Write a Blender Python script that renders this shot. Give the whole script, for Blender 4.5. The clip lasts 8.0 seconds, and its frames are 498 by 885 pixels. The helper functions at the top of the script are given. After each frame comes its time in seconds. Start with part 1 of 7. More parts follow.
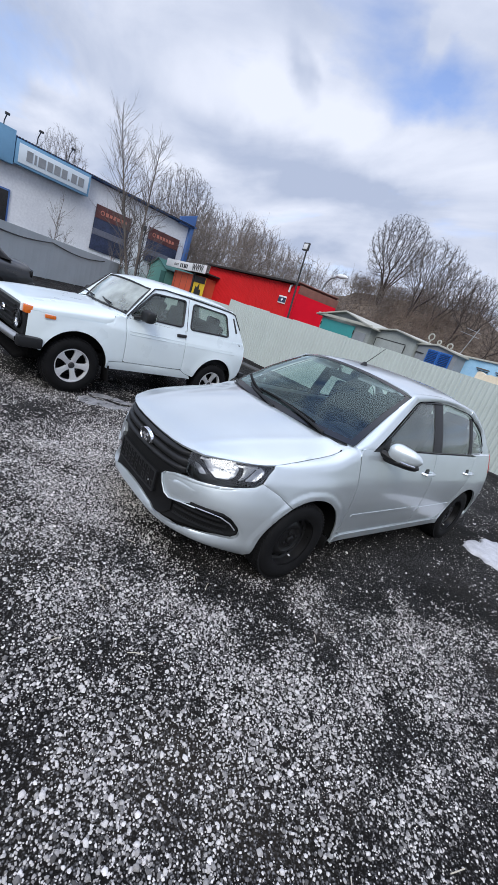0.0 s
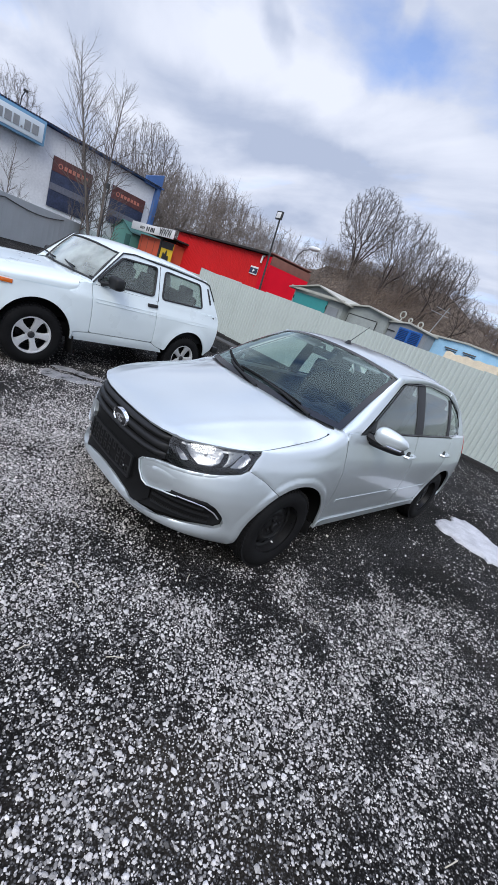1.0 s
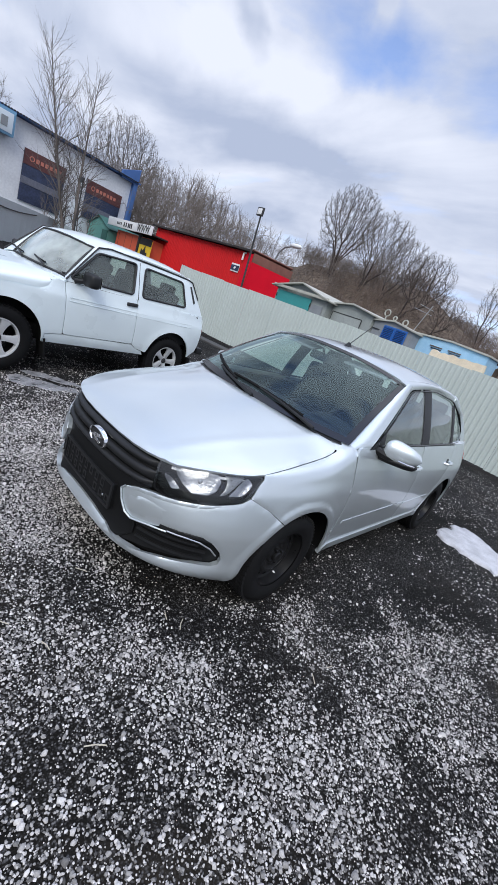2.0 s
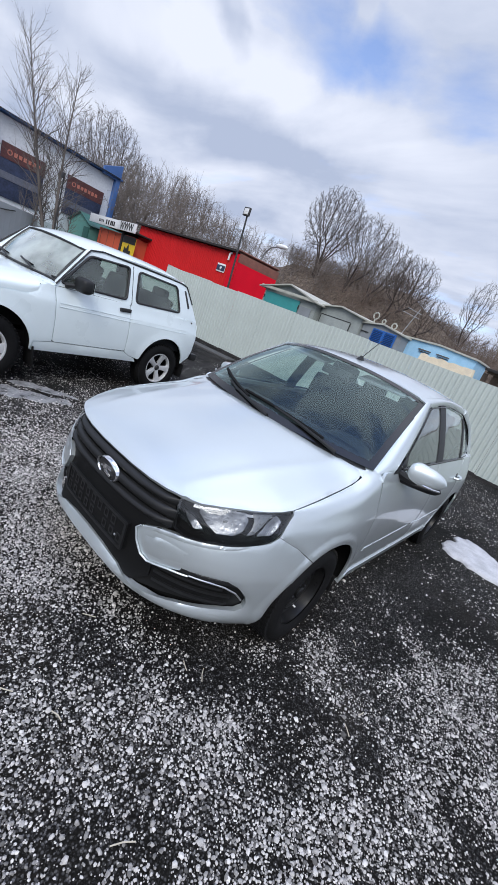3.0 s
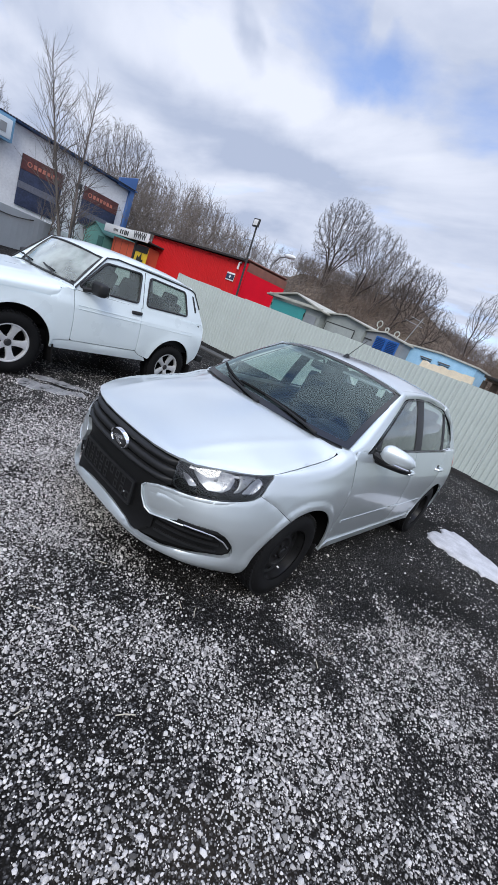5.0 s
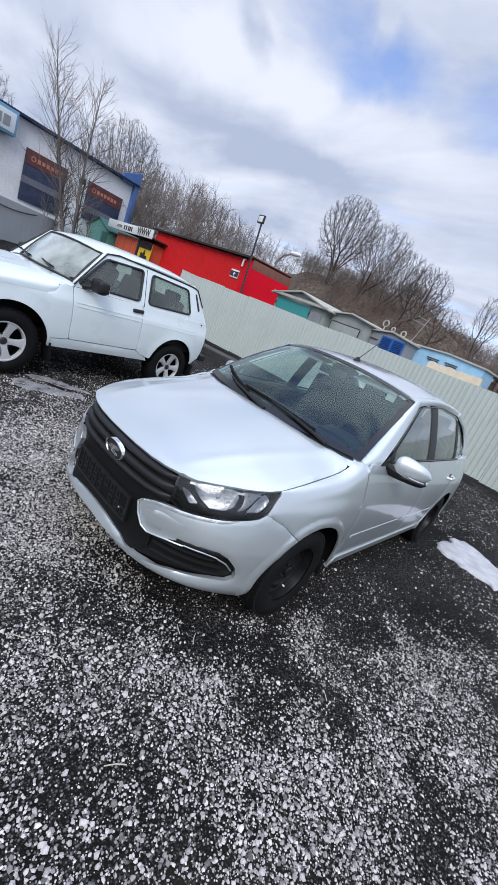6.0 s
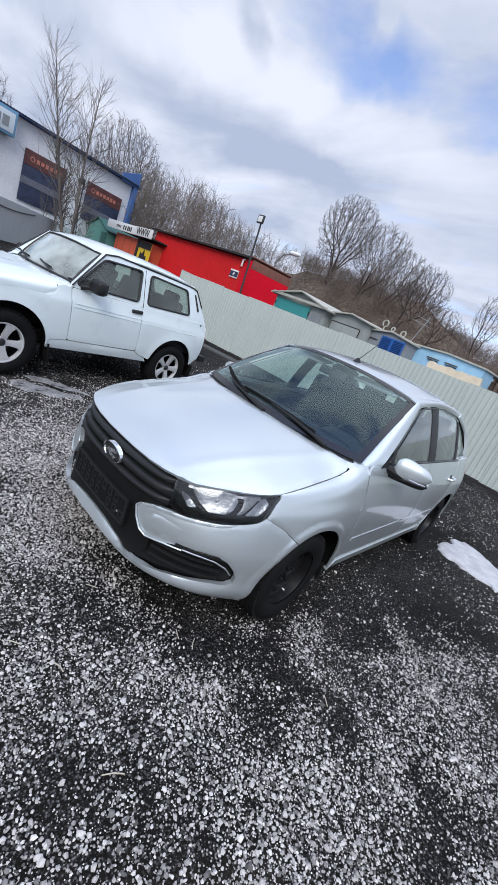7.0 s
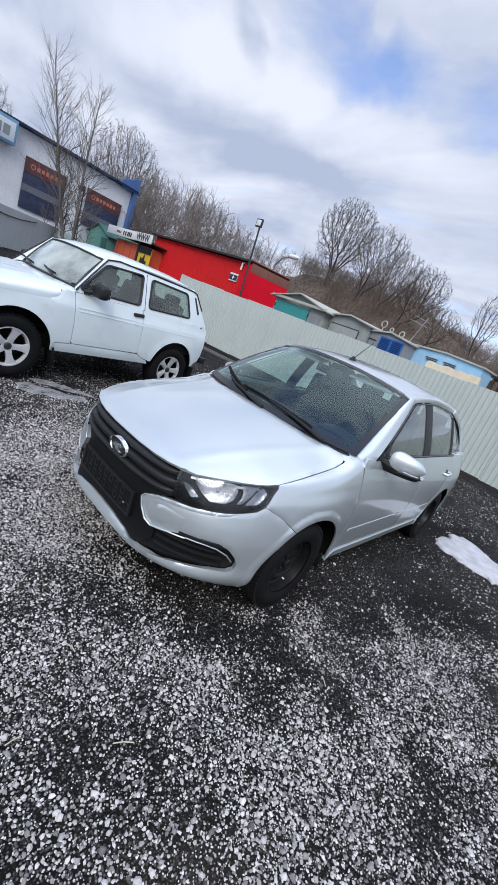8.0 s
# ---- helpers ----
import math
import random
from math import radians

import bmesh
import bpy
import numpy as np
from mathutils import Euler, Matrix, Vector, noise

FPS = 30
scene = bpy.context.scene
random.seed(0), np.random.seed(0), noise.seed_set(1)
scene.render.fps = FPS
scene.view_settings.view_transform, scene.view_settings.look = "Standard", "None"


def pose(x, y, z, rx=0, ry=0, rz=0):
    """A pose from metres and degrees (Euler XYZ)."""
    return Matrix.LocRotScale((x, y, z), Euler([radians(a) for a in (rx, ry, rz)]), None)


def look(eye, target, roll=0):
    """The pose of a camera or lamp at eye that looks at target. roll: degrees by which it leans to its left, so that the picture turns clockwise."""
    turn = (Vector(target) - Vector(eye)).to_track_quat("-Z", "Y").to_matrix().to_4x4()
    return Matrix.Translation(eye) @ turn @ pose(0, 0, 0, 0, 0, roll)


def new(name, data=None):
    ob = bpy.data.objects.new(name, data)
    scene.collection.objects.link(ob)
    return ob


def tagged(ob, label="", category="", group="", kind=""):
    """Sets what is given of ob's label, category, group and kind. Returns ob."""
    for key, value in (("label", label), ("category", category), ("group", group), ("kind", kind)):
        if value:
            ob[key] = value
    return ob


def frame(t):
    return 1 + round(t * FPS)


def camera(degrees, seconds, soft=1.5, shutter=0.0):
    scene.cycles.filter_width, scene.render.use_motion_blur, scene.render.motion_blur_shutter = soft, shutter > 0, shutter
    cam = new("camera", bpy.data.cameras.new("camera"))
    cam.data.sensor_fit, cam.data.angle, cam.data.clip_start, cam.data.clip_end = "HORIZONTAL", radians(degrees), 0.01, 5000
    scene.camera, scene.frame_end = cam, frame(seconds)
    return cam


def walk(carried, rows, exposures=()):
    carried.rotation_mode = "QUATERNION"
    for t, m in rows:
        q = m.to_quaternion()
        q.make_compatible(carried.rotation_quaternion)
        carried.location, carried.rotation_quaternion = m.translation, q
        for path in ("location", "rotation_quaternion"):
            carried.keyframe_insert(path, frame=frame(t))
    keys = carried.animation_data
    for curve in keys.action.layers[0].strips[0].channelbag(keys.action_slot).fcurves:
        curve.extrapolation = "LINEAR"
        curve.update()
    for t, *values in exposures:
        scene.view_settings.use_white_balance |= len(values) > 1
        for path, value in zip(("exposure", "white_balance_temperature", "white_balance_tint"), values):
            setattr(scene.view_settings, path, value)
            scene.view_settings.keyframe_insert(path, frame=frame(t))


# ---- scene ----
cam = camera(64.1, 8.0, soft=0.6)
PATH = [
    (0, (2.203, -1.141, 1.563), (0.81, 0.17, 0.981), 19.0),
    (0.5, (2.097, -1.113, 1.555), (0.82, 0.3, 0.946), 20.6),
    (1, (2.011, -1.109, 1.533), (0.773, 0.324, 0.888), 21.3),
    (1.5, (1.896, -1.036, 1.525), (0.69, 0.419, 0.87), 21.1),
    (1.7, (1.831, -0.985, 1.507), (0.637, 0.484, 0.864), 21.1),
    (2.8, (1.43, -0.927, 1.53), (0.306, 0.613, 0.928), 21.5),
    (3, (1.414, -0.95, 1.523), (0.297, 0.597, 0.924), 21.6),
    (3.5, (1.502, -1.001, 1.522), (0.383, 0.549, 0.934), 21.6),
    (4, (1.665, -1.054, 1.531), (0.528, 0.483, 0.946), 21.5),
    (4.5, (1.75, -1.118, 1.522), (0.592, 0.404, 0.937), 21.5),
    (4.7, (1.769, -1.157, 1.502), (0.607, 0.368, 0.933), 21.9),
    (5.8, (1.638, -1.059, 1.528), (0.475, 0.452, 0.925), 22.5),
    (6, (1.613, -1.035, 1.52), (0.449, 0.48, 0.928), 22.7),
    (6.5, (1.584, -1.006, 1.526), (0.422, 0.51, 0.933), 22.8),
    (7, (1.597, -1.019, 1.528), (0.434, 0.496, 0.936), 22.6),
    (7.5, (1.634, -1.051, 1.52), (0.464, 0.462, 0.932), 22.2),
    (8, (1.687, -1.085, 1.52), (0.512, 0.424, 0.938), 21.8),
]
walk(cam, [(t, look(eye, target, roll)) for t, eye, target, roll in PATH], [(0, 0.30, 6320, 8), (8, 0.30, 6320, 8)])

# ---- light: bright overcast sky with blue gaps ----
SUN_EL, SUN_AZ = radians(40), radians(143)
world = bpy.data.worlds.new("sky")
scene.world = world
world.use_nodes = True
wn, wl = world.node_tree.nodes, world.node_tree.links
wn.clear()


def wnode(kind, **values):
    n = wn.new(kind)
    for k, v in values.items():
        n.inputs[k].default_value = v
    return n


w_out, w_bg = wn.new("ShaderNodeOutputWorld"), wn.new("ShaderNodeBackground")
sky = wn.new("ShaderNodeTexSky")
sky.sky_type, sky.sun_disc, sky.sun_elevation, sky.sun_rotation = "NISHITA", False, SUN_EL, SUN_AZ
sky.air_density, sky.dust_density, sky.ozone_density = 1.0, 1.6, 1.5
w_co = wn.new("ShaderNodeTexCoord")
w_sep = wn.new("ShaderNodeSeparateXYZ")
wl.new(w_co.outputs["Generated"], w_sep.inputs[0])
# clouds lie on a flat layer: direction divided by its height
w_h = wn.new("ShaderNodeMath")
w_h.operation = "MAXIMUM"
w_h.inputs[1].default_value = 0.05
wl.new(w_sep.outputs["Z"], w_h.inputs[0])
w_add = wn.new("ShaderNodeMath")
w_add.operation = "ADD"
w_add.inputs[1].default_value = 0.12
wl.new(w_h.outputs[0], w_add.inputs[0])
w_div = wn.new("ShaderNodeVectorMath")
w_div.operation = "DIVIDE"
w_cmb = wn.new("ShaderNodeCombineXYZ")
for k in range(2):
    wl.new(w_add.outputs[0], w_cmb.inputs[k])
w_cmb.inputs[2].default_value = 1.0
wl.new(w_co.outputs["Generated"], w_div.inputs[0])
wl.new(w_cmb.outputs[0], w_div.inputs[1])
w_map = wn.new("ShaderNodeMapping")
w_map.inputs["Location"].default_value = (0.35, 0.2, 0.0)
w_map.inputs["Rotation"].default_value = (0, 0, radians(38))
w_map.inputs["Scale"].default_value = (0.5, 0.85, 0.3)
wl.new(w_div.outputs[0], w_map.inputs["Vector"])
cover = wnode("ShaderNodeTexNoise", Scale=1.7, Detail=8.0, Roughness=0.58, Distortion=0.35)
shade = wnode("ShaderNodeTexNoise", Scale=2.0, Detail=8.0, Roughness=0.55, Distortion=0.4)
for n in (cover, shade):
    wl.new(w_map.outputs[0], n.inputs["Vector"])
c_ramp, s_ramp = wn.new("ShaderNodeValToRGB"), wn.new("ShaderNodeValToRGB")
c_ramp.color_ramp.elements[0].position, c_ramp.color_ramp.elements[1].position = 0.22, 0.46
c_ramp.color_ramp.elements[0].color, c_ramp.color_ramp.elements[1].color = (0.1, 0.1, 0.1, 1), (1, 1, 1, 1)
s_ramp.color_ramp.elements[0].position, s_ramp.color_ramp.elements[1].position = 0.34, 0.60
s_ramp.color_ramp.elements[0].color = (4.9, 5.5, 7.2, 1)
s_ramp.color_ramp.elements[1].color = (8.9, 9.15, 10.4, 1)


# bearing (from +y towards -x) and elevation in degrees, stirred a little so that cloud edges fray
def wmath(op, *args):
    n = wn.new("ShaderNodeMath")
    n.operation = op
    for k, v in enumerate(args):
        if isinstance(v, (int, float)):
            n.inputs[k].default_value = v
        else:
            wl.new(v, n.inputs[k])
    return n.outputs[0]


w_az = wmath("MULTIPLY", wmath("ARCTAN2", wmath("MULTIPLY", w_sep.outputs["X"], -1.0), w_sep.outputs["Y"]), 180 / math.pi)
w_el = wmath("MULTIPLY", wmath("ARCSINE", w_sep.outputs["Z"]), 180 / math.pi)
w_pos = wn.new("ShaderNodeCombineXYZ")
wl.new(w_az, w_pos.inputs[0])
wl.new(w_el, w_pos.inputs[1])
w_warp = w_pos.outputs[0]
for scale, amount in ((0.07, 9.0), (0.30, 2.6)):
    stir = wnode("ShaderNodeTexNoise", Scale=scale, Detail=4.0, Roughness=0.55)
    wl.new(w_pos.outputs[0], stir.inputs["Vector"])
    off = wn.new("ShaderNodeVectorMath")
    off.operation = "MULTIPLY_ADD"
    off.inputs[1].default_value = (amount, amount * 0.6, 0)
    wl.new(stir.outputs["Color"], off.inputs[0])
    shift = wn.new("ShaderNodeVectorMath")
    shift.operation = "SUBTRACT"
    shift.inputs[1].default_value = (amount / 2, amount * 0.3, 0)
    wl.new(off.outputs[0], shift.inputs[0])
    wl.new(w_warp, off.inputs[2])
    w_warp = shift.outputs[0]


def cloud(fac, az, el, turn, long, wide, amount, soft=1.0):
    """Adds to or takes from the cloud over an oval of the sky, frayed at its edge."""
    m = wn.new("ShaderNodeMapping")
    m.vector_type = "TEXTURE"
    m.inputs["Location"].default_value = (az, el, 0)
    m.inputs["Rotation"].default_value = (0, 0, radians(turn))
    m.inputs["Scale"].default_value = (long, wide, 1)
    wl.new(w_warp, m.inputs["Vector"])
    ln = wn.new("ShaderNodeVectorMath")
    ln.operation = "LENGTH"
    wl.new(m.outputs[0], ln.inputs[0])
    near = wn.new("ShaderNodeMapRange")
    near.interpolation_type = "SMOOTHSTEP"
    for k, v in (("From Min", 1.0 - soft), ("From Max", 1.0 + 0.3 * soft), ("To Min", amount), ("To Max", 0.0)):
        near.inputs[k].default_value = v
    wl.new(ln.outputs["Value"], near.inputs["Value"])
    return wmath("ADD", fac, near.outputs[0])


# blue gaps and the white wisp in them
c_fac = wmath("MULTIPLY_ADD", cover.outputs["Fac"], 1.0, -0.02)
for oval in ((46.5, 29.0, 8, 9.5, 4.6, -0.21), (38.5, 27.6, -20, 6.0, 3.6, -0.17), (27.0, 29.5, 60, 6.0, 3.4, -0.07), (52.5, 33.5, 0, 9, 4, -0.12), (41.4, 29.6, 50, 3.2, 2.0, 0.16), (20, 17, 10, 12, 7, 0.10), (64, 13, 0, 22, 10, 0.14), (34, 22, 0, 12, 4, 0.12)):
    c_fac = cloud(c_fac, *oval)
# overhead the layer is broken up
wisp = wnode("ShaderNodeTexNoise", Scale=4.6, Detail=6.0, Roughness=0.6, Distortion=0.5)
wl.new(w_map.outputs[0], wisp.inputs["Vector"])
w_high = wn.new("ShaderNodeMapRange")
w_high.interpolation_type = "SMOOTHSTEP"
for k, v in (("From Min", 0.62), ("From Max", 0.80), ("To Min", 0.0), ("To Max", 1.5)):
    w_high.inputs[k].default_value = v
wl.new(w_sep.outputs["Z"], w_high.inputs["Value"])
c_fac = wmath("MULTIPLY_ADD", wmath("SUBTRACT", wisp.outputs["Fac"], 0.56), w_high.outputs[0], c_fac)
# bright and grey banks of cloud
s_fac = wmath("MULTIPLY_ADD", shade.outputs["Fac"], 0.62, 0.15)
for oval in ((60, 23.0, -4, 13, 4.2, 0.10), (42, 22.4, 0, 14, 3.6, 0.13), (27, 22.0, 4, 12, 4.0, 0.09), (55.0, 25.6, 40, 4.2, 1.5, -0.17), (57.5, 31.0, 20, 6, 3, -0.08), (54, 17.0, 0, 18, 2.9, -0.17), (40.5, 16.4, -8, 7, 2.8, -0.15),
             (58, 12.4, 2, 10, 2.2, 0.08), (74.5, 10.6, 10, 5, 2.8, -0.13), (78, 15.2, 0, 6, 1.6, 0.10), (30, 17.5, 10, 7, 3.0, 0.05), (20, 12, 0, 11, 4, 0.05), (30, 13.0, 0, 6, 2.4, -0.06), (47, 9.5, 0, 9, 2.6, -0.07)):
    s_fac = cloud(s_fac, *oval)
wl.new(c_fac, c_ramp.inputs[0])
wl.new(s_fac, s_ramp.inputs[0])
w_gain = wn.new("ShaderNodeVectorMath")
w_gain.operation = "MULTIPLY"
w_gain.inputs[1].default_value = (2.3, 2.2, 2.5)
wl.new(sky.outputs[0], w_gain.inputs[0])
w_mix = wn.new("ShaderNodeMix")
w_mix.data_type = "RGBA"
wl.new(c_ramp.outputs[0], w_mix.inputs[0])
wl.new(w_gain.outputs[0], w_mix.inputs[6])
wl.new(s_ramp.outputs[0], w_mix.inputs[7])
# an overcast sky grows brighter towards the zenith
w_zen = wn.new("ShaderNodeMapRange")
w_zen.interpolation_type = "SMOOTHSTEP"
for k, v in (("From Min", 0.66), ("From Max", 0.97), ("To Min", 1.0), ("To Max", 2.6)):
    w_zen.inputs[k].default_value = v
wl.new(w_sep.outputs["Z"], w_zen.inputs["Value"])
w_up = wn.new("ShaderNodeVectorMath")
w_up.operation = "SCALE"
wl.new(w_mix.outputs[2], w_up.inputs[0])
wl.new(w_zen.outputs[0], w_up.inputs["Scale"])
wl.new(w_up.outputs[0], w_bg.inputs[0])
w_bg.inputs[1].default_value = 0.08
wl.new(w_bg.outputs[0], w_out.inputs[0])

sun = new("sun", bpy.data.lights.new("sun", "SUN"))
sun.data.energy, sun.data.angle, sun.data.color = 1.55, radians(28), (1.0, 0.96, 0.9)
sun.matrix_world = look((0, 0, 0), (math.sin(SUN_AZ) * -math.cos(SUN_EL), -math.cos(SUN_AZ) * math.cos(SUN_EL), -math.sin(SUN_EL)))


# ---- materials ----
def mat(name, color, rough=0.6, metal=0.0, var=0.12, scale=6.0, fine=60.0, bump=0.15, depth=0.002, coat=0.0, tint=None, spec=0.5, rvar=0.1):
    """Principled surface with coarse stains and fine grain in colour, gloss and relief."""
    m = bpy.data.materials.new(name)
    m.use_nodes = True
    n, l = m.node_tree.nodes, m.node_tree.links
    b = n["Principled BSDF"]
    b.inputs["Metallic"].default_value = metal
    b.inputs["Specular IOR Level"].default_value = spec
    b.inputs["Coat Weight"].default_value = coat
    b.inputs["Coat Roughness"].default_value = 0.04
    co = n.new("ShaderNodeTexCoord")
    big, small = n.new("ShaderNodeTexNoise"), n.new("ShaderNodeTexNoise")
    big.inputs["Scale"].default_value, big.inputs["Detail"].default_value = scale, 5
    small.inputs["Scale"].default_value, small.inputs["Detail"].default_value = fine, 3
    for t in (big, small):
        l.new(co.outputs["Object"], t.inputs["Vector"])
    add = n.new("ShaderNodeMix")
    add.inputs[0].default_value = 0.4
    l.new(big.outputs["Fac"], add.inputs[2])
    l.new(small.outputs["Fac"], add.inputs[3])
    ramp = n.new("ShaderNodeValToRGB")
    ramp.color_ramp.elements[0].position, ramp.color_ramp.elements[1].position = 0.3, 0.7
    low = tint or tuple(c * (1 - var) for c in color)
    high = tuple(min(1.0, c * (1 + var)) for c in color)
    ramp.color_ramp.elements[0].color, ramp.color_ramp.elements[1].color = (*low, 1), (*high, 1)
    l.new(add.outputs[0], ramp.inputs[0])
    l.new(ramp.outputs[0], b.inputs["Base Color"])
    mr = n.new("ShaderNodeMapRange")
    mr.inputs["To Min"].default_value, mr.inputs["To Max"].default_value = max(0.02, rough - rvar), min(1, rough + rvar)
    l.new(big.outputs["Fac"], mr.inputs["Value"])
    l.new(mr.outputs[0], b.inputs["Roughness"])
    if bump:
        bp = n.new("ShaderNodeBump")
        bp.inputs["Strength"].default_value, bp.inputs["Distance"].default_value = bump, depth
        l.new(small.outputs["Fac"], bp.inputs["Height"])
        l.new(bp.outputs[0], b.inputs["Normal"])
    return m


def glass(name, tint, gloss=1.0, rough=0.0, sheen=(1, 1, 1), dust=0.0):
    """A thin clear pane: tinted see-through with a Fresnel mirror."""
    m = bpy.data.materials.new(name)
    m.use_nodes = True
    n, l = m.node_tree.nodes, m.node_tree.links
    n.clear()
    out, mix, tr, gl = (n.new("ShaderNode" + k) for k in ("OutputMaterial", "MixShader", "BsdfTransparent", "BsdfGlossy"))
    lw, mul = n.new("ShaderNodeLayerWeight"), n.new("ShaderNodeMath")
    lw.inputs["Blend"].default_value = 0.5
    power, fr = n.new("ShaderNodeMath"), n.new("ShaderNodeMath")
    power.operation, power.inputs[1].default_value = "POWER", 4.5
    fr.operation, fr.inputs[1].default_value, fr.inputs[2].default_value = "MULTIPLY_ADD", 0.95, 0.045
    l.new(lw.outputs["Facing"], power.inputs[0])
    l.new(power.outputs[0], fr.inputs[0])
    mul.operation, mul.inputs[1].default_value, mul.use_clamp = "MULTIPLY", gloss, True
    tr.inputs["Color"].default_value, gl.inputs["Roughness"].default_value = (*tint, 1), rough
    gl.inputs["Color"].default_value = (*sheen, 1)
    l.new(fr.outputs[0], mul.inputs[0])
    l.new(mul.outputs[0], mix.inputs[0])
    l.new(tr.outputs[0], mix.inputs[1])
    l.new(gl.outputs[0], mix.inputs[2])
    l.new(mix.outputs[0], out.inputs["Surface"])
    if dust:
        film, veil = n.new("ShaderNodeBsdfDiffuse"), n.new("ShaderNodeMixShader")
        co, spots, amount = n.new("ShaderNodeTexCoord"), n.new("ShaderNodeTexNoise"), n.new("ShaderNodeMapRange")
        film.inputs["Color"].default_value = (0.62, 0.68, 0.65, 1)
        spots.inputs["Scale"].default_value, spots.inputs["Detail"].default_value = 3.5, 5
        l.new(co.outputs["Object"], spots.inputs["Vector"])
        for k, v in (("From Min", 0.3), ("From Max", 0.7), ("To Min", dust * 0.5), ("To Max", dust * 1.5)):
            amount.inputs[k].default_value = v
        l.new(spots.outputs["Fac"], amount.inputs["Value"])
        l.new(amount.outputs[0], veil.inputs[0])
        l.new(mix.outputs[0], veil.inputs[1])
        l.new(film.outputs[0], veil.inputs[2])
        l.new(veil.outputs[0], out.inputs["Surface"])
    return m


def flake(name, color, metal=0.75, rough=0.3):
    """Car paint: flakes under clear coat, with a film of dust."""
    m = mat(name, color, rough, metal, var=0.05, scale=2.5, fine=900, bump=0.02, depth=0.0005, coat=1.0, rvar=0.05)
    return m


M_silver = flake("silver_paint", (0.645, 0.70, 0.72), 0.65, 0.37)
M_white = mat("white_paint", (0.745, 0.825, 0.845), 0.3, var=0.04, scale=3, fine=300, bump=0.02, depth=0.0005, coat=0.6)
M_darkpaint = mat("dark_paint", (0.008, 0.0085, 0.010), 0.3, var=0.1, coat=0.5, bump=0.02)
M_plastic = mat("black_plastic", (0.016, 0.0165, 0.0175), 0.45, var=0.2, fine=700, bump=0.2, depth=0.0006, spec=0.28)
# the same black plastic, with the shade of recesses put into its colour
M_recess_shade = mat("shaded_black_plastic", (0.0075, 0.0076, 0.008), 0.6, var=0.2, fine=500, bump=0.1, depth=0.0005, spec=0.2)
M_gloss = mat("gloss_black", (0.006, 0.006, 0.0065), 0.22, var=0.1, bump=0.0)
M_rubber = mat("tyre_rubber", (0.0085, 0.0085, 0.009), 0.7, var=0.35, scale=9, fine=200, bump=0.3, depth=0.001, spec=0.14)
M_steel = mat("black_steel", (0.010, 0.010, 0.0105), 0.30, var=0.2, scale=14, fine=150, bump=0.1, spec=0.3)
M_alloy = mat("alloy", (0.72, 0.73, 0.74), 0.35, 0.45, var=0.08, scale=9, bump=0.05)
M_chrome = mat("chrome", (0.85, 0.86, 0.87), 0.07, 1.0, var=0.03, bump=0.0, rvar=0.03)
M_reflector = mat("lamp_reflector", (0.34, 0.35, 0.37), 0.30, 0.9, var=0.35, scale=16, fine=60, bump=0.4, depth=0.006)
M_web = mat("ribbed_lamp_web", (0.22, 0.23, 0.24), 0.3, 0.6, var=0.25, scale=60, fine=220, bump=0.4)
M_satin = mat("satin_silver", (0.5, 0.51, 0.52), 0.3, 0.8, var=0.05, bump=0.0)
M_fabric = mat("seat_cloth", (0.006, 0.0062, 0.007), 0.9, var=0.05, scale=3, fine=12, bump=0, spec=0.1)
M_dash = mat("dashboard_plastic", (0.016, 0.0165, 0.018), 0.6, var=0.05, scale=3, fine=12, bump=0, spec=0.15)
M_inner = mat("inner_black", (0.008, 0.008, 0.008), 0.9, var=0.1, bump=0, spec=0.0)
M_wind = glass("windscreen_glass", (0.74, 0.89, 0.86), 1.3, sheen=(0.80, 0.97, 0.95))
# its pale film paints in dust and the white sky the screen mirrors
M_dust_glare = glass("dust_and_sky_glare_glass", (0.80, 0.88, 0.86), 2.2, 0.03, dust=0.42)
M_side = glass("side_glass", (0.86, 0.91, 0.895), 0.85, dust=0.06)
M_lens = glass("lamp_lens", (0.97, 0.975, 0.98), 0.8)
M_amber = mat("amber_lens", (0.75, 0.16, 0.015), 0.2, var=0.1, bump=0.05, coat=0.8)
M_red_lens = mat("red_lens", (0.35, 0.01, 0.012), 0.2, var=0.1, bump=0.05, coat=0.8)
M_snow = mat("old_snow", (0.57, 0.57, 0.59), 0.65, var=0.1, scale=9, fine=70, bump=0.6, depth=0.01, tint=(0.34, 0.34, 0.35))
M_ice = mat("grey_ice", (0.34, 0.34, 0.35), 0.3, var=0.3, scale=7, fine=40, bump=0.4, depth=0.006, tint=(0.03, 0.03, 0.03))
M_fence = mat("fence_paint", (0.50, 0.555, 0.525), 0.5, var=0.06, scale=1.3, fine=30, bump=0.08, depth=0.002)
M_greyfence = mat("grey_fence_paint", (0.43, 0.475, 0.49), 0.6, var=0.1, scale=0.9, fine=20, bump=0.08)
M_red = mat("red_sheet", (0.58, 0.015, 0.018), 0.6, var=0.1, scale=1.5, fine=25, bump=0.08, spec=0.2)
M_redside = mat("crimson_sheet", (0.66, 0.006, 0.024), 0.6, var=0.1, scale=1.2, fine=25, bump=0.08, spec=0.12)
M_rust = mat("rusty_roof", (0.20, 0.085, 0.065), 0.8, var=0.3, scale=3, fine=30)
M_bitumen = mat("roof_felt", (0.028, 0.026, 0.026), 0.9, var=0.3, scale=4)
M_teal = mat("teal_paint", (0.035, 0.26, 0.26), 0.5, var=0.12, scale=2.5, fine=30)
M_greygreen = mat("grey_green_wall", (0.33, 0.36, 0.345), 0.75, var=0.14, scale=2.5, fine=30, tint=(0.24, 0.26, 0.25))
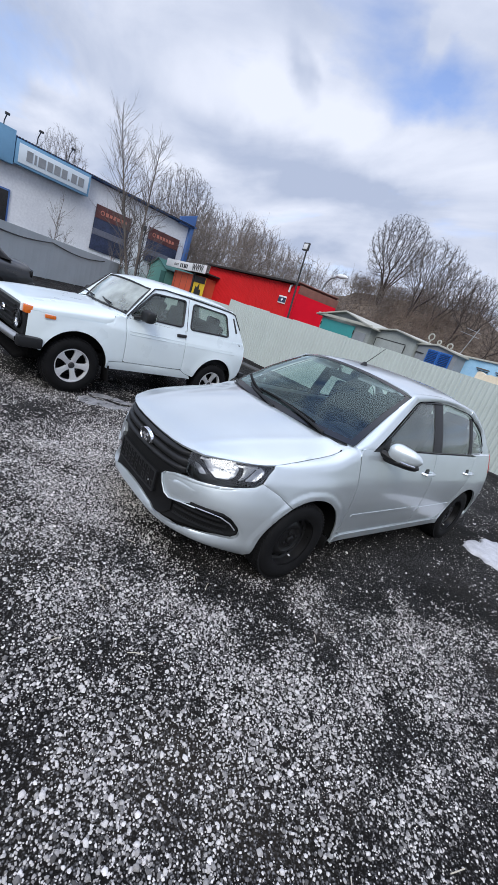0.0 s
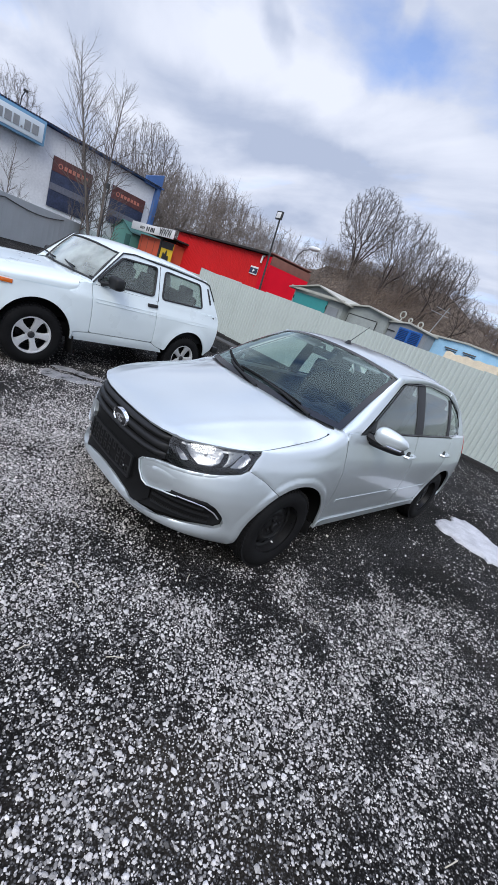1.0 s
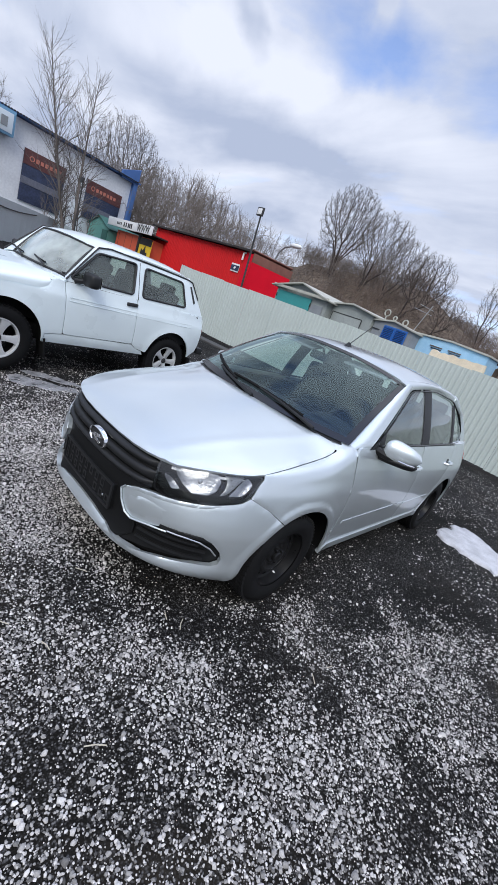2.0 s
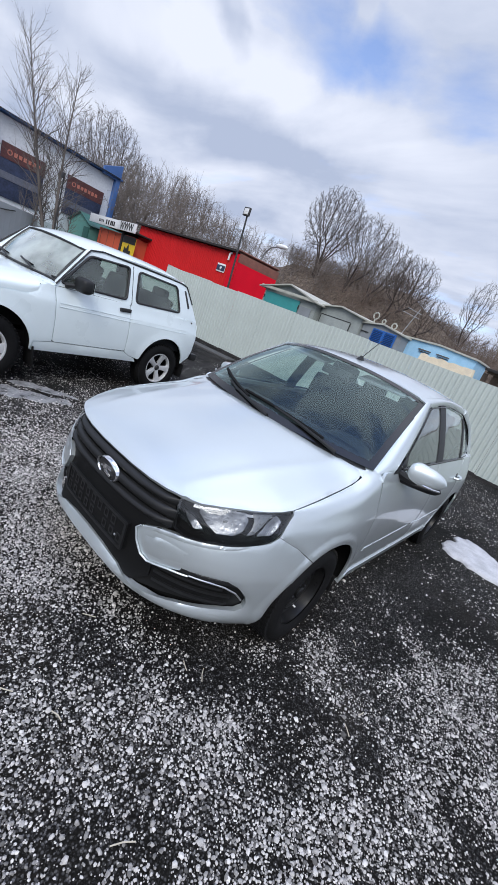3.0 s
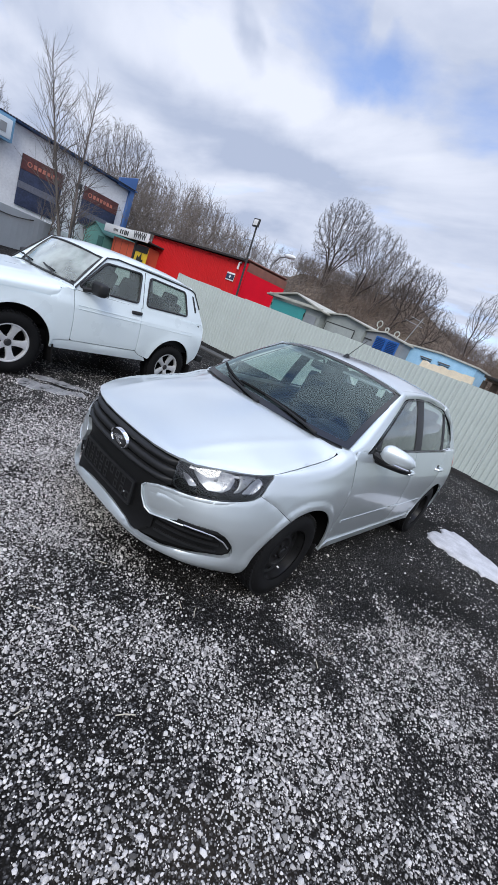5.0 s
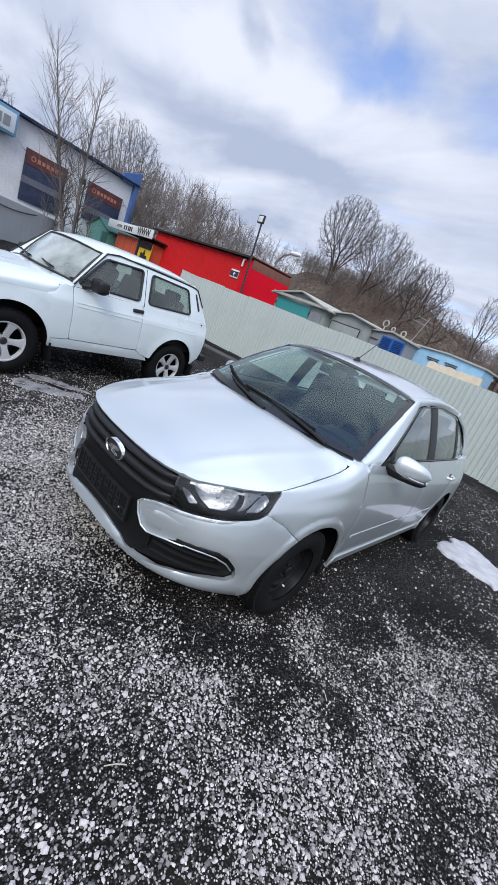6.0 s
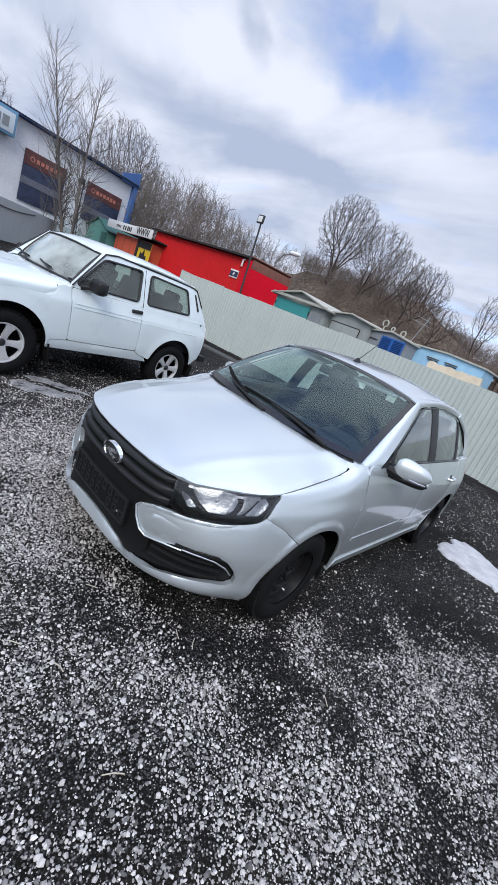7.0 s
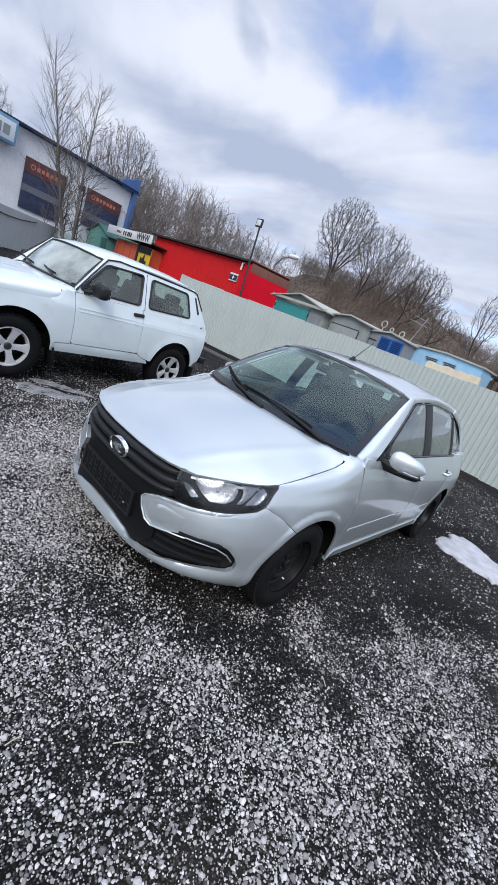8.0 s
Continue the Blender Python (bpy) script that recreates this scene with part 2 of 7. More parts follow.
M_paleroof = mat("pale_slate_roof", (0.42, 0.42, 0.37), 0.85, var=0.2, scale=4, fine=40)
M_grey = mat("grey_wall", (0.25, 0.27, 0.29), 0.8, var=0.15, scale=3)
M_blue = mat("blue_paint", (0.015, 0.115, 0.42), 0.5, var=0.15, scale=3)
M_lightblue = mat("light_blue_paint", (0.40, 0.62, 0.80), 0.7, var=0.14, scale=3, tint=(0.24, 0.48, 0.70))
M_cream = mat("cream_foam", (0.85, 0.74, 0.56), 0.85, var=0.12, scale=9, fine=60, bump=0.5, depth=0.02)
M_wood = mat("weathered_wood", (0.13, 0.095, 0.07), 0.85, var=0.4, scale=6, fine=80, bump=0.4)
M_facade = mat("white_render", (0.78, 0.80, 0.83), 0.85, var=0.06, scale=0.5, fine=8, bump=0.1, tint=(0.58, 0.60, 0.64))
M_bluetrim = mat("blue_trim", (0.06, 0.14, 0.36), 0.5, var=0.12, scale=2)
M_skysign = mat("sign_blue", (0.16, 0.34, 0.52), 0.5, var=0.1, scale=1)
M_signwhite = mat("sign_white", (0.66, 0.74, 0.80), 0.5, var=0.05, scale=1)
M_banner = mat("banner_navy", (0.030, 0.042, 0.088), 0.6, var=0.6, scale=1.6, fine=9)
M_banner_red = mat("banner_maroon", (0.095, 0.034, 0.034), 0.6, var=0.5, scale=1.2, fine=8)
M_banner_ink = mat("banner_orange", (0.48, 0.17, 0.12), 0.55, var=0.2)
M_banner_grey = mat("banner_grey", (0.13, 0.14, 0.18), 0.55, var=0.3)
M_white_board = mat("white_board", (0.78, 0.79, 0.80), 0.5, var=0.05)
M_ink = mat("black_ink", (0.02, 0.02, 0.022), 0.6, var=0.1, bump=0)
M_orange = mat("orange_shutter", (0.58, 0.10, 0.045), 0.6, var=0.12, scale=2)
M_yellow = mat("yellow_board", (0.72, 0.50, 0.03), 0.5, var=0.1)
M_darkgreen = mat("dark_green_paint", (0.03, 0.12, 0.10), 0.6, var=0.2)
M_huts = mat("pale_teal_paint", (0.13, 0.33, 0.29), 0.65, var=0.12, scale=2)
M_bark = mat("bark", (0.085, 0.07, 0.062), 0.95, var=0.35, scale=8, fine=60, bump=0.6, depth=0.01)
M_scrub = mat("scrub", (0.165, 0.125, 0.10), 0.95, var=0.35, scale=0.15, fine=2, bump=0)
M_twig = mat("twigs", (0.185, 0.158, 0.14), 0.95, var=0.3, scale=0.2, fine=3, bump=0)
M_paletwig = mat("pale_twigs", (0.15, 0.132, 0.12), 0.95, var=0.3, scale=0.3, fine=3, bump=0)
M_birch = mat("birch_bark", (0.34, 0.31, 0.29), 0.9, var=0.35, scale=5, fine=40, bump=0.4)
M_pole = mat("painted_pole", (0.03, 0.03, 0.03), 0.5, var=0.2)
M_galv = mat("galvanised", (0.38, 0.39, 0.40), 0.45, 0.6, var=0.1)
M_concrete = mat("concrete", (0.065, 0.064, 0.063), 0.9, var=0.25, scale=5, fine=60, bump=0.4)


# ---- geometry helpers ----
def ramp_at(points, v):
    """A value read off a smooth curve through (position, value) pairs."""
    xs, ys = [p[0] for p in points], [p[1] for p in points]
    if v <= xs[0]:
        return ys[0]
    if v >= xs[-1]:
        return ys[-1]
    k = max(i for i in range(len(xs)) if xs[i] <= v)
    h = xs[k + 1] - xs[k]
    s = (ys[k + 1] - ys[k]) / h
    before = (ys[k] - ys[k - 1]) / (xs[k] - xs[k - 1]) if k else s
    after = (ys[k + 2] - ys[k + 1]) / (xs[k + 2] - xs[k + 1]) if k + 2 < len(xs) else s
    m0 = 0 if before * s <= 0 else 2 * before * s / (before + s)
    m1 = 0 if after * s <= 0 else 2 * after * s / (after + s)
    t = (v - xs[k]) / h
    return (2 * t**3 - 3 * t * t + 1) * ys[k] + (t**3 - 2 * t * t + t) * h * m0 + (3 * t * t - 2 * t**3) * ys[k + 1] + (t**3 - t * t) * h * m1


def rounded(points, radius=0.02, n=4, closed=True):
    """A polygon's corners rounded off."""
    out = []
    count = len(points)
    for i, p in enumerate(points):
        p = Vector(p)
        if not closed and i in (0, count - 1):
            out.append(tuple(p))
            continue
        a, c = Vector(points[i - 1]), Vector(points[(i + 1) % count])
        r1, r2 = min(radius, (a - p).length * 0.45), min(radius, (c - p).length * 0.45)
        s, e = p + (a - p).normalized() * r1, p + (c - p).normalized() * r2
        for k in range(n + 1):
            t = k / n
            out.append(tuple(s * (1 - t) ** 2 + p * 2 * t * (1 - t) + e * t * t))
    return out


def finish(bm, name, material, smooth=35):
    me = bpy.data.meshes.new(name)
    bm.to_mesh(me)
    bm.free()
    if material:
        me.materials.append(material)
    if smooth:
        me.polygons.foreach_set("use_smooth", [True] * len(me.polygons))
        me.set_sharp_from_angle(angle=radians(smooth))
    return me


def part(name, bm, material, parent, label="", smooth=35):
    """One bmesh as one mesh object under a thing or a part."""
    ob = new(name, bm if isinstance(bm, bpy.types.Mesh) else finish(bm, name, material, smooth))
    ob.parent = parent
    return tagged(ob, label)


def thing(name, label, category, group="", m=None, kind=""):
    ob = new(name)
    ob.empty_display_size = 0.2
    if m is not None:
        ob.matrix_world = m
    return tagged(ob, label, category, group, kind)


def solid(name, bm, material, label, category="", group="", kind="", m=None, smooth=35):
    """A thing that is a single mesh."""
    ob = new(name, finish(bm, name, material, smooth))
    if m is not None:
        ob.matrix_world = m
    return tagged(ob, label, category, group, kind)


def box(size, centre=(0, 0, 0), bevel=0.0, turn=None, into=None):
    bm = into or bmesh.new()
    m = Matrix.Translation(centre) @ (turn or Matrix()) @ Matrix.Diagonal((*size, 1))
    made = bmesh.ops.create_cube(bm, size=1.0, matrix=m)
    if bevel:
        edges = list({e for v in made["verts"] for e in v.link_edges})
        bmesh.ops.bevel(bm, geom=edges, offset=bevel, segments=2, affect="EDGES", profile=0.6)
    return bm


def tube(points, radius, seg=8, into=None, taper=None, cap=True):
    """A round bar along points; taper: the radius at its end."""
    bm = into or bmesh.new()
    points = [Vector(p) for p in points]
    rings = []
    side = None
    for i, p in enumerate(points):
        d = (points[min(i + 1, len(points) - 1)] - points[max(i - 1, 0)]).normalized()
        if side is None:
            side = d.orthogonal().normalized()
        side = (side - d * side.dot(d)).normalized()
        other = d.cross(side)
        r = radius if taper is None else radius + (taper - radius) * i / (len(points) - 1)
        rings.append([bm.verts.new(p + (side * math.cos(a) + other * math.sin(a)) * r) for a in (2 * math.pi * k / seg for k in range(seg))])
    for a, b in zip(rings, rings[1:]):
        for k in range(seg):
            bm.faces.new((a[k], a[(k + 1) % seg], b[(k + 1) % seg], b[k]))
    if cap:
        bm.faces.new(rings[0][::-1])
        bm.faces.new(rings[-1])
    return bm


def lathe(profile, seg=32, m=None, into=None):
    """A profile of (radius, height) turned round the local z axis."""
    bm = into or bmesh.new()
    m = m or Matrix()
    rings = []
    for r, h in profile:
        if r < 1e-6:
            rings.append([bm.verts.new(m @ Vector((0, 0, h)))])
        else:
            rings.append([bm.verts.new(m @ Vector((r * math.cos(a), r * math.sin(a), h))) for a in (2 * math.pi * k / seg for k in range(seg))])
    for a, b in zip(rings, rings[1:]):
        for k in range(seg):
            q = (k + 1) % seg
            if len(a) == 1 and len(b) > 1:
                bm.faces.new((a[0], b[k], b[q]))
            elif len(b) == 1 and len(a) > 1:
                bm.faces.new((a[k], b[0], a[q]))
            elif len(a) > 1:
                bm.faces.new((a[k], b[k], b[q], a[q]))
    bmesh.ops.recalc_face_normals(bm, faces=bm.faces)
    return bm


def prism(outline, depth, m=None, into=None, bevel=0.0):
    """A flat outline in local x, y, thickened along local z from 0 to depth."""
    bm = into or bmesh.new()
    m = m or Matrix()
    low = [bm.verts.new(m @ Vector((x, y, 0))) for x, y in outline]
    high = [bm.verts.new(m @ Vector((x, y, depth))) for x, y in outline]
    faces = [bm.faces.new(low[::-1]), bm.faces.new(high)]
    for i in range(len(low)):
        q = (i + 1) % len(low)
        faces.append(bm.faces.new((low[i], low[q], high[q], high[i])))
    bmesh.ops.recalc_face_normals(bm, faces=faces)
    if bevel:
        bmesh.ops.bevel(bm, geom=list(faces[1].edges), offset=bevel, segments=2, affect="EDGES", profile=0.6)
    return bm


def inside(p, loop):
    hit = False
    x, y = p
    for i in range(len(loop)):
        (x1, y1), (x2, y2) = loop[i - 1], loop[i]
        if (y1 > y) != (y2 > y) and x < (x2 - x1) * (y - y1) / (y2 - y1) + x1:
            hit = not hit
    return hit


def dense(loop, step):
    out = []
    for i in range(len(loop)):
        a, b = Vector(loop[i]), Vector(loop[(i + 1) % len(loop)])
        n = max(1, int((b - a).length / step))
        out += [tuple(a + (b - a) * k / n) for k in range(n)]
    return out


def patch(outline, surface, step=0.04, thick=0.012, off=0.0, holes=(), side=1, edge=0.0025, heart=(0.9, 3.4, 0.35)):
    """A panel cut from a curved surface: the outline and holes lie in the surface's own (u, v); the edges turn in a little."""
    from mathutils.geometry import delaunay_2d_cdt

    loops = [dense(l, step) for l in (outline, *holes)]
    pts, edges = [], []
    for l in loops:
        k = len(pts)
        pts += l
        edges += [(k + i, k + (i + 1) % len(l)) for i in range(len(l))]
    rim = len(pts)
    us, vs = [p[0] for p in outline], [p[1] for p in outline]
    nu, nv = int((max(us) - min(us)) / step) + 1, int((max(vs) - min(vs)) / step) + 1
    for i in range(nu + 1):
        for j in range(nv + 1):
            p = (min(us) + i * step + (j % 2) * step / 2, min(vs) + j * step)
            if inside(p, loops[0]) and not any(inside(p, h) for h in loops[1:]):
                if min((p[0] - q[0]) ** 2 + (p[1] - q[1]) ** 2 for q in pts[:rim]) > (step * 0.45) ** 2:
                    pts.append(p)
    v2, e2, f2, ov, _, _ = delaunay_2d_cdt([Vector(p) for p in pts], edges, [], 0, 1e-6)
    bm = bmesh.new()
    front, back = [], []
    border = set()
    for k, o in enumerate(ov):
        if any(q < rim for q in o):
            border.add(k)
    for k, p in enumerate(v2):
        u, v = p
        c = Vector(surface(u, v))
        du, dv = Vector(surface(u + 2e-3, v)) - Vector(surface(u - 2e-3, v)), Vector(surface(u, v + 2e-3)) - Vector(surface(u, v - 2e-3))
        n = du.cross(dv)
        n = n.normalized() if n.length > 1e-12 else Vector((0, 0, 1))
        if n.dot(c - Vector((0, min(max(c.y, heart[0]), heart[1]), heart[2]))) < 0:
            n = -n
        a, b = c + n * (off - (edge if k in border else 0)), c + n * (off - thick)
        front.append(bm.verts.new((a.x * side, a.y, a.z)))
        back.append(bm.verts.new((b.x * side, b.y, b.z)))
    use = {}
    faces = []
    for f in f2:
        c = sum((v2[i] for i in f), Vector((0, 0))) / len(f)
        if not inside(c, loops[0]) or any(inside(c, h) for h in loops[1:]):
            continue
        faces.append(f)
        for i in range(len(f)):
            a, b = f[i], f[(i + 1) % len(f)]
            use[a, b] = use.get((a, b), 0) + 1
    for f in faces:
        bm.faces.new([front[i] for i in f])
        bm.faces.new([back[i] for i in reversed(f)])
    for (a, b), _ in use.items():
        if (b, a) not in use:
            bm.faces.new((front[b], front[a], back[a], back[b]))
    bmesh.ops.delete(bm, geom=[v for v in bm.verts if not v.link_faces], context="VERTS")
    bmesh.ops.recalc_face_normals(bm, faces=bm.faces)
    return bm


def sheet(nu, nv, surface, thick=0.0, closed_u=False):
    """A grid of (nu+1) x (nv+1) points of a surface with u, v in 0..1."""
    bm = bmesh.new()
    g = [[bm.verts.new(surface(i / nu, j / nv)) for j in range(nv + 1)] for i in range(nu + (0 if closed_u else 1))]
    for i in range(nu):
        a, b = g[i], g[(i + 1) % len(g)]
        for j in range(nv):
            bm.faces.new((a[j], b[j], b[j + 1], a[j + 1]))
    if thick:
        bmesh.ops.recalc_face_normals(bm, faces=bm.faces)
        bmesh.ops.solidify(bm, geom=bm.faces[:], thickness=thick)
    return bm


# ---- ground: one sheet, rising to a wooded bank behind the sheds ----
def ground_z(x, y):
    wide = 15 + 11 * max(0.0, min(1.0, (-x / max(y, 1.0) - 0.80) / 0.25))
    bank = max(0.0, min(1.0, (y - 17 - 0.10 * max(-x - 5, 0)) / wide))
    bank = bank * bank * (3 - 2 * bank)
    tall = 4.4 + 2.8 * max(0.0, min(1.0, (-x / max(y, 1.0) - 0.24) / 0.17))
    return tall * bank + 0.012 * noise.noise(Vector((x * 0.7, y * 0.7, 0))) * (1 if abs(x) + abs(y) > 1 else 1)


def axis(near, step, far):
    vals, v, s = [0.0], 0.0, step
    while v < far:
        if v > near:
            s *= 1.22
        v += s
        vals.append(v)
    return [-a for a in vals[:0:-1]] + vals


bm = bmesh.new()
gx, gy = axis(9, 0.3, 2500), axis(12, 0.3, 2500)
rows = [[bm.verts.new((x, y, ground_z(x, y) if abs(x) > 6 or y > 9 or y < -4 else 0.004 * noise.noise(Vector((x * 2.1, y * 2.1, 3))) - 0.002)) for y in gy] for x in gx]
for a, b in zip(rows, rows[1:]):
    for j in range(len(gy) - 1):
        bm.faces.new((a[j], b[j], b[j + 1], a[j + 1]))


def ground_material():
    """Damp dark dirt packed with crushed stone; brown litter on the bank."""
    m = bpy.data.materials.new("packed_gravel")
    m.use_nodes = True
    n, l = m.node_tree.nodes, m.node_tree.links
    b = n["Principled BSDF"]
    co = n.new("ShaderNodeTexCoord")

    def tex(kind, scale, **kw):
        t = n.new(kind)
        t.inputs["Scale"].default_value = scale
        for k, v in kw.items():
            t.inputs[k].default_value = v
        l.new(co.outputs["Object"], t.inputs["Vector"])
        return t

    def ramp(src, stops):
        r = n.new("ShaderNodeValToRGB")
        while len(r.color_ramp.elements) < len(stops):
            r.color_ramp.elements.new(0.5)
        for e, (p, c) in zip(r.color_ramp.elements, stops):
            e.position, e.color = p, (*c, 1)
        l.new(src, r.inputs[0])
        return r

    stains = tex("ShaderNodeTexNoise", 0.9, Detail=6.0, Roughness=0.6)
    damp = ramp(stains.outputs["Fac"], [(0.35, (0.0052, 0.0049, 0.0045)), (0.55, (0.0095, 0.0088, 0.0078)), (0.72, (0.026, 0.022, 0.0175))])
    grit = tex("ShaderNodeTexVoronoi", 120.0, Randomness=1.0)
    grit2 = tex("ShaderNodeTexVoronoi", 210.0, Randomness=1.0)
    tone = n.new("ShaderNodeSeparateColor")
    l.new(grit.outputs["Color"], tone.inputs[0])
    tone2 = n.new("ShaderNodeSeparateColor")
    l.new(grit2.outputs["Color"], tone2.inputs[0])
    stone = ramp(tone.outputs[0], [(0.0, (0.008, 0.0075, 0.007)), (0.55, (0.011, 0.0105, 0.0095)), (0.66, (0.11, 0.107, 0.107)), (1.0, (0.40, 0.39, 0.39))])
    stone2 = ramp(tone2.outputs[1], [(0.0, (0.008, 0.0075, 0.007)), (0.60, (0.011, 0.0105, 0.0095)), (0.72, (0.10, 0.098, 0.098)), (1.0, (0.34, 0.33, 0.33))])
    half = n.new("ShaderNodeMix")
    half.data_type, half.inputs[0].default_value = "RGBA", 0.5
    l.new(stone.outputs[0], half.inputs[6])
    l.new(stone2.outputs[0], half.inputs[7])
    patches = tex("ShaderNodeTexNoise", 1.6, Detail=4.0)
    where = ramp(patches.outputs["Fac"], [(0.34, (0.12, 0.12, 0.12)), (0.66, (0.78, 0.78, 0.78))])
    # crevices between the small stones: dark soil, and their shade painted with it
    gap = ramp(grit.outputs["Distance"], [(0.30, (1, 1, 1)), (0.62, (0.05, 0.05, 0.05))])
    part_of = n.new("ShaderNodeMath")
    part_of.operation = "MULTIPLY"
    l.new(where.outputs[0], part_of.inputs[0])
    l.new(gap.outputs[0], part_of.inputs[1])
    mix = n.new("ShaderNodeMix")
    mix.data_type = "RGBA"
    l.new(part_of.outputs[0], mix.inputs[0])
    l.new(damp.outputs[0], mix.inputs[6])
    l.new(half.outputs[2], mix.inputs[7])
    litter_noise = tex("ShaderNodeTexNoise", 3.2, Detail=9.0, Roughness=0.72)
    litter = ramp(litter_noise.outputs["Fac"], [(0.36, (0.050, 0.038, 0.030)), (0.64, (0.20, 0.158, 0.122))])
    sep = n.new("ShaderNodeSeparateXYZ")
    l.new(co.outputs["Object"], sep.inputs[0])
    rise = n.new("ShaderNodeMapRange")
    rise.inputs["From Min"].default_value, rise.inputs["From Max"].default_value = 12.0, 16.0
    l.new(sep.outputs["Y"], rise.inputs["Value"])
    last = n.new("ShaderNodeMix")
    last.data_type = "RGBA"
    l.new(rise.outputs[0], last.inputs[0])
    l.new(mix.outputs[2], last.inputs[6])
    l.new(litter.outputs[0], last.inputs[7])
    l.new(last.outputs[2], b.inputs["Base Color"])
    rough = n.new("ShaderNodeMapRange")
    rough.inputs["To Min"].default_value, rough.inputs["To Max"].default_value = 0.62, 0.95
    l.new(stains.outputs["Fac"], rough.inputs["Value"])
    l.new(rough.outputs[0], b.inputs["Roughness"])
    b.inputs["Specular IOR Level"].default_value = 0.05
    bump, bump2 = n.new("ShaderNodeBump"), n.new("ShaderNodeBump")
    bump.inputs["Strength"].default_value, bump.inputs["Distance"].default_value = 0.7, 0.006
    bump2.inputs["Strength"].default_value, bump2.inputs["Distance"].default_value = 0.5, 0.01
    l.new(grit.outputs["Distance"], bump.inputs["Height"])
    l.new(patches.outputs["Fac"], bump2.inputs["Height"])
    l.new(bump2.outputs[0], bump.inputs["Normal"])
    l.new(bump.outputs[0], b.inputs["Normal"])
    return m


solid("ground", bm, ground_material(), "dark damp packed gravel yard rising to a littered bank", "ground", kind="structure", smooth=180)

# ---- fences ----
def corrugated(length, height, pitch, rib, base=0.0, flat=0.55):
    """A profiled steel sheet along local x: trapezoid ribs, real thickness."""
    bm = bmesh.new()
    line, x = [], 0.0
    while x < length - 1e-6:
        f = pitch * flat / 2
        s = pitch * (1 - flat) * 0.25
        for dx, d in ((0, 0), (f, 0), (f + s, -rib), (pitch - f - s, -rib), (pitch - f, 0)):
            if x + dx <= length:
                line.append((x + dx, d))
        x += pitch
    line.append((length, 0))
    rings = [[bm.verts.new((x, d + t, z)) for x, d in line] for t, z in ((0, base), (0, base + height), (0.003, base + height), (0.003, base))]
    for k in range(4):
        a, b = rings[k], rings[(k + 1) % 4]
        for i in range(len(line) - 1):
            bm.faces.new((a[i], a[i + 1], b[i + 1], b[i]))
    bmesh.ops.recalc_face_normals(bm, faces=bm.faces)
    return bm


FENCE_TURN = math.degrees(math.atan(0.055))


def fence_y(x):
    return 8.72 + 0.055 * x


def long_fence():
    fence = thing("fence", "pale grey-green profiled steel sheet fence round the yard", "fence", m=pose(-11.2, fence_y(-11.2), 0, rz=FENCE_TURN))
    width = 1.15
    me = finish(corrugated(width - 0.004, 1.80, 0.115, 0.018, 0.07), "panel", M_fence, 30)
    for k in range(19):
        p = part("panel", me, None, fence)
        p.location = (k * width, 0, 0.012 * math.sin(k * 2.3) - 0.004)
    posts = finish(box((0.06, 0.06, 1.8), (0, 0, 0.9), 0.004), "post", M_galv)
    for k in range(8):
        p = part("post", posts, None, fence)
        p.location = (0.03 + k * 2.875, 0.055, 0)
    for z in (0.45, 1.55):
        part("rail", box((21.85, 0.03, 0.05), (10.92, 0.022, z), 0.003), M_galv, fence)
    part("plinth", box((21.85, 0.08, 0.08), (10.92, 0.03, 0.02), 0.01), M_bitumen, fence, "dark strip under the sheets")


long_fence()


def grey_fence():
    a, b = Vector((-18.2, 0.9)), Vector((-25.0, 8.2))
    far = a + (a - b) * 1.6
    d = b - far
    fence = thing("fence", "dull grey smooth sheet fence with a slack black cable", "fence", m=pose(far.x, far.y, 0, rz=math.degrees(math.atan2(d.y, d.x))))
    n = int(d.length / 2.5) + 1
    for k in range(n):
        part("panel", corrugated(2.49, 1.88, 0.5, 0.002, 0.04, 0.9), M_greyfence, fence).location = (k * 2.5, 0, 0)
        part("post", box((0.06, 0.06, 1.9), (k * 2.5, 0.05, 0.95), 0.004), M_galv, fence)
    cable = [(k * 0.5, -0.06, 1.74 - 0.20 * math.sin(math.pi * ((k * 0.5 / 5.0) % 1.0))) for k in range(int(d.length * 2))]
    part("cable", tube(cable, 0.028, 6), M_pole, fence, "slack black cable")


grey_fence()


def side_fence(name, a, b, label, tall=1.85):
    """The yard's other sides, closed by the same kind of sheet fence."""
    w = math.dist(a, b)
    f = thing("fence", label, "fence", m=pose(a[0], a[1], 0, rz=math.degrees(math.atan2(b[1] - a[1], b[0] - a[0]))))
    part("panel_run", corrugated(w, tall, 0.115, 0.018, 0.05), M_fence, f)  # yard_wall
    part("rail", box((w, 0.03, 0.05), (w / 2, 0.022, 1.5), 0.003), M_galv, f)


side_fence("fence", (-13.3, 12.6), (-11.22, 8.12), "grey-green sheet fence running back to the red shed")
side_fence("fence", (-27.5, 12.3), (-13.32, 12.6), "low grey-green sheet fence before the kiosks", 1.62)
side_fence("fence", (10.9, fence_y(10.65)), (13.5, -16.0), "grey-green sheet fence closing the yard")
side_fence("fence", (13.5, -16.0), (-10.0, -17.0), "grey-green sheet fence behind the yard")

# ---- sheds and kiosks behind the fence ----
def frame_m(a, b, z=0.0):
    """A pose at a whose local x runs to b; local y points away from the yard."""
    return pose(a[0], a[1], z, rz=math.degrees(math.atan2(b[1] - a[1], b[0] - a[0])))


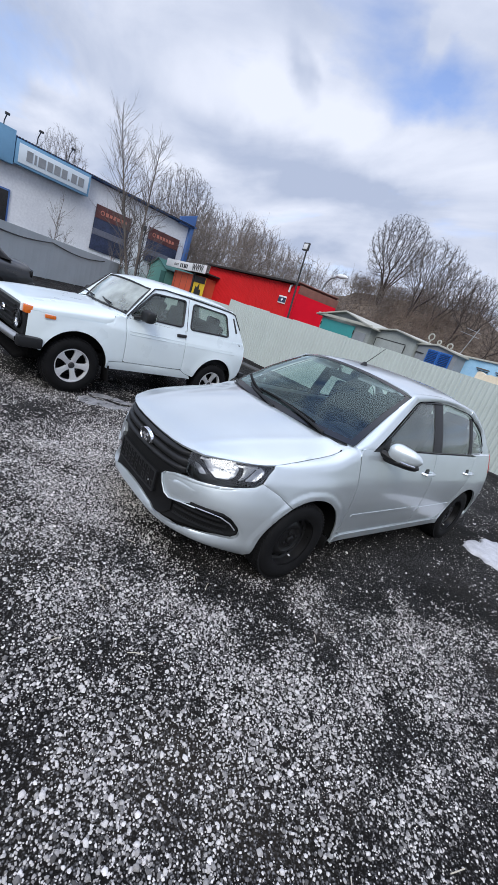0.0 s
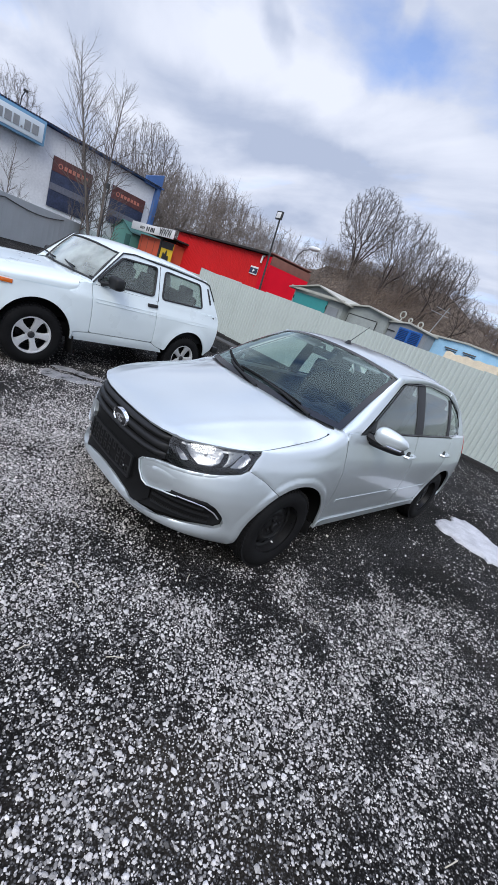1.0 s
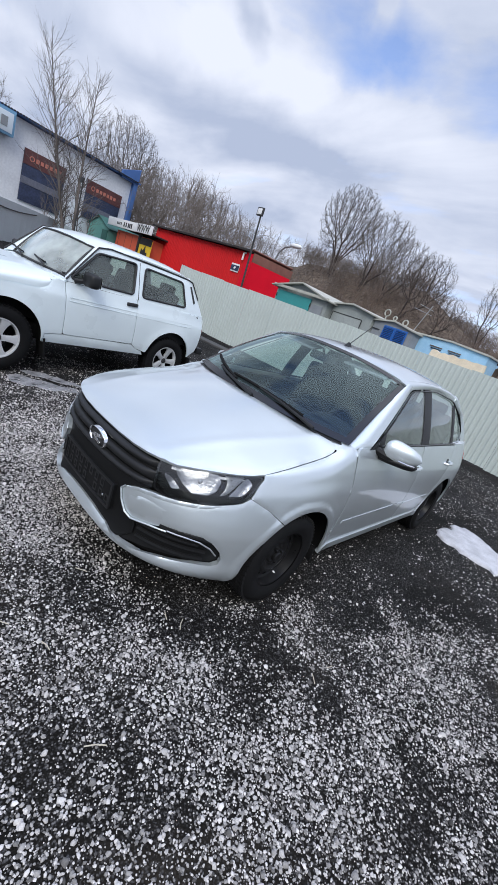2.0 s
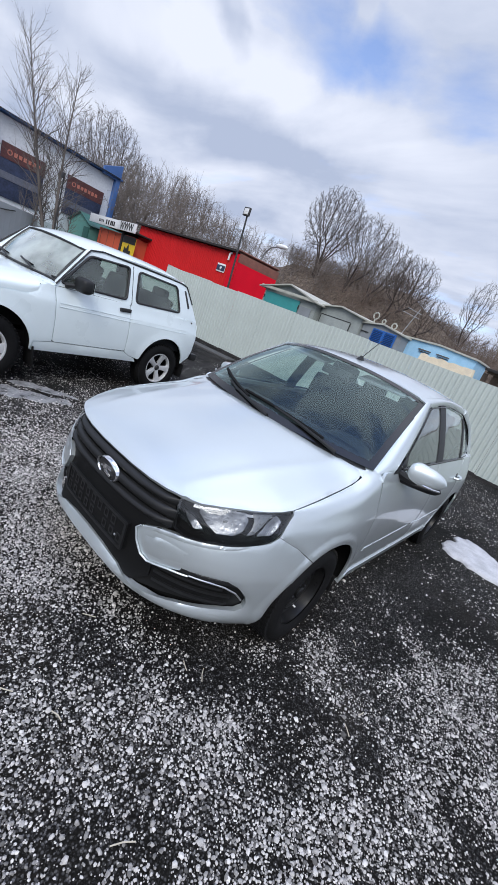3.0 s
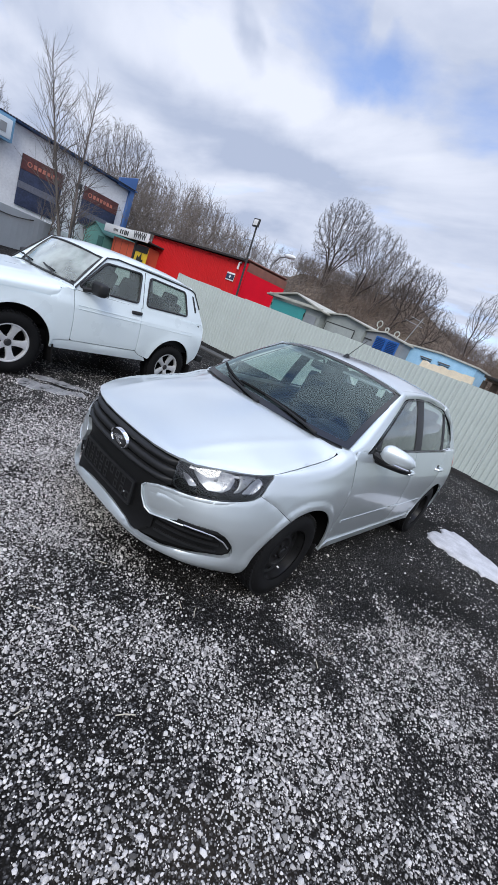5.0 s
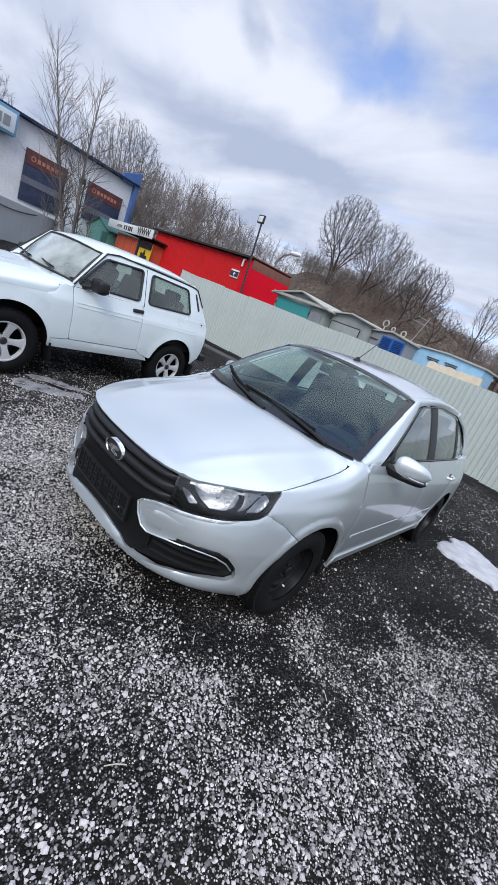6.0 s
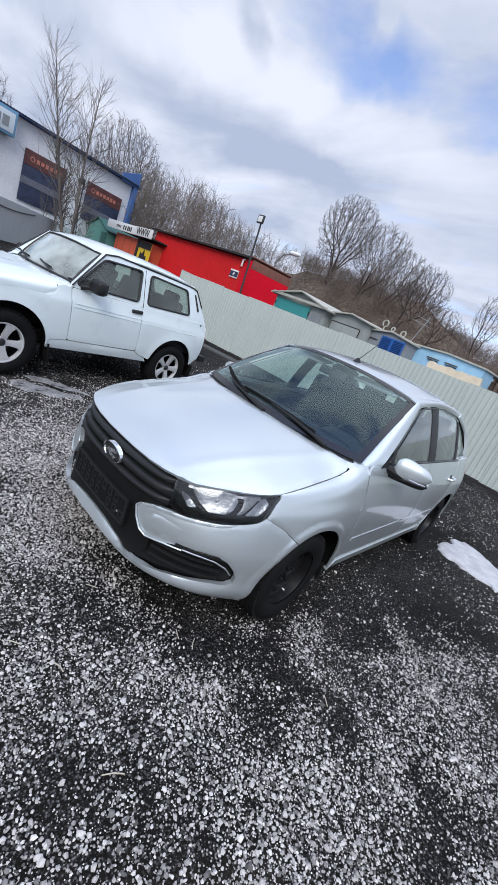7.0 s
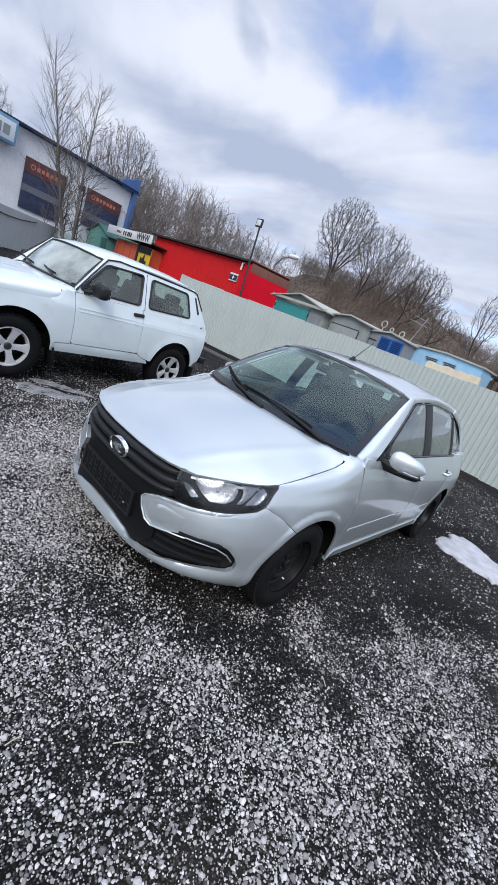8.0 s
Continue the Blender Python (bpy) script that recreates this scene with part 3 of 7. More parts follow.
def red_shed():
    a, b, c = (-23.1, 14.0), (-14.05, 14.0), (-13.55, 16.6)
    shed = thing("shed", "long bright red profiled sheet shed with a dark felt roof", "shed", m=frame_m(a, b))
    part("front_wall", corrugated(9.05, 3.72, 0.16, 0.02, 0.0), M_red, shed)
    side = part("side_wall", corrugated(2.65, 3.36, 2.65, 0.0, 0.0, 0.99), M_redside, shed, "crimson flat side wall")
    side.location, side.rotation_euler = (9.06, 0.0, 0.0), (0, 0, math.atan2(c[1] - b[1], c[0] - b[0]))
    gable = part("gable_sheet", box((2.68, 0.03, 0.42), (1.33, 0.012, 3.56), 0.004), M_rust, shed, "rusty sheet strip under the eave")
    gable.location, gable.rotation_euler = side.location, side.rotation_euler
    part("back_wall", box((9.5, 0.05, 3.3), (4.75, 2.6, 1.65)), M_red, shed)
    part("left_wall", box((0.05, 2.6, 3.5), (0.0, 1.3, 1.75)), M_red, shed)
    part("corner_trim", box((0.42, 0.05, 3.7), (8.84, -0.045, 1.85), 0.006), M_redside, shed)
    roof = bmesh.new()
    outline = [(-0.25, -0.25), (8.95, -0.28), (9.3, 2.7), (-0.25, 2.7)]
    vs = [[roof.verts.new((x, y, 3.74 + 0.10 * (y > 1) * 1.0 + t + 0.02 * (x > 5))) for x, y in outline] for t in (0, 0.09)]
    roof.faces.new(vs[0][::-1]), roof.faces.new(vs[1])
    for i in range(4):
        roof.faces.new((vs[0][i], vs[0][(i + 1) % 4], vs[1][(i + 1) % 4], vs[1][i]))
    part("roof", roof, M_bitumen, shed, "sagging black felt roof", smooth=0)
    cap = part("verge", box((2.75, 0.45, 0.05), (1.37, 0.12, 0), 0.006, turn=pose(0, 0, 0, -24)), M_rust, shed, "rusty red sloping verge sheet")
    cap.location, cap.rotation_euler = (9.0, -0.15, 3.80), (0, 0, math.atan2(c[1] - b[1], c[0] - b[0]))
    sign = part("sign", box((0.62, 0.02, 0.40), (8.05, -0.045, 2.86), 0.004), M_white_board, shed, "small white and navy notice")
    part("sign_face", box((0.60, 0.012, 0.26), (8.05, -0.058, 2.85)), M_banner, sign)
    part("sign_mark", prism([(0, 0.1), (0.10, 0.0), (0.03, -0.02), (0.0, -0.11), (-0.08, 0.0)], 0.006, pose(8.05, -0.064, 2.85, 90)), M_white_board, sign)
    vent = part("vent_pipe", tube([(8.45, -0.1, 3.3), (8.45, -0.1, 3.62), (8.52, -0.02, 3.68)], 0.05, 8), M_white_board, shed)


red_shed()


def kiosk():
    a, b = (-27.2, 13.2), (-21.6, 13.0)
    k = thing("kiosk", "orange shuttered kiosk under a white lettered fascia", "kiosk", m=frame_m(a, b))
    part("body", box((4.6, 2.6, 2.85), (2.9, 1.4, 1.43), 0.01), M_orange, k)
    for x in (0.95, 1.9, 2.85):
        part("shutter_joint", box((0.03, 0.02, 2.5), (x, 0.095, 1.5)), M_rust, k)
    part("pillar", box((0.18, 0.14, 3.0), (3.95, 0.02, 1.5), 0.01), M_ink, k)
    part("fascia", box((3.9, 0.14, 0.50), (1.75, -0.25, 3.22), 0.01), M_white_board, k, "white fascia board")
    slant = part("fascia", box((2.4, 0.14, 0.50), (1.2, 0, 0), 0.01), M_white_board, k, "white fascia board with black letters")
    slant.location, slant.rotation_euler = (3.72, -0.25, 3.24), (0, 0, radians(-6))
    font = bpy.data.curves.new("letters", "FONT")
    font.body, font.size, font.extrude = "WWW", 0.62, 0.008
    text = new("letters_source", font)
    me = bpy.data.meshes.new_from_object(text)
    bpy.data.objects.remove(text)
    me.materials.clear()
    me.materials.append(M_ink)
    ob = part("letters", me, None, slant)
    ob.location, ob.rotation_euler = (0.35, -0.085, -0.2), (radians(90), 0, 0)
    for n, x in enumerate((1.45, 1.62, 1.79, 1.98, 2.42, 2.70, 3.0, 3.2, 3.42)):
        part("letter_bar", box((0.10 if n < 4 else 0.15, 0.012, 0.15 if n < 4 else 0.26), (x - 0.2, -0.325, 3.2)), M_ink, k)
    part("side_panel", box((1.5, 0.04, 2.7), (4.85, 0.02, 1.4), 0.005), M_yellow, k, "yellow side panel with black lettering")
    part("panel_band", box((1.5, 0.02, 0.40), (4.85, -0.012, 2.62)), M_ink, k)
    part("panel_mark", prism([(0, 0), (0.9, 0.1), (0.8, 0.55), (0.6, 0.5), (0.5, 0.9), (0.3, 0.6), (0.05, 0.7)], 0.015, pose(4.45, -0.02, 1.5, 90)), M_ink, k)
    part("roof", box((5.6, 3.0, 0.08), (2.8, 1.4, 3.10), 0.01), M_bitumen, k)


kiosk()


def gable_hut(name, label, a, b, depth, wall, rise, m_wall, m_roof, over=0.15):
    """A small shed: walls with a gable front, two roof slabs."""
    w = math.dist(a, b)
    hut = thing(name, label, "shed", m=frame_m(a, b))
    front = [(0, 0), (w, 0), (w, wall), (w / 2, wall + rise), (0, wall)]
    part("front_wall", prism(front, 0.06, pose(0, 0.06, 0, 90)), m_wall, hut, smooth=0)
    part("back_wall", prism(front, 0.06, pose(0, depth, 0, 90)), m_wall, hut, smooth=0)
    for x in (0.03, w - 0.03):
        part("side_wall", box((0.06, depth - 0.13, wall), (x, depth / 2 + 0.0, wall / 2)), m_wall, hut)
    slope = math.atan2(rise, w / 2)
    long = (w / 2 + over) / math.cos(slope)
    for s in (-1, 1):
        m = pose(w / 2, depth / 2, wall + rise + 0.005) @ Matrix.Rotation(s * slope, 4, "Y") @ Matrix.Translation((s * long / 2, 0, 0.025))
        part("roof_slope", box((long, depth + 2 * over, 0.05), (0, 0, 0), 0.004, turn=m), m_roof, hut)
    return hut, w


hut, w = gable_hut("hut", "small pale teal painted hut", (-30.9, 13.2), (-27.3, 13.0), 2.6, 2.7, 0.65, M_huts, M_darkgreen)
part("side_panel", box((0.9, 0.03, 2.5), (w - 0.5, -0.03, 1.3), 0.004), M_darkgreen, hut, "dark green door")

hut, w = gable_hut("garage", "pale garage with teal metal doors", (-9.62, 11.6), (-6.95, 11.4), 4.0, 2.5, 0.30, M_greygreen, M_paleroof, 0.2)
d = part("door", box((1.80, 0.04, 1.95), (1.02, -0.03, 1.42), 0.006), M_teal, hut, "wide teal metal door")
for x in (0.10, 1.94):
    for z in (0.7, 2.12):
        part("hinge", tube([(x, -0.06, z), (x, -0.06, z + 0.13)], 0.022, 6), M_ink, d)
part("fascia", box((w + 0.2, 0.04, 0.10), (w / 2, -0.16, 2.53), 0.004), M_paleroof, hut)
# panel added on the front to stand for the dark grey side wall
part("dark_side", box((0.55, 0.03, 2.2), (w - 0.42, -0.025, 1.15)), M_grey, hut, "grey panel in place of the receding side wall")

hut, w = gable_hut("garage", "grey rendered garage with a slate roof and wicket door", (-6.9, 11.7), (-5.08, 11.4), 4.5, 2.50, 0.14, M_greygreen, M_paleroof, 0.12)
door = part("door", box((1.35, 0.03, 2.1), (0.78, -0.02, 1.2), 0.006), M_greygreen, hut)
for x, z, sx, sz in ((0.78, 2.27, 1.37, 0.025), (0.09, 1.2, 0.025, 2.1), (1.47, 1.2, 0.025, 2.1)):
    part("door_gap", box((sx, 0.02, sz), (x, -0.03, z)), M_ink, door)

hut, w = gable_hut("garage", "low grey garage with bright blue louvred doors", (-5.03, 11.5), (-3.60, 11.35), 2.5, 2.40, 0.12, M_grey, M_paleroof, 0.08)
for x in (0.42, 0.86):
    d = part("door", box((0.42, 0.03, 1.9), (x + 0.21, -0.02, 1.42), 0.004), M_blue, hut, "bright blue louvred door")
    # black sheet added behind the slats for the shade between them
    part("louvre_shade", box((0.34, 0.006, 0.62), (x + 0.21, -0.038, 2.02)), M_ink, d)
    for k in range(12):
        part("slat", box((0.34, 0.012, 0.030), (x + 0.21, -0.048, 1.75 + k * 0.05), 0.0, turn=pose(0, 0, 0, 28)), M_blue, d)
part("slot", box((0.30, 0.02, 0.03), (0.14, -0.012, 2.18)), M_ink, hut)
for x, z, r in ((0.28, 2.74, 0.10), (0.62, 2.64, 0.06), (1.02, 2.60, 0.085)):
    ring = [(x + r * math.cos(q), 0.05, z + r * math.sin(q)) for q in (2 * math.pi * k / 14 - math.pi / 2 for k in range(14))]
    part("roof_ring", tube([(x, 0.05, 2.42)] + ring, 0.022, 6), M_paleroof, hut, "pale bent pipe ring")

hut, w = gable_hut("cabin", "peeling light blue long cabin", (-3.66, 11.85), (-1.44, 11.7), 1.1, 2.44, 0.06, M_lightblue, M_paleroof, 0.06)
for x, z in ((0.72, 2.26), (1.30, 2.27)):
    part("vent_slot", box((0.40, 0.03, 0.025), (x, -0.02, z), 0.004), M_wood, hut)
    part("vent_slot", box((0.34, 0.03, 0.02), (x + 0.02, -0.03, z - 0.06)), M_ink, hut)
bm = bmesh.new()
edge = [(-0.03, 0)] + [(k * 0.055, 0.24 + 0.05 * noise.noise(Vector((k * 0.31, 0, 0))) + 0.0015 * k) for k in range(28)] + [(1.52, 0)]
prism(edge, 0.16, pose(0, 0, 0, 90), bm)
solid("insulation_sheet", bm, M_cream, "cream foam sheet laid along the cabin wall", "insulation", m=frame_m((-2.68, 11.05), (-1.1, 10.95), 1.87), smooth=20)
bpy.data.objects["insulation_sheet"].location.z = 1.87
pile = thing("lean_to", "brown timber lean-to with a dark open side", "shed", m=frame_m((-1.1, 11.3), (1.4, 11.3)))
for k in range(5):
    part("board", box((0.12, 0.05, 2.2 + 0.05 * (k % 3)), (0.1 + k * 0.16, 0.05 * (k % 2), 1.1), 0.005, turn=pose(0, 0, 0, 0, 4 * (k % 2))), M_wood, pile)
part("back_wall", box((2.4, 0.06, 2.2), (1.5, 1.2, 1.1)), M_wood, pile)
part("roof", box((2.4, 1.8, 0.07), (1.3, 0.5, 2.35), 0.01, turn=pose(0, 0, 0, 4)), M_bitumen, pile)
part("beam", box((2.3, 0.1, 0.1), (1.3, -0.2, 2.25), 0.01), M_wood, pile)
# the foam sheet leans on a low outhouse roof
out = thing("outhouse", "low flat-roofed outhouse under a foam sheet", "shed", m=frame_m((-2.75, 10.95), (-1.0, 10.85)))
part("body", box((1.8, 0.9, 1.86), (0.88, 0.5, 0.93), 0.01), M_greygreen, out)

# ---- pole floodlight, street lamp, aerial ----
flood = thing("floodlight_pole", "black pole with a square floodlight", "floodlight", m=pose(-13.72, 13.3, 0))
part("pole", tube([(0.45, 0, 0), (0.0, 0, 5.35)], 0.055, 8, taper=0.04), M_pole, flood)
head = part("floodlight", box((0.38, 0.10, 0.36), (0.0, -0.08, 5.42), 0.01), M_pole, flood)
part("lens", box((0.28, 0.02, 0.25), (0.0, -0.135, 5.42), 0.004), M_white_board, head)
lamp = thing("street_lamp", "grey street lamp with a curved arm", "street lamp", m=pose(-16.4, 18.0, 0))
part("pole", tube([(0, 0, 0), (0, 0, 4.3), (0.12, -0.02, 4.75), (0.5, -0.06, 5.12), (0.95, -0.1, 5.2)], 0.05, 8), M_galv, lamp)
bm = bmesh.new()
bmesh.ops.create_uvsphere(bm, u_segments=14, v_segments=8, radius=1, matrix=Matrix.Translation((1.3, -0.12, 5.28)) @ Matrix.Diagonal((0.45, 0.15, 0.13, 1)))
part("lamp_head", bm, M_white_board, lamp)
flood = thing("floodlight_pole", "thin dark pole with a small floodlight", "floodlight", m=pose(-22.6, 8.9, 0))
part("pole", tube([(0, 0, 0), (-0.05, 0, 4.15)], 0.05, 8, taper=0.035), M_pole, flood)
part("floodlight", box((0.30, 0.10, 0.26), (-0.05, -0.06, 4.2), 0.01), M_pole, flood)
aerial = thing("aerial", "thin bare aerial mast with cross bars", "aerial", m=pose(-4.25, 13.0, 0))
part("mast", tube([(-0.1, 0, 0), (-0.1, 0, 2.6), (0.15, 0, 3.5)], 0.015, 6), M_galv, aerial)
for z, w in ((3.25, 0.5), (3.4, 0.35)):
    part("rod", tube([(-w + 0.08, 0, z + 0.05), (0.25, 0, z - 0.05)], 0.008, 5), M_galv, aerial)


# ---- the long white building ----
def building():
    a, b = (-31.6, 16.3), (-28.4, -5.7)
    length = math.dist(a, b)
    m = frame_m(b, a)  # local x from the far left end to the right end; local y away from the yard
    house = thing("commercial_building", "long white commercial building with blue trim and banners", "building", m=m)
    R = length

    def put(name, size, centre, material, parent=house, label="", bevel=0.01):
        return part(name, box(size, centre, bevel), material, parent, label)

    put("wall", (R, 0.4, 6.6), (R / 2, 0.2, 3.3), M_facade)
    put("side_wall", (0.4, 12, 6.6), (R - 0.2, 6.4, 3.3), M_facade)
    put("side_wall", (0.4, 12, 6.6), (0.2, 6.4, 3.3), M_facade)
    put("back_wall", (R, 0.4, 6.6), (R / 2, 12.6, 3.3), M_facade)
    roof = put("roof", (R + 0.5, 13.4, 0.10), (R / 2, 6.3, 6.72), M_bluetrim)
    me = finish(box((0.10, 0.5, 0.07), (0, 0, 0), 0.012), "roof_rib", M_ink)
    for k in range(120):
        p = part("roof_rib", me, None, roof)
        p.location = (R - 0.1 - k * 0.17, -0.25, 6.74)
    put("corner_trim", (0.34, 0.5, 6.6), (R - 0.1, -0.06, 3.3), M_bluetrim)
    part("gable_trim", prism([(-1.45, 0.0), (0.1, 0.0), (0.1, 1.1), (-1.4, 0.5)], 0.2, pose(R + 0.0, -0.1, 6.55, 90)), M_bluetrim, house)
    base = put("plinth", (R, 0.3, 1.9), (R / 2, -0.1, 0.95), M_greyfence)
    # long sign boxes over the eave
    s = put("sign_box", (4.5, 0.5, 1.3), (R - 11.3, -0.35, 6.0), M_skysign, label="blue and white sign box")
    put("sign_face", (4.2, 0.03, 1.0), (R - 11.28, -0.62, 5.98), M_signwhite, s)
    x = R - 12.95
    for w, h in ((0.34, 0.55), (0.12, 0.5), (0.42, 0.5), (0.32, 0.5), (0.36, 0.5), (0.32, 0.5), (0.09, 0.1), (0.34, 0.5), (0.36, 0.5)):
        put("letter_bar", (w, 0.02, h), (x + w / 2, -0.65, 5.72 + h / 2), M_grey, s, bevel=0)
        x += w + 0.10
    put("sign_box", (7.4, 0.5, 1.75), (R - 17.3, -0.35, 6.1), M_skysign, label="plain blue sign band")
    for x in (R - 14.2, R - 12.4, R - 10.5):
        f = part("sign_lamp", tube([(x, -0.3, 6.8), (x, -0.35, 7.2), (x, -0.75, 7.5)], 0.03, 6), M_pole, house)
        part("lamp_head", box((0.24, 0.14, 0.12), (x, -0.8, 7.5), 0.02), M_pole, f)
    # banners
    for x0, w, z0, z1 in ((R - 8.12, 2.74, 2.3, 5.28), (R - 3.8, 2.9, 2.9, 5.36)):
        bn = put("banner", (w, 0.06, z1 - z0), (x0 + w / 2, -0.06, (z0 + z1) / 2), M_banner, label="faded navy and maroon advertising banner")
        put("banner_band", (w, 0.02, 0.85), (x0 + w / 2, -0.10, z1 - 0.43), M_banner_red, bn, bevel=0)
        put("banner_band", (w, 0.02, 0.4), (x0 + w / 2, -0.10, z1 - 1.75), M_banner_grey, bn, bevel=0)
        part("banner_mark", lathe([(0.10, 0), (0.16, 0), (0.16, 0.01), (0.10, 0.01), (0.10, 0)], 16, pose(x0 + 0.5, -0.112, z1 - 0.45, 90)), M_banner_ink, bn)
        for k in range(6):
            put("letter_bar", (0.20, 0.012, 0.24 - 0.03 * (k % 2)), (x0 + 0.85 + k * 0.29, -0.117, z1 - 0.45), M_banner_ink, bn, bevel=0)
    win = put("window", (1.6, 0.12, 1.9), (R - 14.2, -0.02, 2.95), M_bluetrim, label="dark blue framed window")
    put("pane", (1.4, 0.02, 1.7), (R - 14.2, -0.09, 2.95), M_gloss, win, bevel=0)


building()


# ---- bare trees ----
def limb(bm, p, d, length, r, depth, rng, seg, up, spread, shoots):
    """One limb and, further out, its children; thin ones are three-sided."""
    steps = 4 if depth > 1 else 2
    pts = [p.copy()]
    q, e = p.copy(), d.copy()
    for k in range(steps):
        e = (e + Vector((rng.uniform(-1, 1), rng.uniform(-1, 1), rng.uniform(-1, 1) + up)) * 0.16).normalized()
        q = q + e * length / steps
        pts.append(q.copy())
    tube(pts, r, max(3, seg), bm, taper=r * (0.62 if depth else 0.3), cap=False)
    if depth == 0:
        return
    n = shoots + (rng.random() < 0.5)
    for k in range(n):
        t = 0.35 + 0.65 * (k + rng.random() * 0.8) / n
        t = min(t, 1.0)
        i = min(int(t * steps), steps - 1)
        base = pts[i].lerp(pts[i + 1], t * steps - i)
        ax = (pts[i + 1] - pts[i]).normalized()
        out = ax.orthogonal().normalized()
        out = Matrix.Rotation(rng.uniform(0, 6.283), 3, ax) @ out
        s = spread * rng.uniform(0.7, 1.25)
        nd = (ax * math.cos(s) + out * math.sin(s)).normalized()
        limb(bm, base, nd, length * rng.uniform(0.5, 0.78), r * rng.uniform(0.42, 0.6), depth - 1, rng, seg - 2, up, spread, shoots)
    limb(bm, pts[-1], e, length * 0.6, r * 0.6, depth - 1, rng, seg - 2, up, spread, shoots)


def trunk_mesh(r, height, material):
    return finish(lathe([(0, -0.3), (r * 1.35, -0.3), (r * 1.1, 0.1), (r * 1.02, 0.5), (r * 0.96, height), (0, height)], 10), "trunk", material)


def tree(name, label, x, y, crown, trunk, turn, scale, group=""):
    t = thing(name, label, "tree", group, m=pose(x, y, ground_z(x, y) if y > 9 else 0, rz=turn) @ Matrix.Diagonal((scale, scale, scale, 1)))
    part("crown", crown, None, t)
    part("trunk", trunk, None, t)
    return t


def birch_mesh(seed, height, r, lean, n):
    """A slim trunk with short rising side shoots almost to the ground."""
    rng = random.Random(seed)
    bm = bmesh.new()
    pts = [Vector((lean[0] * t**1.3 + 0.06 * math.sin(t * 7 + seed), lean[1] * t + 0.06 * math.cos(t * 5), height * t)) for t in (k / 12 for k in range(13))]
    tube(pts, r, 7, bm, taper=0.012, cap=False)
    for k in range(n):
        t = 0.16 + 0.82 * (k + rng.random()) / n
        i = min(int(t * 12), 11)
        base = pts[i].lerp(pts[i + 1], t * 12 - i)
        a = rng.uniform(0, 6.283)
        up = rng.uniform(0.7, 1.5)
        d = Vector((math.cos(a), math.sin(a), up)).normalized()
        ln = rng.uniform(0.5, 1.15) * (1.5 if 0.3 < t < 0.75 else 0.95) * height / 10
        limb(bm, base, d, ln, 0.022 * (1.15 - t) + 0.006, 2, rng, 4, 0.35, 0.6, 2)
    return finish(bm, "branches", M_paletwig, 60)


def grow(rng, stems, goals, step, reach, kill, tip, up=0.0, power=2.25, rounds=140, twigs=1.4):
    """Grows branches from stems (lists of points) towards the goals; gives each shoot's ends and radii."""
    nodes, parent, way = [], [], []
    for stem in stems:
        for k, p in enumerate(stem):
            parent.append(len(nodes) - 1 if k else -1)
            nodes.append(np.array(p, dtype=float))
            way.append((nodes[-1] - nodes[-2]) / np.linalg.norm(nodes[-1] - nodes[-2]) if k else np.array((0, 0, 1.0)))
    near_d, near_i = np.full(len(goals), 1e9), np.zeros(len(goals), dtype=int)

    def update(first):
        pts = np.array(nodes[first:])
        d = np.linalg.norm(goals[:, None] - pts[None], axis=2)
        k = d.argmin(1)
        best = d[np.arange(len(goals)), k]
        closer = best < near_d
        near_d[closer], near_i[closer] = best[closer], k[closer] + first

    update(0)
    for _ in range(rounds):
        live = (near_d < reach) & (near_d > kill)
        if not live.any():
            break
        first = len(nodes)
        for i in np.unique(near_i[live]):
            pull = goals[live & (near_i == i)] - nodes[i]
            d = (pull / np.linalg.norm(pull, axis=1)[:, None]).sum(0)
            d = d / (np.linalg.norm(d) + 1e-9)
            if d @ way[i] < -0.25:
                near_d[live & (near_i == i)] = -1
                continue
            d = d + way[i] * 1.1 + rng.normal(0, 0.20, 3) + (0, 0, up)
            d = d / np.linalg.norm(d)
            nodes.append(nodes[i] + d * step)
            way.append(d)
            parent.append(i)
        gone = near_d <= kill
        near_d[gone] = -1
        if len(nodes) > first:
            update(first)
    p = np.array(nodes)
    par = np.array(parent)
    load = np.zeros(len(p))
    for i in range(len(p) - 1, -1, -1):
        load[i] = max(load[i], tip**power)
        if par[i] >= 0:
            load[par[i]] += load[i]
    r = load ** (1 / power)
    k = np.nonzero(par >= 0)[0]
    a, b, ra, rb = p[par[k]], p[k], np.minimum(r[par[k]], r[k] * 1.12), r[k]
    # fine side twigs along the thin shoots
    thin = np.nonzero(rb < tip * 3.2)[0]
    thin = np.repeat(thin, 2)[rng.random(len(thin) * 2) < twigs / 2]
    d = (b[thin] - a[thin]) / step + rng.normal(0, 0.62, (len(thin), 3)) + (0, 0, 0.25)
    d = d / np.linalg.norm(d, axis=1)[:, None] * step * rng.uniform(1.6, 3.6, len(thin))[:, None]
    start = a[thin] + (b[thin] - a[thin]) * rng.random((len(thin), 1))
    return np.concatenate([a, start]), np.concatenate([b, start + d]), np.concatenate([ra, np.full(len(thin), tip * 0.75)]), np.concatenate([rb, np.full(len(thin), tip * 0.35)])


def shoots_mesh(name, a, b, ra, rb, material, sides=3):
    co, tri = shoots_arrays(a, b, ra, rb, sides)
    return raw_mesh(name, co, tri, material)


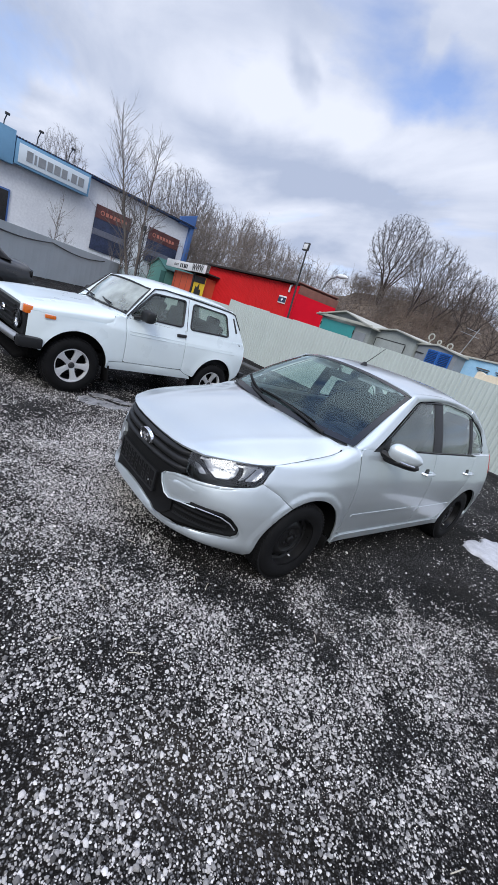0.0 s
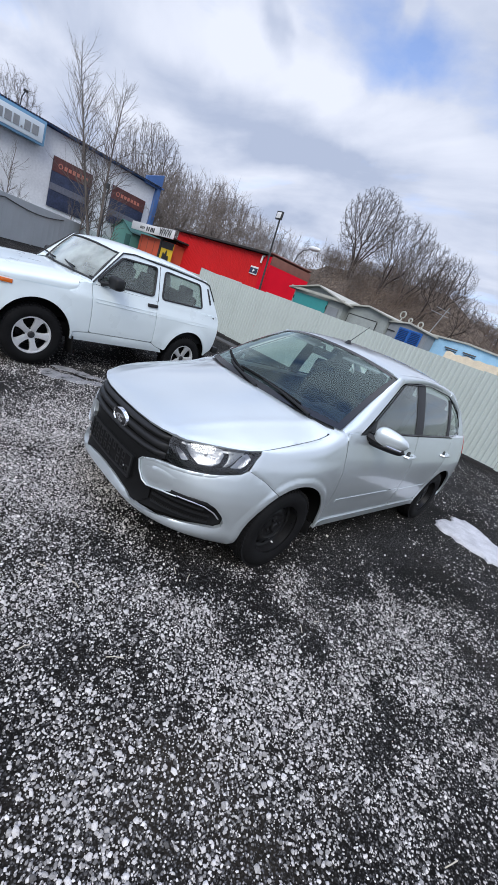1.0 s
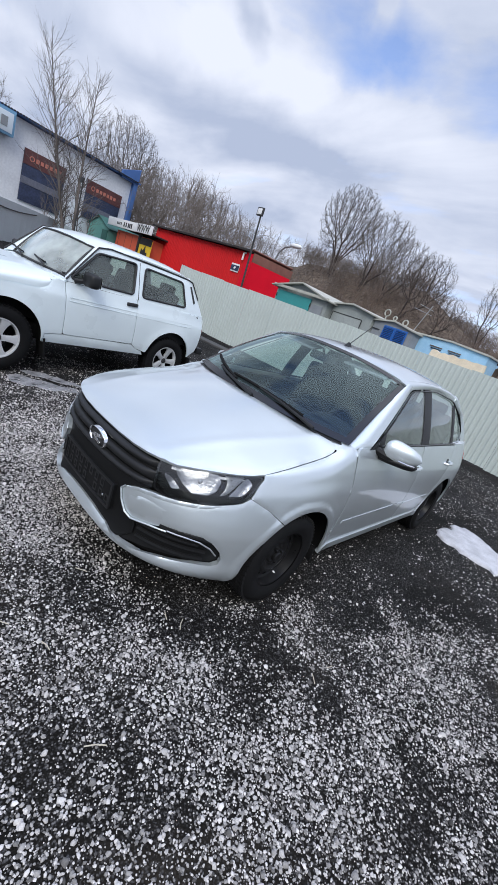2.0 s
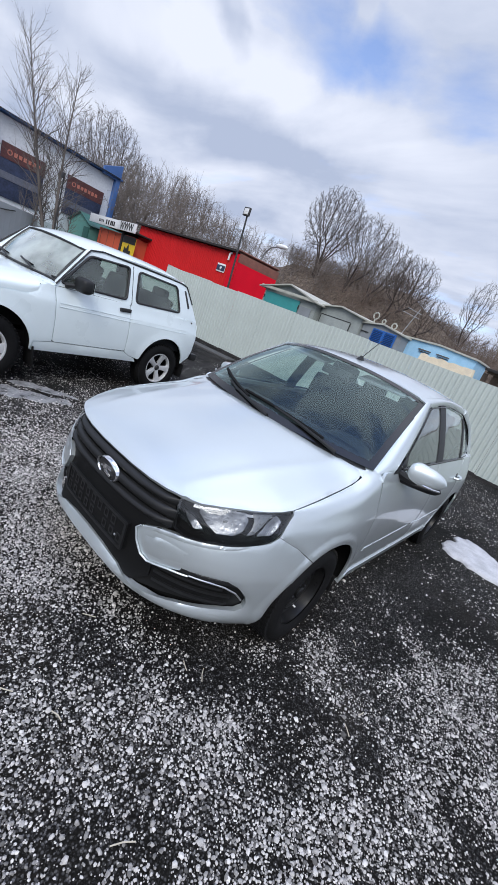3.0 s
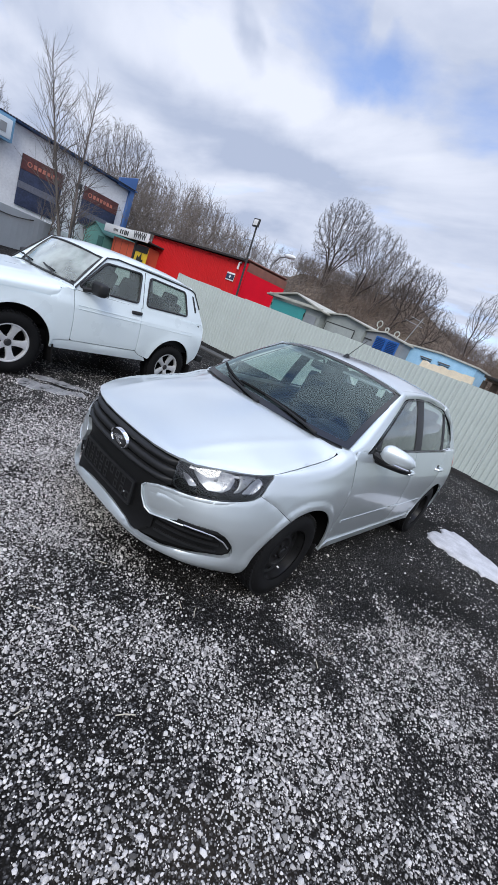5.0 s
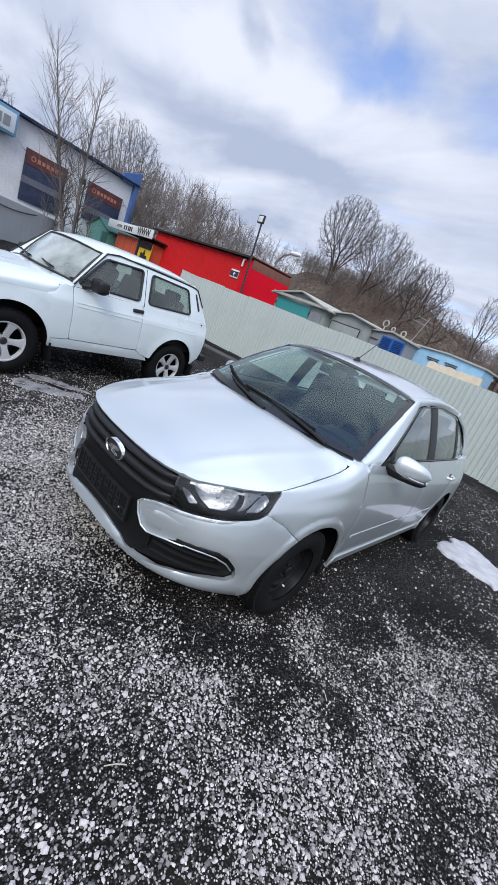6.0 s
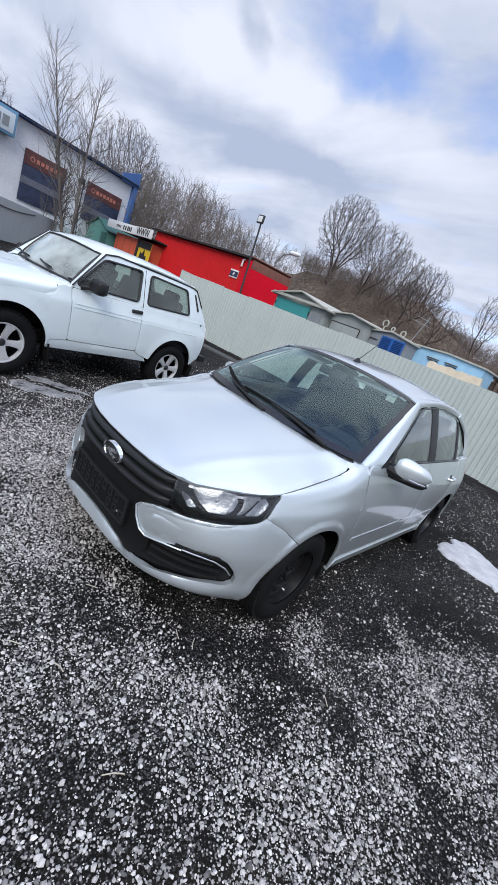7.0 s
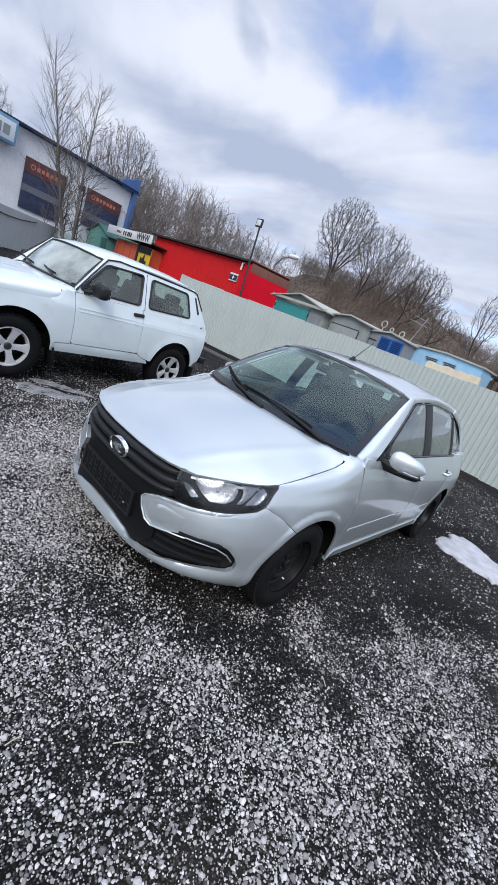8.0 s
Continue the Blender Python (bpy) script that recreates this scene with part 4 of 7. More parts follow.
def shoots_arrays(a, b, ra, rb, sides=3):
    """Each shoot as a short tapered bar."""
    d = b - a
    d = d / (np.linalg.norm(d, axis=1)[:, None] + 1e-9)
    ref = np.where(np.abs(d[:, 2:]) > 0.9, [[1.0, 0, 0]], [[0, 0, 1.0]])
    u = np.cross(d, ref)
    u = u / np.linalg.norm(u, axis=1)[:, None]
    v = np.cross(d, u)
    ang = np.arange(sides) * 2 * math.pi / sides
    ring = u[:, None] * np.cos(ang)[None, :, None] + v[:, None] * np.sin(ang)[None, :, None]
    b = b + d * rb[:, None] * 0.6
    co = np.concatenate([a[:, None] + ring * ra[:, None, None], b[:, None] + ring * rb[:, None, None]], 1)
    one = []
    for k in range(sides):
        q = (k + 1) % sides
        one += [k, q, sides + q, k, sides + q, sides + k]
    tri = (np.array(one)[None] + (np.arange(len(a)) * 2 * sides)[:, None]).reshape(-1)
    return co.reshape(-1, 3), tri.astype(np.int32)


def raw_mesh(name, co, tri, material):
    me = bpy.data.meshes.new(name)
    me.vertices.add(len(co))
    me.vertices.foreach_set("co", co.ravel())
    me.loops.add(len(tri))
    me.loops.foreach_set("vertex_index", tri)
    me.polygons.add(len(tri) // 3)
    me.polygons.foreach_set("loop_start", np.arange(0, len(tri), 3, dtype=np.int32))
    me.polygons.foreach_set("use_smooth", np.ones(len(tri) // 3, dtype=bool))
    me.update(calc_edges=True)
    me.materials.append(material)
    return me


def oval_goals(rng, n, centre, size, hollow=0.0, flat=-1.0):
    """Points spread through an oval crown, fewer towards its heart."""
    out = np.empty((0, 3))
    while len(out) < n:
        q = rng.uniform(-1, 1, (n * 3, 3))
        m = np.linalg.norm(q, axis=1)
        q = q[(m < 1) & (m > hollow * rng.random(len(q))) & (q[:, 2] > flat)]
        out = np.concatenate([out, q])
    return out[:n] * np.array(size) + np.array(centre)


def grown_tree(name, label, x, y, seed, stems, ovals, step, tip, group, material=None, up=0.16, thick=0.05, reach=10.0, kill=2.0):
    rng = np.random.default_rng(seed)
    goals = np.concatenate([oval_goals(rng, n, c, sz, 0.5) for n, c, sz in ovals])
    a, b, ra, rb = grow(rng, [[Vector(p).lerp(Vector(q), t / 5) for p, q in zip(st, st[1:]) for t in range(5)] + [st[-1]] for st in stems], goals, step, step * reach, step * kill, tip, up)
    t = thing(name, label, "tree", group, m=pose(x, y, ground_z(x, y) if y > 9 else 0))
    big = ra > thick
    part("trunk", shoots_mesh("trunk", a[big], b[big], ra[big], rb[big], M_bark, 6), None, t)
    part("crown", shoots_mesh("crown", a[~big], b[~big], ra[~big], rb[~big], material or M_bark, 3), None, t)
    return t


def fan(n, low, spread, height, seed, lean=(0, 0)):
    """Stems rising side by side from one stool and spreading."""
    rng = random.Random(seed)
    out = []
    for k in range(n):
        q = 6.283 * k / n + rng.uniform(-0.4, 0.4)
        f = spread * rng.uniform(0.5, 1.0)
        top = (lean[0] + f * math.cos(q), lean[1] + f * math.sin(q), height * rng.uniform(0.85, 1.1))
        mid = (top[0] * 0.32 + rng.uniform(-0.1, 0.1), top[1] * 0.32, top[2] * 0.5)
        out.append([(0, 0, -0.4), (low * math.cos(q), low * math.sin(q), 0.1), mid, top])
    return out


G = "bare trees on the bank"
grown_tree("tree", "large bare many-stemmed tree with a rounded crown", -21.0, 30.0, 5, fan(8, 0.22, 1.0, 2.6, 2), [(4200, (0, 0, 4.5), (2.8, 2.4, 2.6)), (900, (0, 0, 2.7), (2.5, 2.0, 1.1))], 0.085, 0.0062, G)
grown_tree("tree", "bare spreading tree on the bank", -16.4, 28.0, 6, fan(4, 0.16, 0.8, 1.7, 6, (0.5, 0)), [(2600, (0.5, 0, 3.6), (2.4, 2.0, 2.1))], 0.085, 0.0062, G, M_paletwig)
grown_tree("tree", "bare spreading tree on the bank", -13.8, 27.0, 7, fan(3, 0.14, 0.7, 1.3, 9, (0.4, 0)), [(1700, (0.6, 0, 2.8), (2.0, 1.7, 1.7))], 0.085, 0.0062, G, M_paletwig)
grown_tree("tree", "bare low spreading tree on the bank", -11.2, 25.5, 8, fan(3, 0.13, 0.8, 1.2, 12, (0.7, 0)), [(2000, (0.8, 0, 2.7), (1.85, 1.6, 1.7))], 0.08, 0.0062, G)
grown_tree("tree", "bare low spreading tree on the bank", -8.7, 25.5, 9, fan(2, 0.1, 0.5, 0.7, 15, (0.4, 0)), [(800, (0.4, 0, 1.6), (1.3, 1.0, 1.1))], 0.08, 0.0058, G)
grown_tree("tree", "bare thin upright tree on the bank", -6.3, 27.0, 10, fan(2, 0.1, 0.3, 1.6, 18), [(900, (0, 0, 3.2), (1.0, 0.9, 1.8))], 0.08, 0.0058, G)
grown_tree("tree", "bare thin upright tree on the bank", -4.6, 30.0, 11, fan(2, 0.1, 0.3, 1.2, 21), [(700, (0, 0, 2.6), (0.95, 0.9, 1.6))], 0.09, 0.0058, G)
trunk_b = trunk_mesh(0.12, 0.8, M_birch)
G = "bare birches before the building"
birch = birch_mesh(3, 9.7, 0.11, (-1.0, -2.1), 76)
birch_b = birch_mesh(8, 9.2, 0.11, (0.1, -0.2), 66)
sapling = birch_mesh(12, 5.5, 0.05, (-0.2, 0.3), 22)
tree("birch_tree", "slender pale bare birch beside the fence", -24.8, 9.5, birch, trunk_b, 0, 1.0, G)
tree("birch_tree", "slender pale bare birch beside the fence", -24.7, 9.7, birch_b, trunk_b, 0, 1.0, G)
for x, y, sc, tn in ((-25.6, 4.9, 0.78, 0), (-25.2, 9.4, 0.95, 130), (-25.6, 9.0, 0.8, 200), (-25.0, 10.0, 0.85, 60), (-25.5, 8.3, 0.62, 20), (-25.4, 5.4, 0.5, 250), (-24.9, 10.5, 0.7, 300)):
    tree("birch_tree", "thin bare sapling beside the fence", x, y, sapling, trunk_b, tn, sc, G)
grown_tree("tree", "rounded grey bare tree behind the building", -41.5, 19.8, 41, fan(4, 0.25, 1.2, 5.4, 4), [(4200, (0, 0, 9.5), (3.6, 3.4, 3.9))], 0.125, 0.0085, G, M_paletwig)
grown_tree("tree", "rounded grey bare tree behind the building", -41.0, 23.5, 42, fan(3, 0.25, 1.0, 4.4, 5), [(2400, (0, 0, 7.8), (3.0, 2.8, 3.3))], 0.13, 0.0085, G, M_paletwig)
grown_tree("tree", "grey bare tree top over the building roof", -46.0, 9.0, 43, fan(3, 0.25, 1.0, 6.0, 8), [(1400, (0, 0, 9.2), (2.4, 2.4, 2.8))], 0.14, 0.0085, G, M_paletwig)


def woods():
    """A dense far belt of thin bare saplings over brown scrub, each one mesh."""
    rng = random.Random(9)

    grower = np.random.default_rng(17)

    def sapling(stems, height, wide, n, step, tip):
        """A few slender stems side by side under one tall lacy crown."""
        lines = []
        for k in range(stems):
            x, y = rng.uniform(-wide, wide) * 0.8, rng.uniform(-wide, wide) * 0.8
            lines.append([(x + rng.uniform(-0.05, 0.05) * t, y + rng.uniform(-0.05, 0.05) * t, height * 0.72 * t / 10 - 0.2) for t in range(11)])
        goals = np.concatenate([oval_goals(grower, n, (l[-1][0], l[-1][1], height * 0.60), (wide * 0.62, wide * 0.62, height * 0.40)) for l in lines])
        return shoots_arrays(*grow(grower, lines, goals, step, step * 9, step * 1.8, tip, 0.3))

    def thicket(height, wide, n, step, tip):
        """A low tangle of arching shoots."""
        lines = []
        for k in range(7):
            x, y = rng.uniform(-wide, wide) * 0.7, rng.uniform(-wide, wide) * 0.7
            lines.append([(x, y, -0.1), (x + rng.uniform(-0.1, 0.1), y, height * 0.25)])
        goals = oval_goals(grower, n, (0, 0, height * 0.35), (wide, wide, height * 0.65), 0.0, -0.4)
        return shoots_arrays(*grow(grower, lines, goals, step, step * 10, step * 1.8, tip, 0.1))

    def spread_out(name, label, kinds, count, place, material):
        cos, tris, base = [], [], 0
        for k in range(count):
            got = place()
            if got is None:
                continue
            x, y, s, h = got
            co, tri = kinds[rng.randrange(len(kinds))]
            a = rng.uniform(0, 6.283)
            c, q = math.cos(a) * s, math.sin(a) * s
            cos.append(np.stack([co[:, 0] * c - co[:, 1] * q + x, co[:, 0] * q + co[:, 1] * c + y, co[:, 2] * h + ground_z(x, y)], 1))
            tris.append(tri + base)
            base += len(co)
        tagged(new(name, raw_mesh(name, np.concatenate(cos), np.concatenate(tris), material)), label, "woods", kind="stuff")

    # the tops of the wood make one gently rising and falling line
    crest = [(14, 7.0), (20, 7.6), (25, 8.4), (30, 9.2), (37, 9.6), (41, 9.6), (45, 9.5), (50, 10.5), (56, 11.8), (62, 11.0), (70, 9.5)]

    def sapling_place():
        az = rng.uniform(14, 68)
        d = rng.uniform(32, 52)
        x, y = 1.6 - d * math.sin(radians(az)), -1 + d * math.cos(radians(az))
        h = (d * math.tan(radians(ramp_at(crest, az))) + 1.5 - ground_z(x, y)) * (0.62 + 0.42 * rng.random() ** 0.6)
        return None if y < 16 or h < 0.7 else (x, y, 0.55 + 0.09 * h, h / 5.0)

    def scrub_place():
        az = radians(rng.uniform(3, 66))
        d = rng.uniform(21, 47)
        x, y = 1.6 - d * math.sin(az), -1 + d * math.cos(az)
        s = rng.uniform(0.6, 1.2) * (0.75 if math.degrees(az) < 24 else 1.0)
        return None if y < 17.5 else (x, y, s * 1.15, s)

    spread_out("woods", "dense grey-brown bare saplings on the bank", [sapling(3, 5.0, 0.85, 80, 0.16, 0.0070) for k in range(7)], 300, sapling_place, M_twig)
    spread_out("scrub", "tangled brown bare scrub on the bank", [thicket(1.9, 1.15, 52, 0.16, 0.0095) for k in range(6)], 520, scrub_place, M_scrub)


woods()

# ---- silver saloon: x to its left, y to its rear, z up, origin under the nose ----
C_L = 4.25
C_W = [(0.14, 0.775), (0.2, 0.800), (0.3, 0.822), (0.45, 0.838), (0.6, 0.848), (0.7, 0.847), (0.8, 0.83), (0.9, 0.808), (0.97, 0.79), (1.05, 0.765)]
C_NOSE = [(0.14, 0.10), (0.20, 0.07), (0.235, 0.030), (0.258, 0.012), (0.285, 0.009), (0.303, 0.016), (0.325, 0.025), (0.36, 0.028), (0.45, 0.02), (0.53, 0.02), (0.6, 0.03), (0.66, 0.042), (0.72, 0.058), (0.76, 0.078), (0.8, 0.1), (1.0, 0.25)]
C_TAIL = [(0.2, 0.08), (0.35, 0.0), (0.6, 0.01), (0.8, 0.05), (1.0, 0.13)]
ARCH_F, ARCH_R, ARCH_Z, ARCH = 0.862, 3.335, 0.272, 0.357
HUB_F, HUB_R = 0.835, 3.311


def c_nose(z):
    return (ramp_at(C_W, z), ramp_at([(0.5, 0.9), (0.78, 1.2)], z), ramp_at([(0.5, 2.6), (0.78, 3.0)], z),
            ramp_at([(0.5, 3.0), (0.78, 2.5)], z), ramp_at(C_NOSE, z))


def flare(r):
    """A flat raised band round the wheel opening."""
    t = max(0.0, min(1.0, (ARCH + 0.052 - r) / 0.016))
    return 0.011 * t * t * (3 - 2 * t) + 0.004 * math.exp(-(((r - ARCH - 0.06) / 0.05) ** 2))


def c_x(y, z):
    """Half width of the lower body at y, z."""
    w, d, n, m, y0 = c_nose(z)
    x = w
    if y < y0 + d:
        x = w * max(1e-4, 1 - max(0.0, (d - (y - y0)) / d) ** m) ** (1 / n)
    t = (y - (C_L - ramp_at(C_TAIL, z) - 0.8)) / 0.8
    if t > 0:
        x *= max(1e-3, 1 - min(t, 1.0) ** 3) ** (1 / 2.6)
    x += flare(math.hypot(y - ARCH_F, z - ARCH_Z)) * (z > 0.2)
    x += 0.008 * math.exp(-(((math.hypot(y - ARCH_R, z - ARCH_Z) - ARCH) / 0.045) ** 2)) * (z > 0.2)
    return x


def c_side(y, z):
    return (c_x(y, z), y, z)


def c_front(s, z):
    """Front skin: s runs from the middle (0) round the corner; 1.3 is where the flank begins."""
    w, d, n, m, y0 = c_nose(z)
    a = min(abs(s) / 1.3, 1.0) * math.pi / 2
    x, y = w * math.sin(a) ** (2 / n), y0 + d * (1 - max(0.0, math.cos(a)) ** (2 / m))
    if abs(s) > 1.3:
        y += abs(s) - 1.3
    for yc in (ARCH_F,):
        r = math.hypot(y - yc, z - ARCH_Z)
        x += flare(r) * (z > 0.2)
    return (math.copysign(x, s), y, z)


def c_s(kind, v, z):
    w, d, n, m, y0 = c_nose(z)
    if kind == "x":
        return (math.copysign(1.3 * math.asin(min(1.0, abs(v) / w) ** (n / 2)) / (math.pi / 2), v), z)
    if v >= y0 + d:
        return (1.3 + v - y0 - d, z)
    return (1.3 * math.acos(max(0.0, (d - (v - y0)) / d) ** (m / 2)) / (math.pi / 2), z)


def c_line(points, fine=5):
    """Points given as ('x' or 'y', value, z) along the front skin, filled in."""
    out = []
    for i, (k, v, z) in enumerate(points):
        out.append(c_s(k, v, z))
        if i + 1 < len(points) and points[i + 1][0] == k:
            for j in range(1, fine):
                t = j / fine
                out.append(c_s(k, v + (points[i + 1][1] - v) * t, z + (points[i + 1][2] - z) * t))
    return out


def both(points):
    """A left half outline closed with its mirror image."""
    return points + [(-s, z) for s, z in reversed(points) if abs(s) > 1e-6]


def arch_points(yc, a0, a1, n=16, r=ARCH):
    return [(yc - r * math.cos(radians(a0 + (a1 - a0) * k / n)), ARCH_Z + r * math.sin(radians(a0 + (a1 - a0) * k / n))) for k in range(n + 1)]


HOOD_EDGE_X = [(0.07, 0.40), (0.14, 0.49), (0.28, 0.60), (0.40, 0.672), (0.52, 0.712), (0.8, 0.722), (1.06, 0.722), (1.14, 0.705), (1.25, 0.70), (1.4, 0.73)]
HOOD_EDGE_Z = [(0.07, 0.748), (0.14, 0.764), (0.28, 0.782), (0.40, 0.793), (0.52, 0.808), (0.8, 0.858), (0.98, 0.892), (1.06, 0.918), (1.14, 0.953), (1.25, 0.974), (1.4, 0.975)]
HOOD_MID = [(0.05, 0.735), (0.075, 0.752), (0.12, 0.775), (0.25, 0.822), (0.5, 0.886), (0.8, 0.944), (1.0, 0.978), (1.2, 1.0)]


def hood_z(x, y):
    e = ramp_at(HOOD_EDGE_X, y)
    mid, edge = ramp_at(HOOD_MID, y), ramp_at(HOOD_EDGE_Z, y)
    t = min(1.25, abs(x) / e)
    crease = 0.0045 * math.exp(-(((abs(x) - (0.36 + 0.20 * y)) / 0.030) ** 2)) * min(1, y / 0.3)
    return mid + (edge - mid) * t**2.6 + crease


def fender_skin(y, v):
    """Flank up to the shoulder, then rolled over to the bonnet's edge."""
    ze, xe = ramp_at(HOOD_EDGE_Z, y) - 0.002, ramp_at(HOOD_EDGE_X, y) + 0.005
    zs = ze - 0.075
    if v <= zs:
        return c_side(y, v)
    t = min(1.02, (v - zs) / 0.12)
    x0 = c_x(y, zs)
    cx, cz = c_x(y, ze) - 0.004 + 0.012, ze - 0.012
    q = 1 - t
    return (q * q * x0 + 2 * q * t * cx + t * t * xe, y, q * q * zs + 2 * q * t * cz + t * t * ze)


def glass_x(y, z):
    t = max(0.0, (z - 0.955) / 0.43)
    x = 0.795 - 0.175 * t**1.25 - 0.008 * t * (1 - t)
    if y > 2.9:
        x *= 1 - 0.13 * ((y - 2.9) / 0.9) ** 2
    return x


def glass_side(y, z):
    return (glass_x(y, z), y, z)


ROOF_MID = [(1.6, 1.415), (1.74, 1.440), (1.97, 1.472), (2.4, 1.495), (2.8, 1.488), (3.15, 1.444), (3.4, 1.38)]


def roof_z(x, y):
    return ramp_at(ROOF_MID, y) - 0.073 * (abs(x) / 0.61) ** 2.6


DLO = rounded([(1.425, 0.988), (1.985, 1.352), (2.5, 1.386), (3.0, 1.350), (3.36, 1.185), (3.50, 1.03), (3.46, 0.992), (2.4, 0.982)], 0.07, 5)


def steel_wheel(parent, hub, side, name="wheel"):
    """Tyre with tread blocks and a pressed black steel rim; local z points outward."""
    m = Matrix.Translation(hub) @ Matrix.Rotation(radians(90) * side, 4, "Y")
    w = new(name)
    w.parent, w.matrix_local = parent, m
    R, B = 0.288, 0.088
    tyre = lathe([(0.178, -B + 0.01), (0.20, -B), (0.235, -B - 0.006), (0.265, -B + 0.004), (0.281, -B + 0.02), (R, -B + 0.045), (R, B - 0.045), (0.281, B - 0.02), (0.265, B - 0.004), (0.235, B + 0.006), (0.20, B), (0.178, B - 0.01)], 48)
    part("tyre", tyre, M_rubber, w)
    tread = bmesh.new()
    for k in range(60):
        a = 2 * math.pi * k / 60
        for z, dz in ((-0.058, 0.034), (-0.020, 0.030), (0.020, 0.030), (0.058, 0.034)):
            box((0.012, 0.021, dz), (0, 0, 0), 0.0, turn=Matrix.Rotation(a + (z > 0) * 0.05, 4, "Z") @ Matrix.Translation((R - 0.001 if abs(z) < 0.05 else R - 0.004, 0, z)) @ Matrix.Rotation(0.35 if z > 0 else -0.35, 4, "X"), into=tread)
    part("tread", tread, M_rubber, w, smooth=0)
    rim = lathe([(0.182, -0.07), (0.186, 0.055), (0.184, 0.072), (0.176, 0.072), (0.171, 0.05), (0.166, 0.02), (0.150, 0.012), (0.128, 0.020), (0.112, 0.034), (0.095, 0.036), (0.080, 0.026), (0.062, 0.026), (0.050, 0.034), (0.034, 0.036), (0.032, 0.050), (0.026, 0.056), (0.0, 0.056)], 48)
    part("rim", rim, M_steel, w, "black pressed steel rim")
    for k in range(12):
        a = 2 * math.pi * k / 12
        part("vent_hole", lathe([(0.0, 0.0), (0.013, 0.0), (0.013, 0.004), (0.0, 0.0045)], 10, Matrix.Translation((0.139 * math.cos(a), 0.139 * math.sin(a), 0.014)) @ Matrix.Rotation(0.35, 4, Vector((-math.sin(a), math.cos(a), 0)))), M_inner, w)
    for k in range(4):
        a = 2 * math.pi * k / 4 + 0.4
        part("wheel_bolt", lathe([(0.0, 0.022), (0.011, 0.022), (0.011, 0.036), (0.008, 0.040), (0.0, 0.040)], 6, Matrix.Translation((0.049 * math.cos(a), 0.049 * math.sin(a), 0.008))), M_steel, w)
    part("valve", tube([(0.148, 0.078, 0.02), (0.150, 0.080, 0.036)], 0.0055, 6), M_white_board, w)
    return w


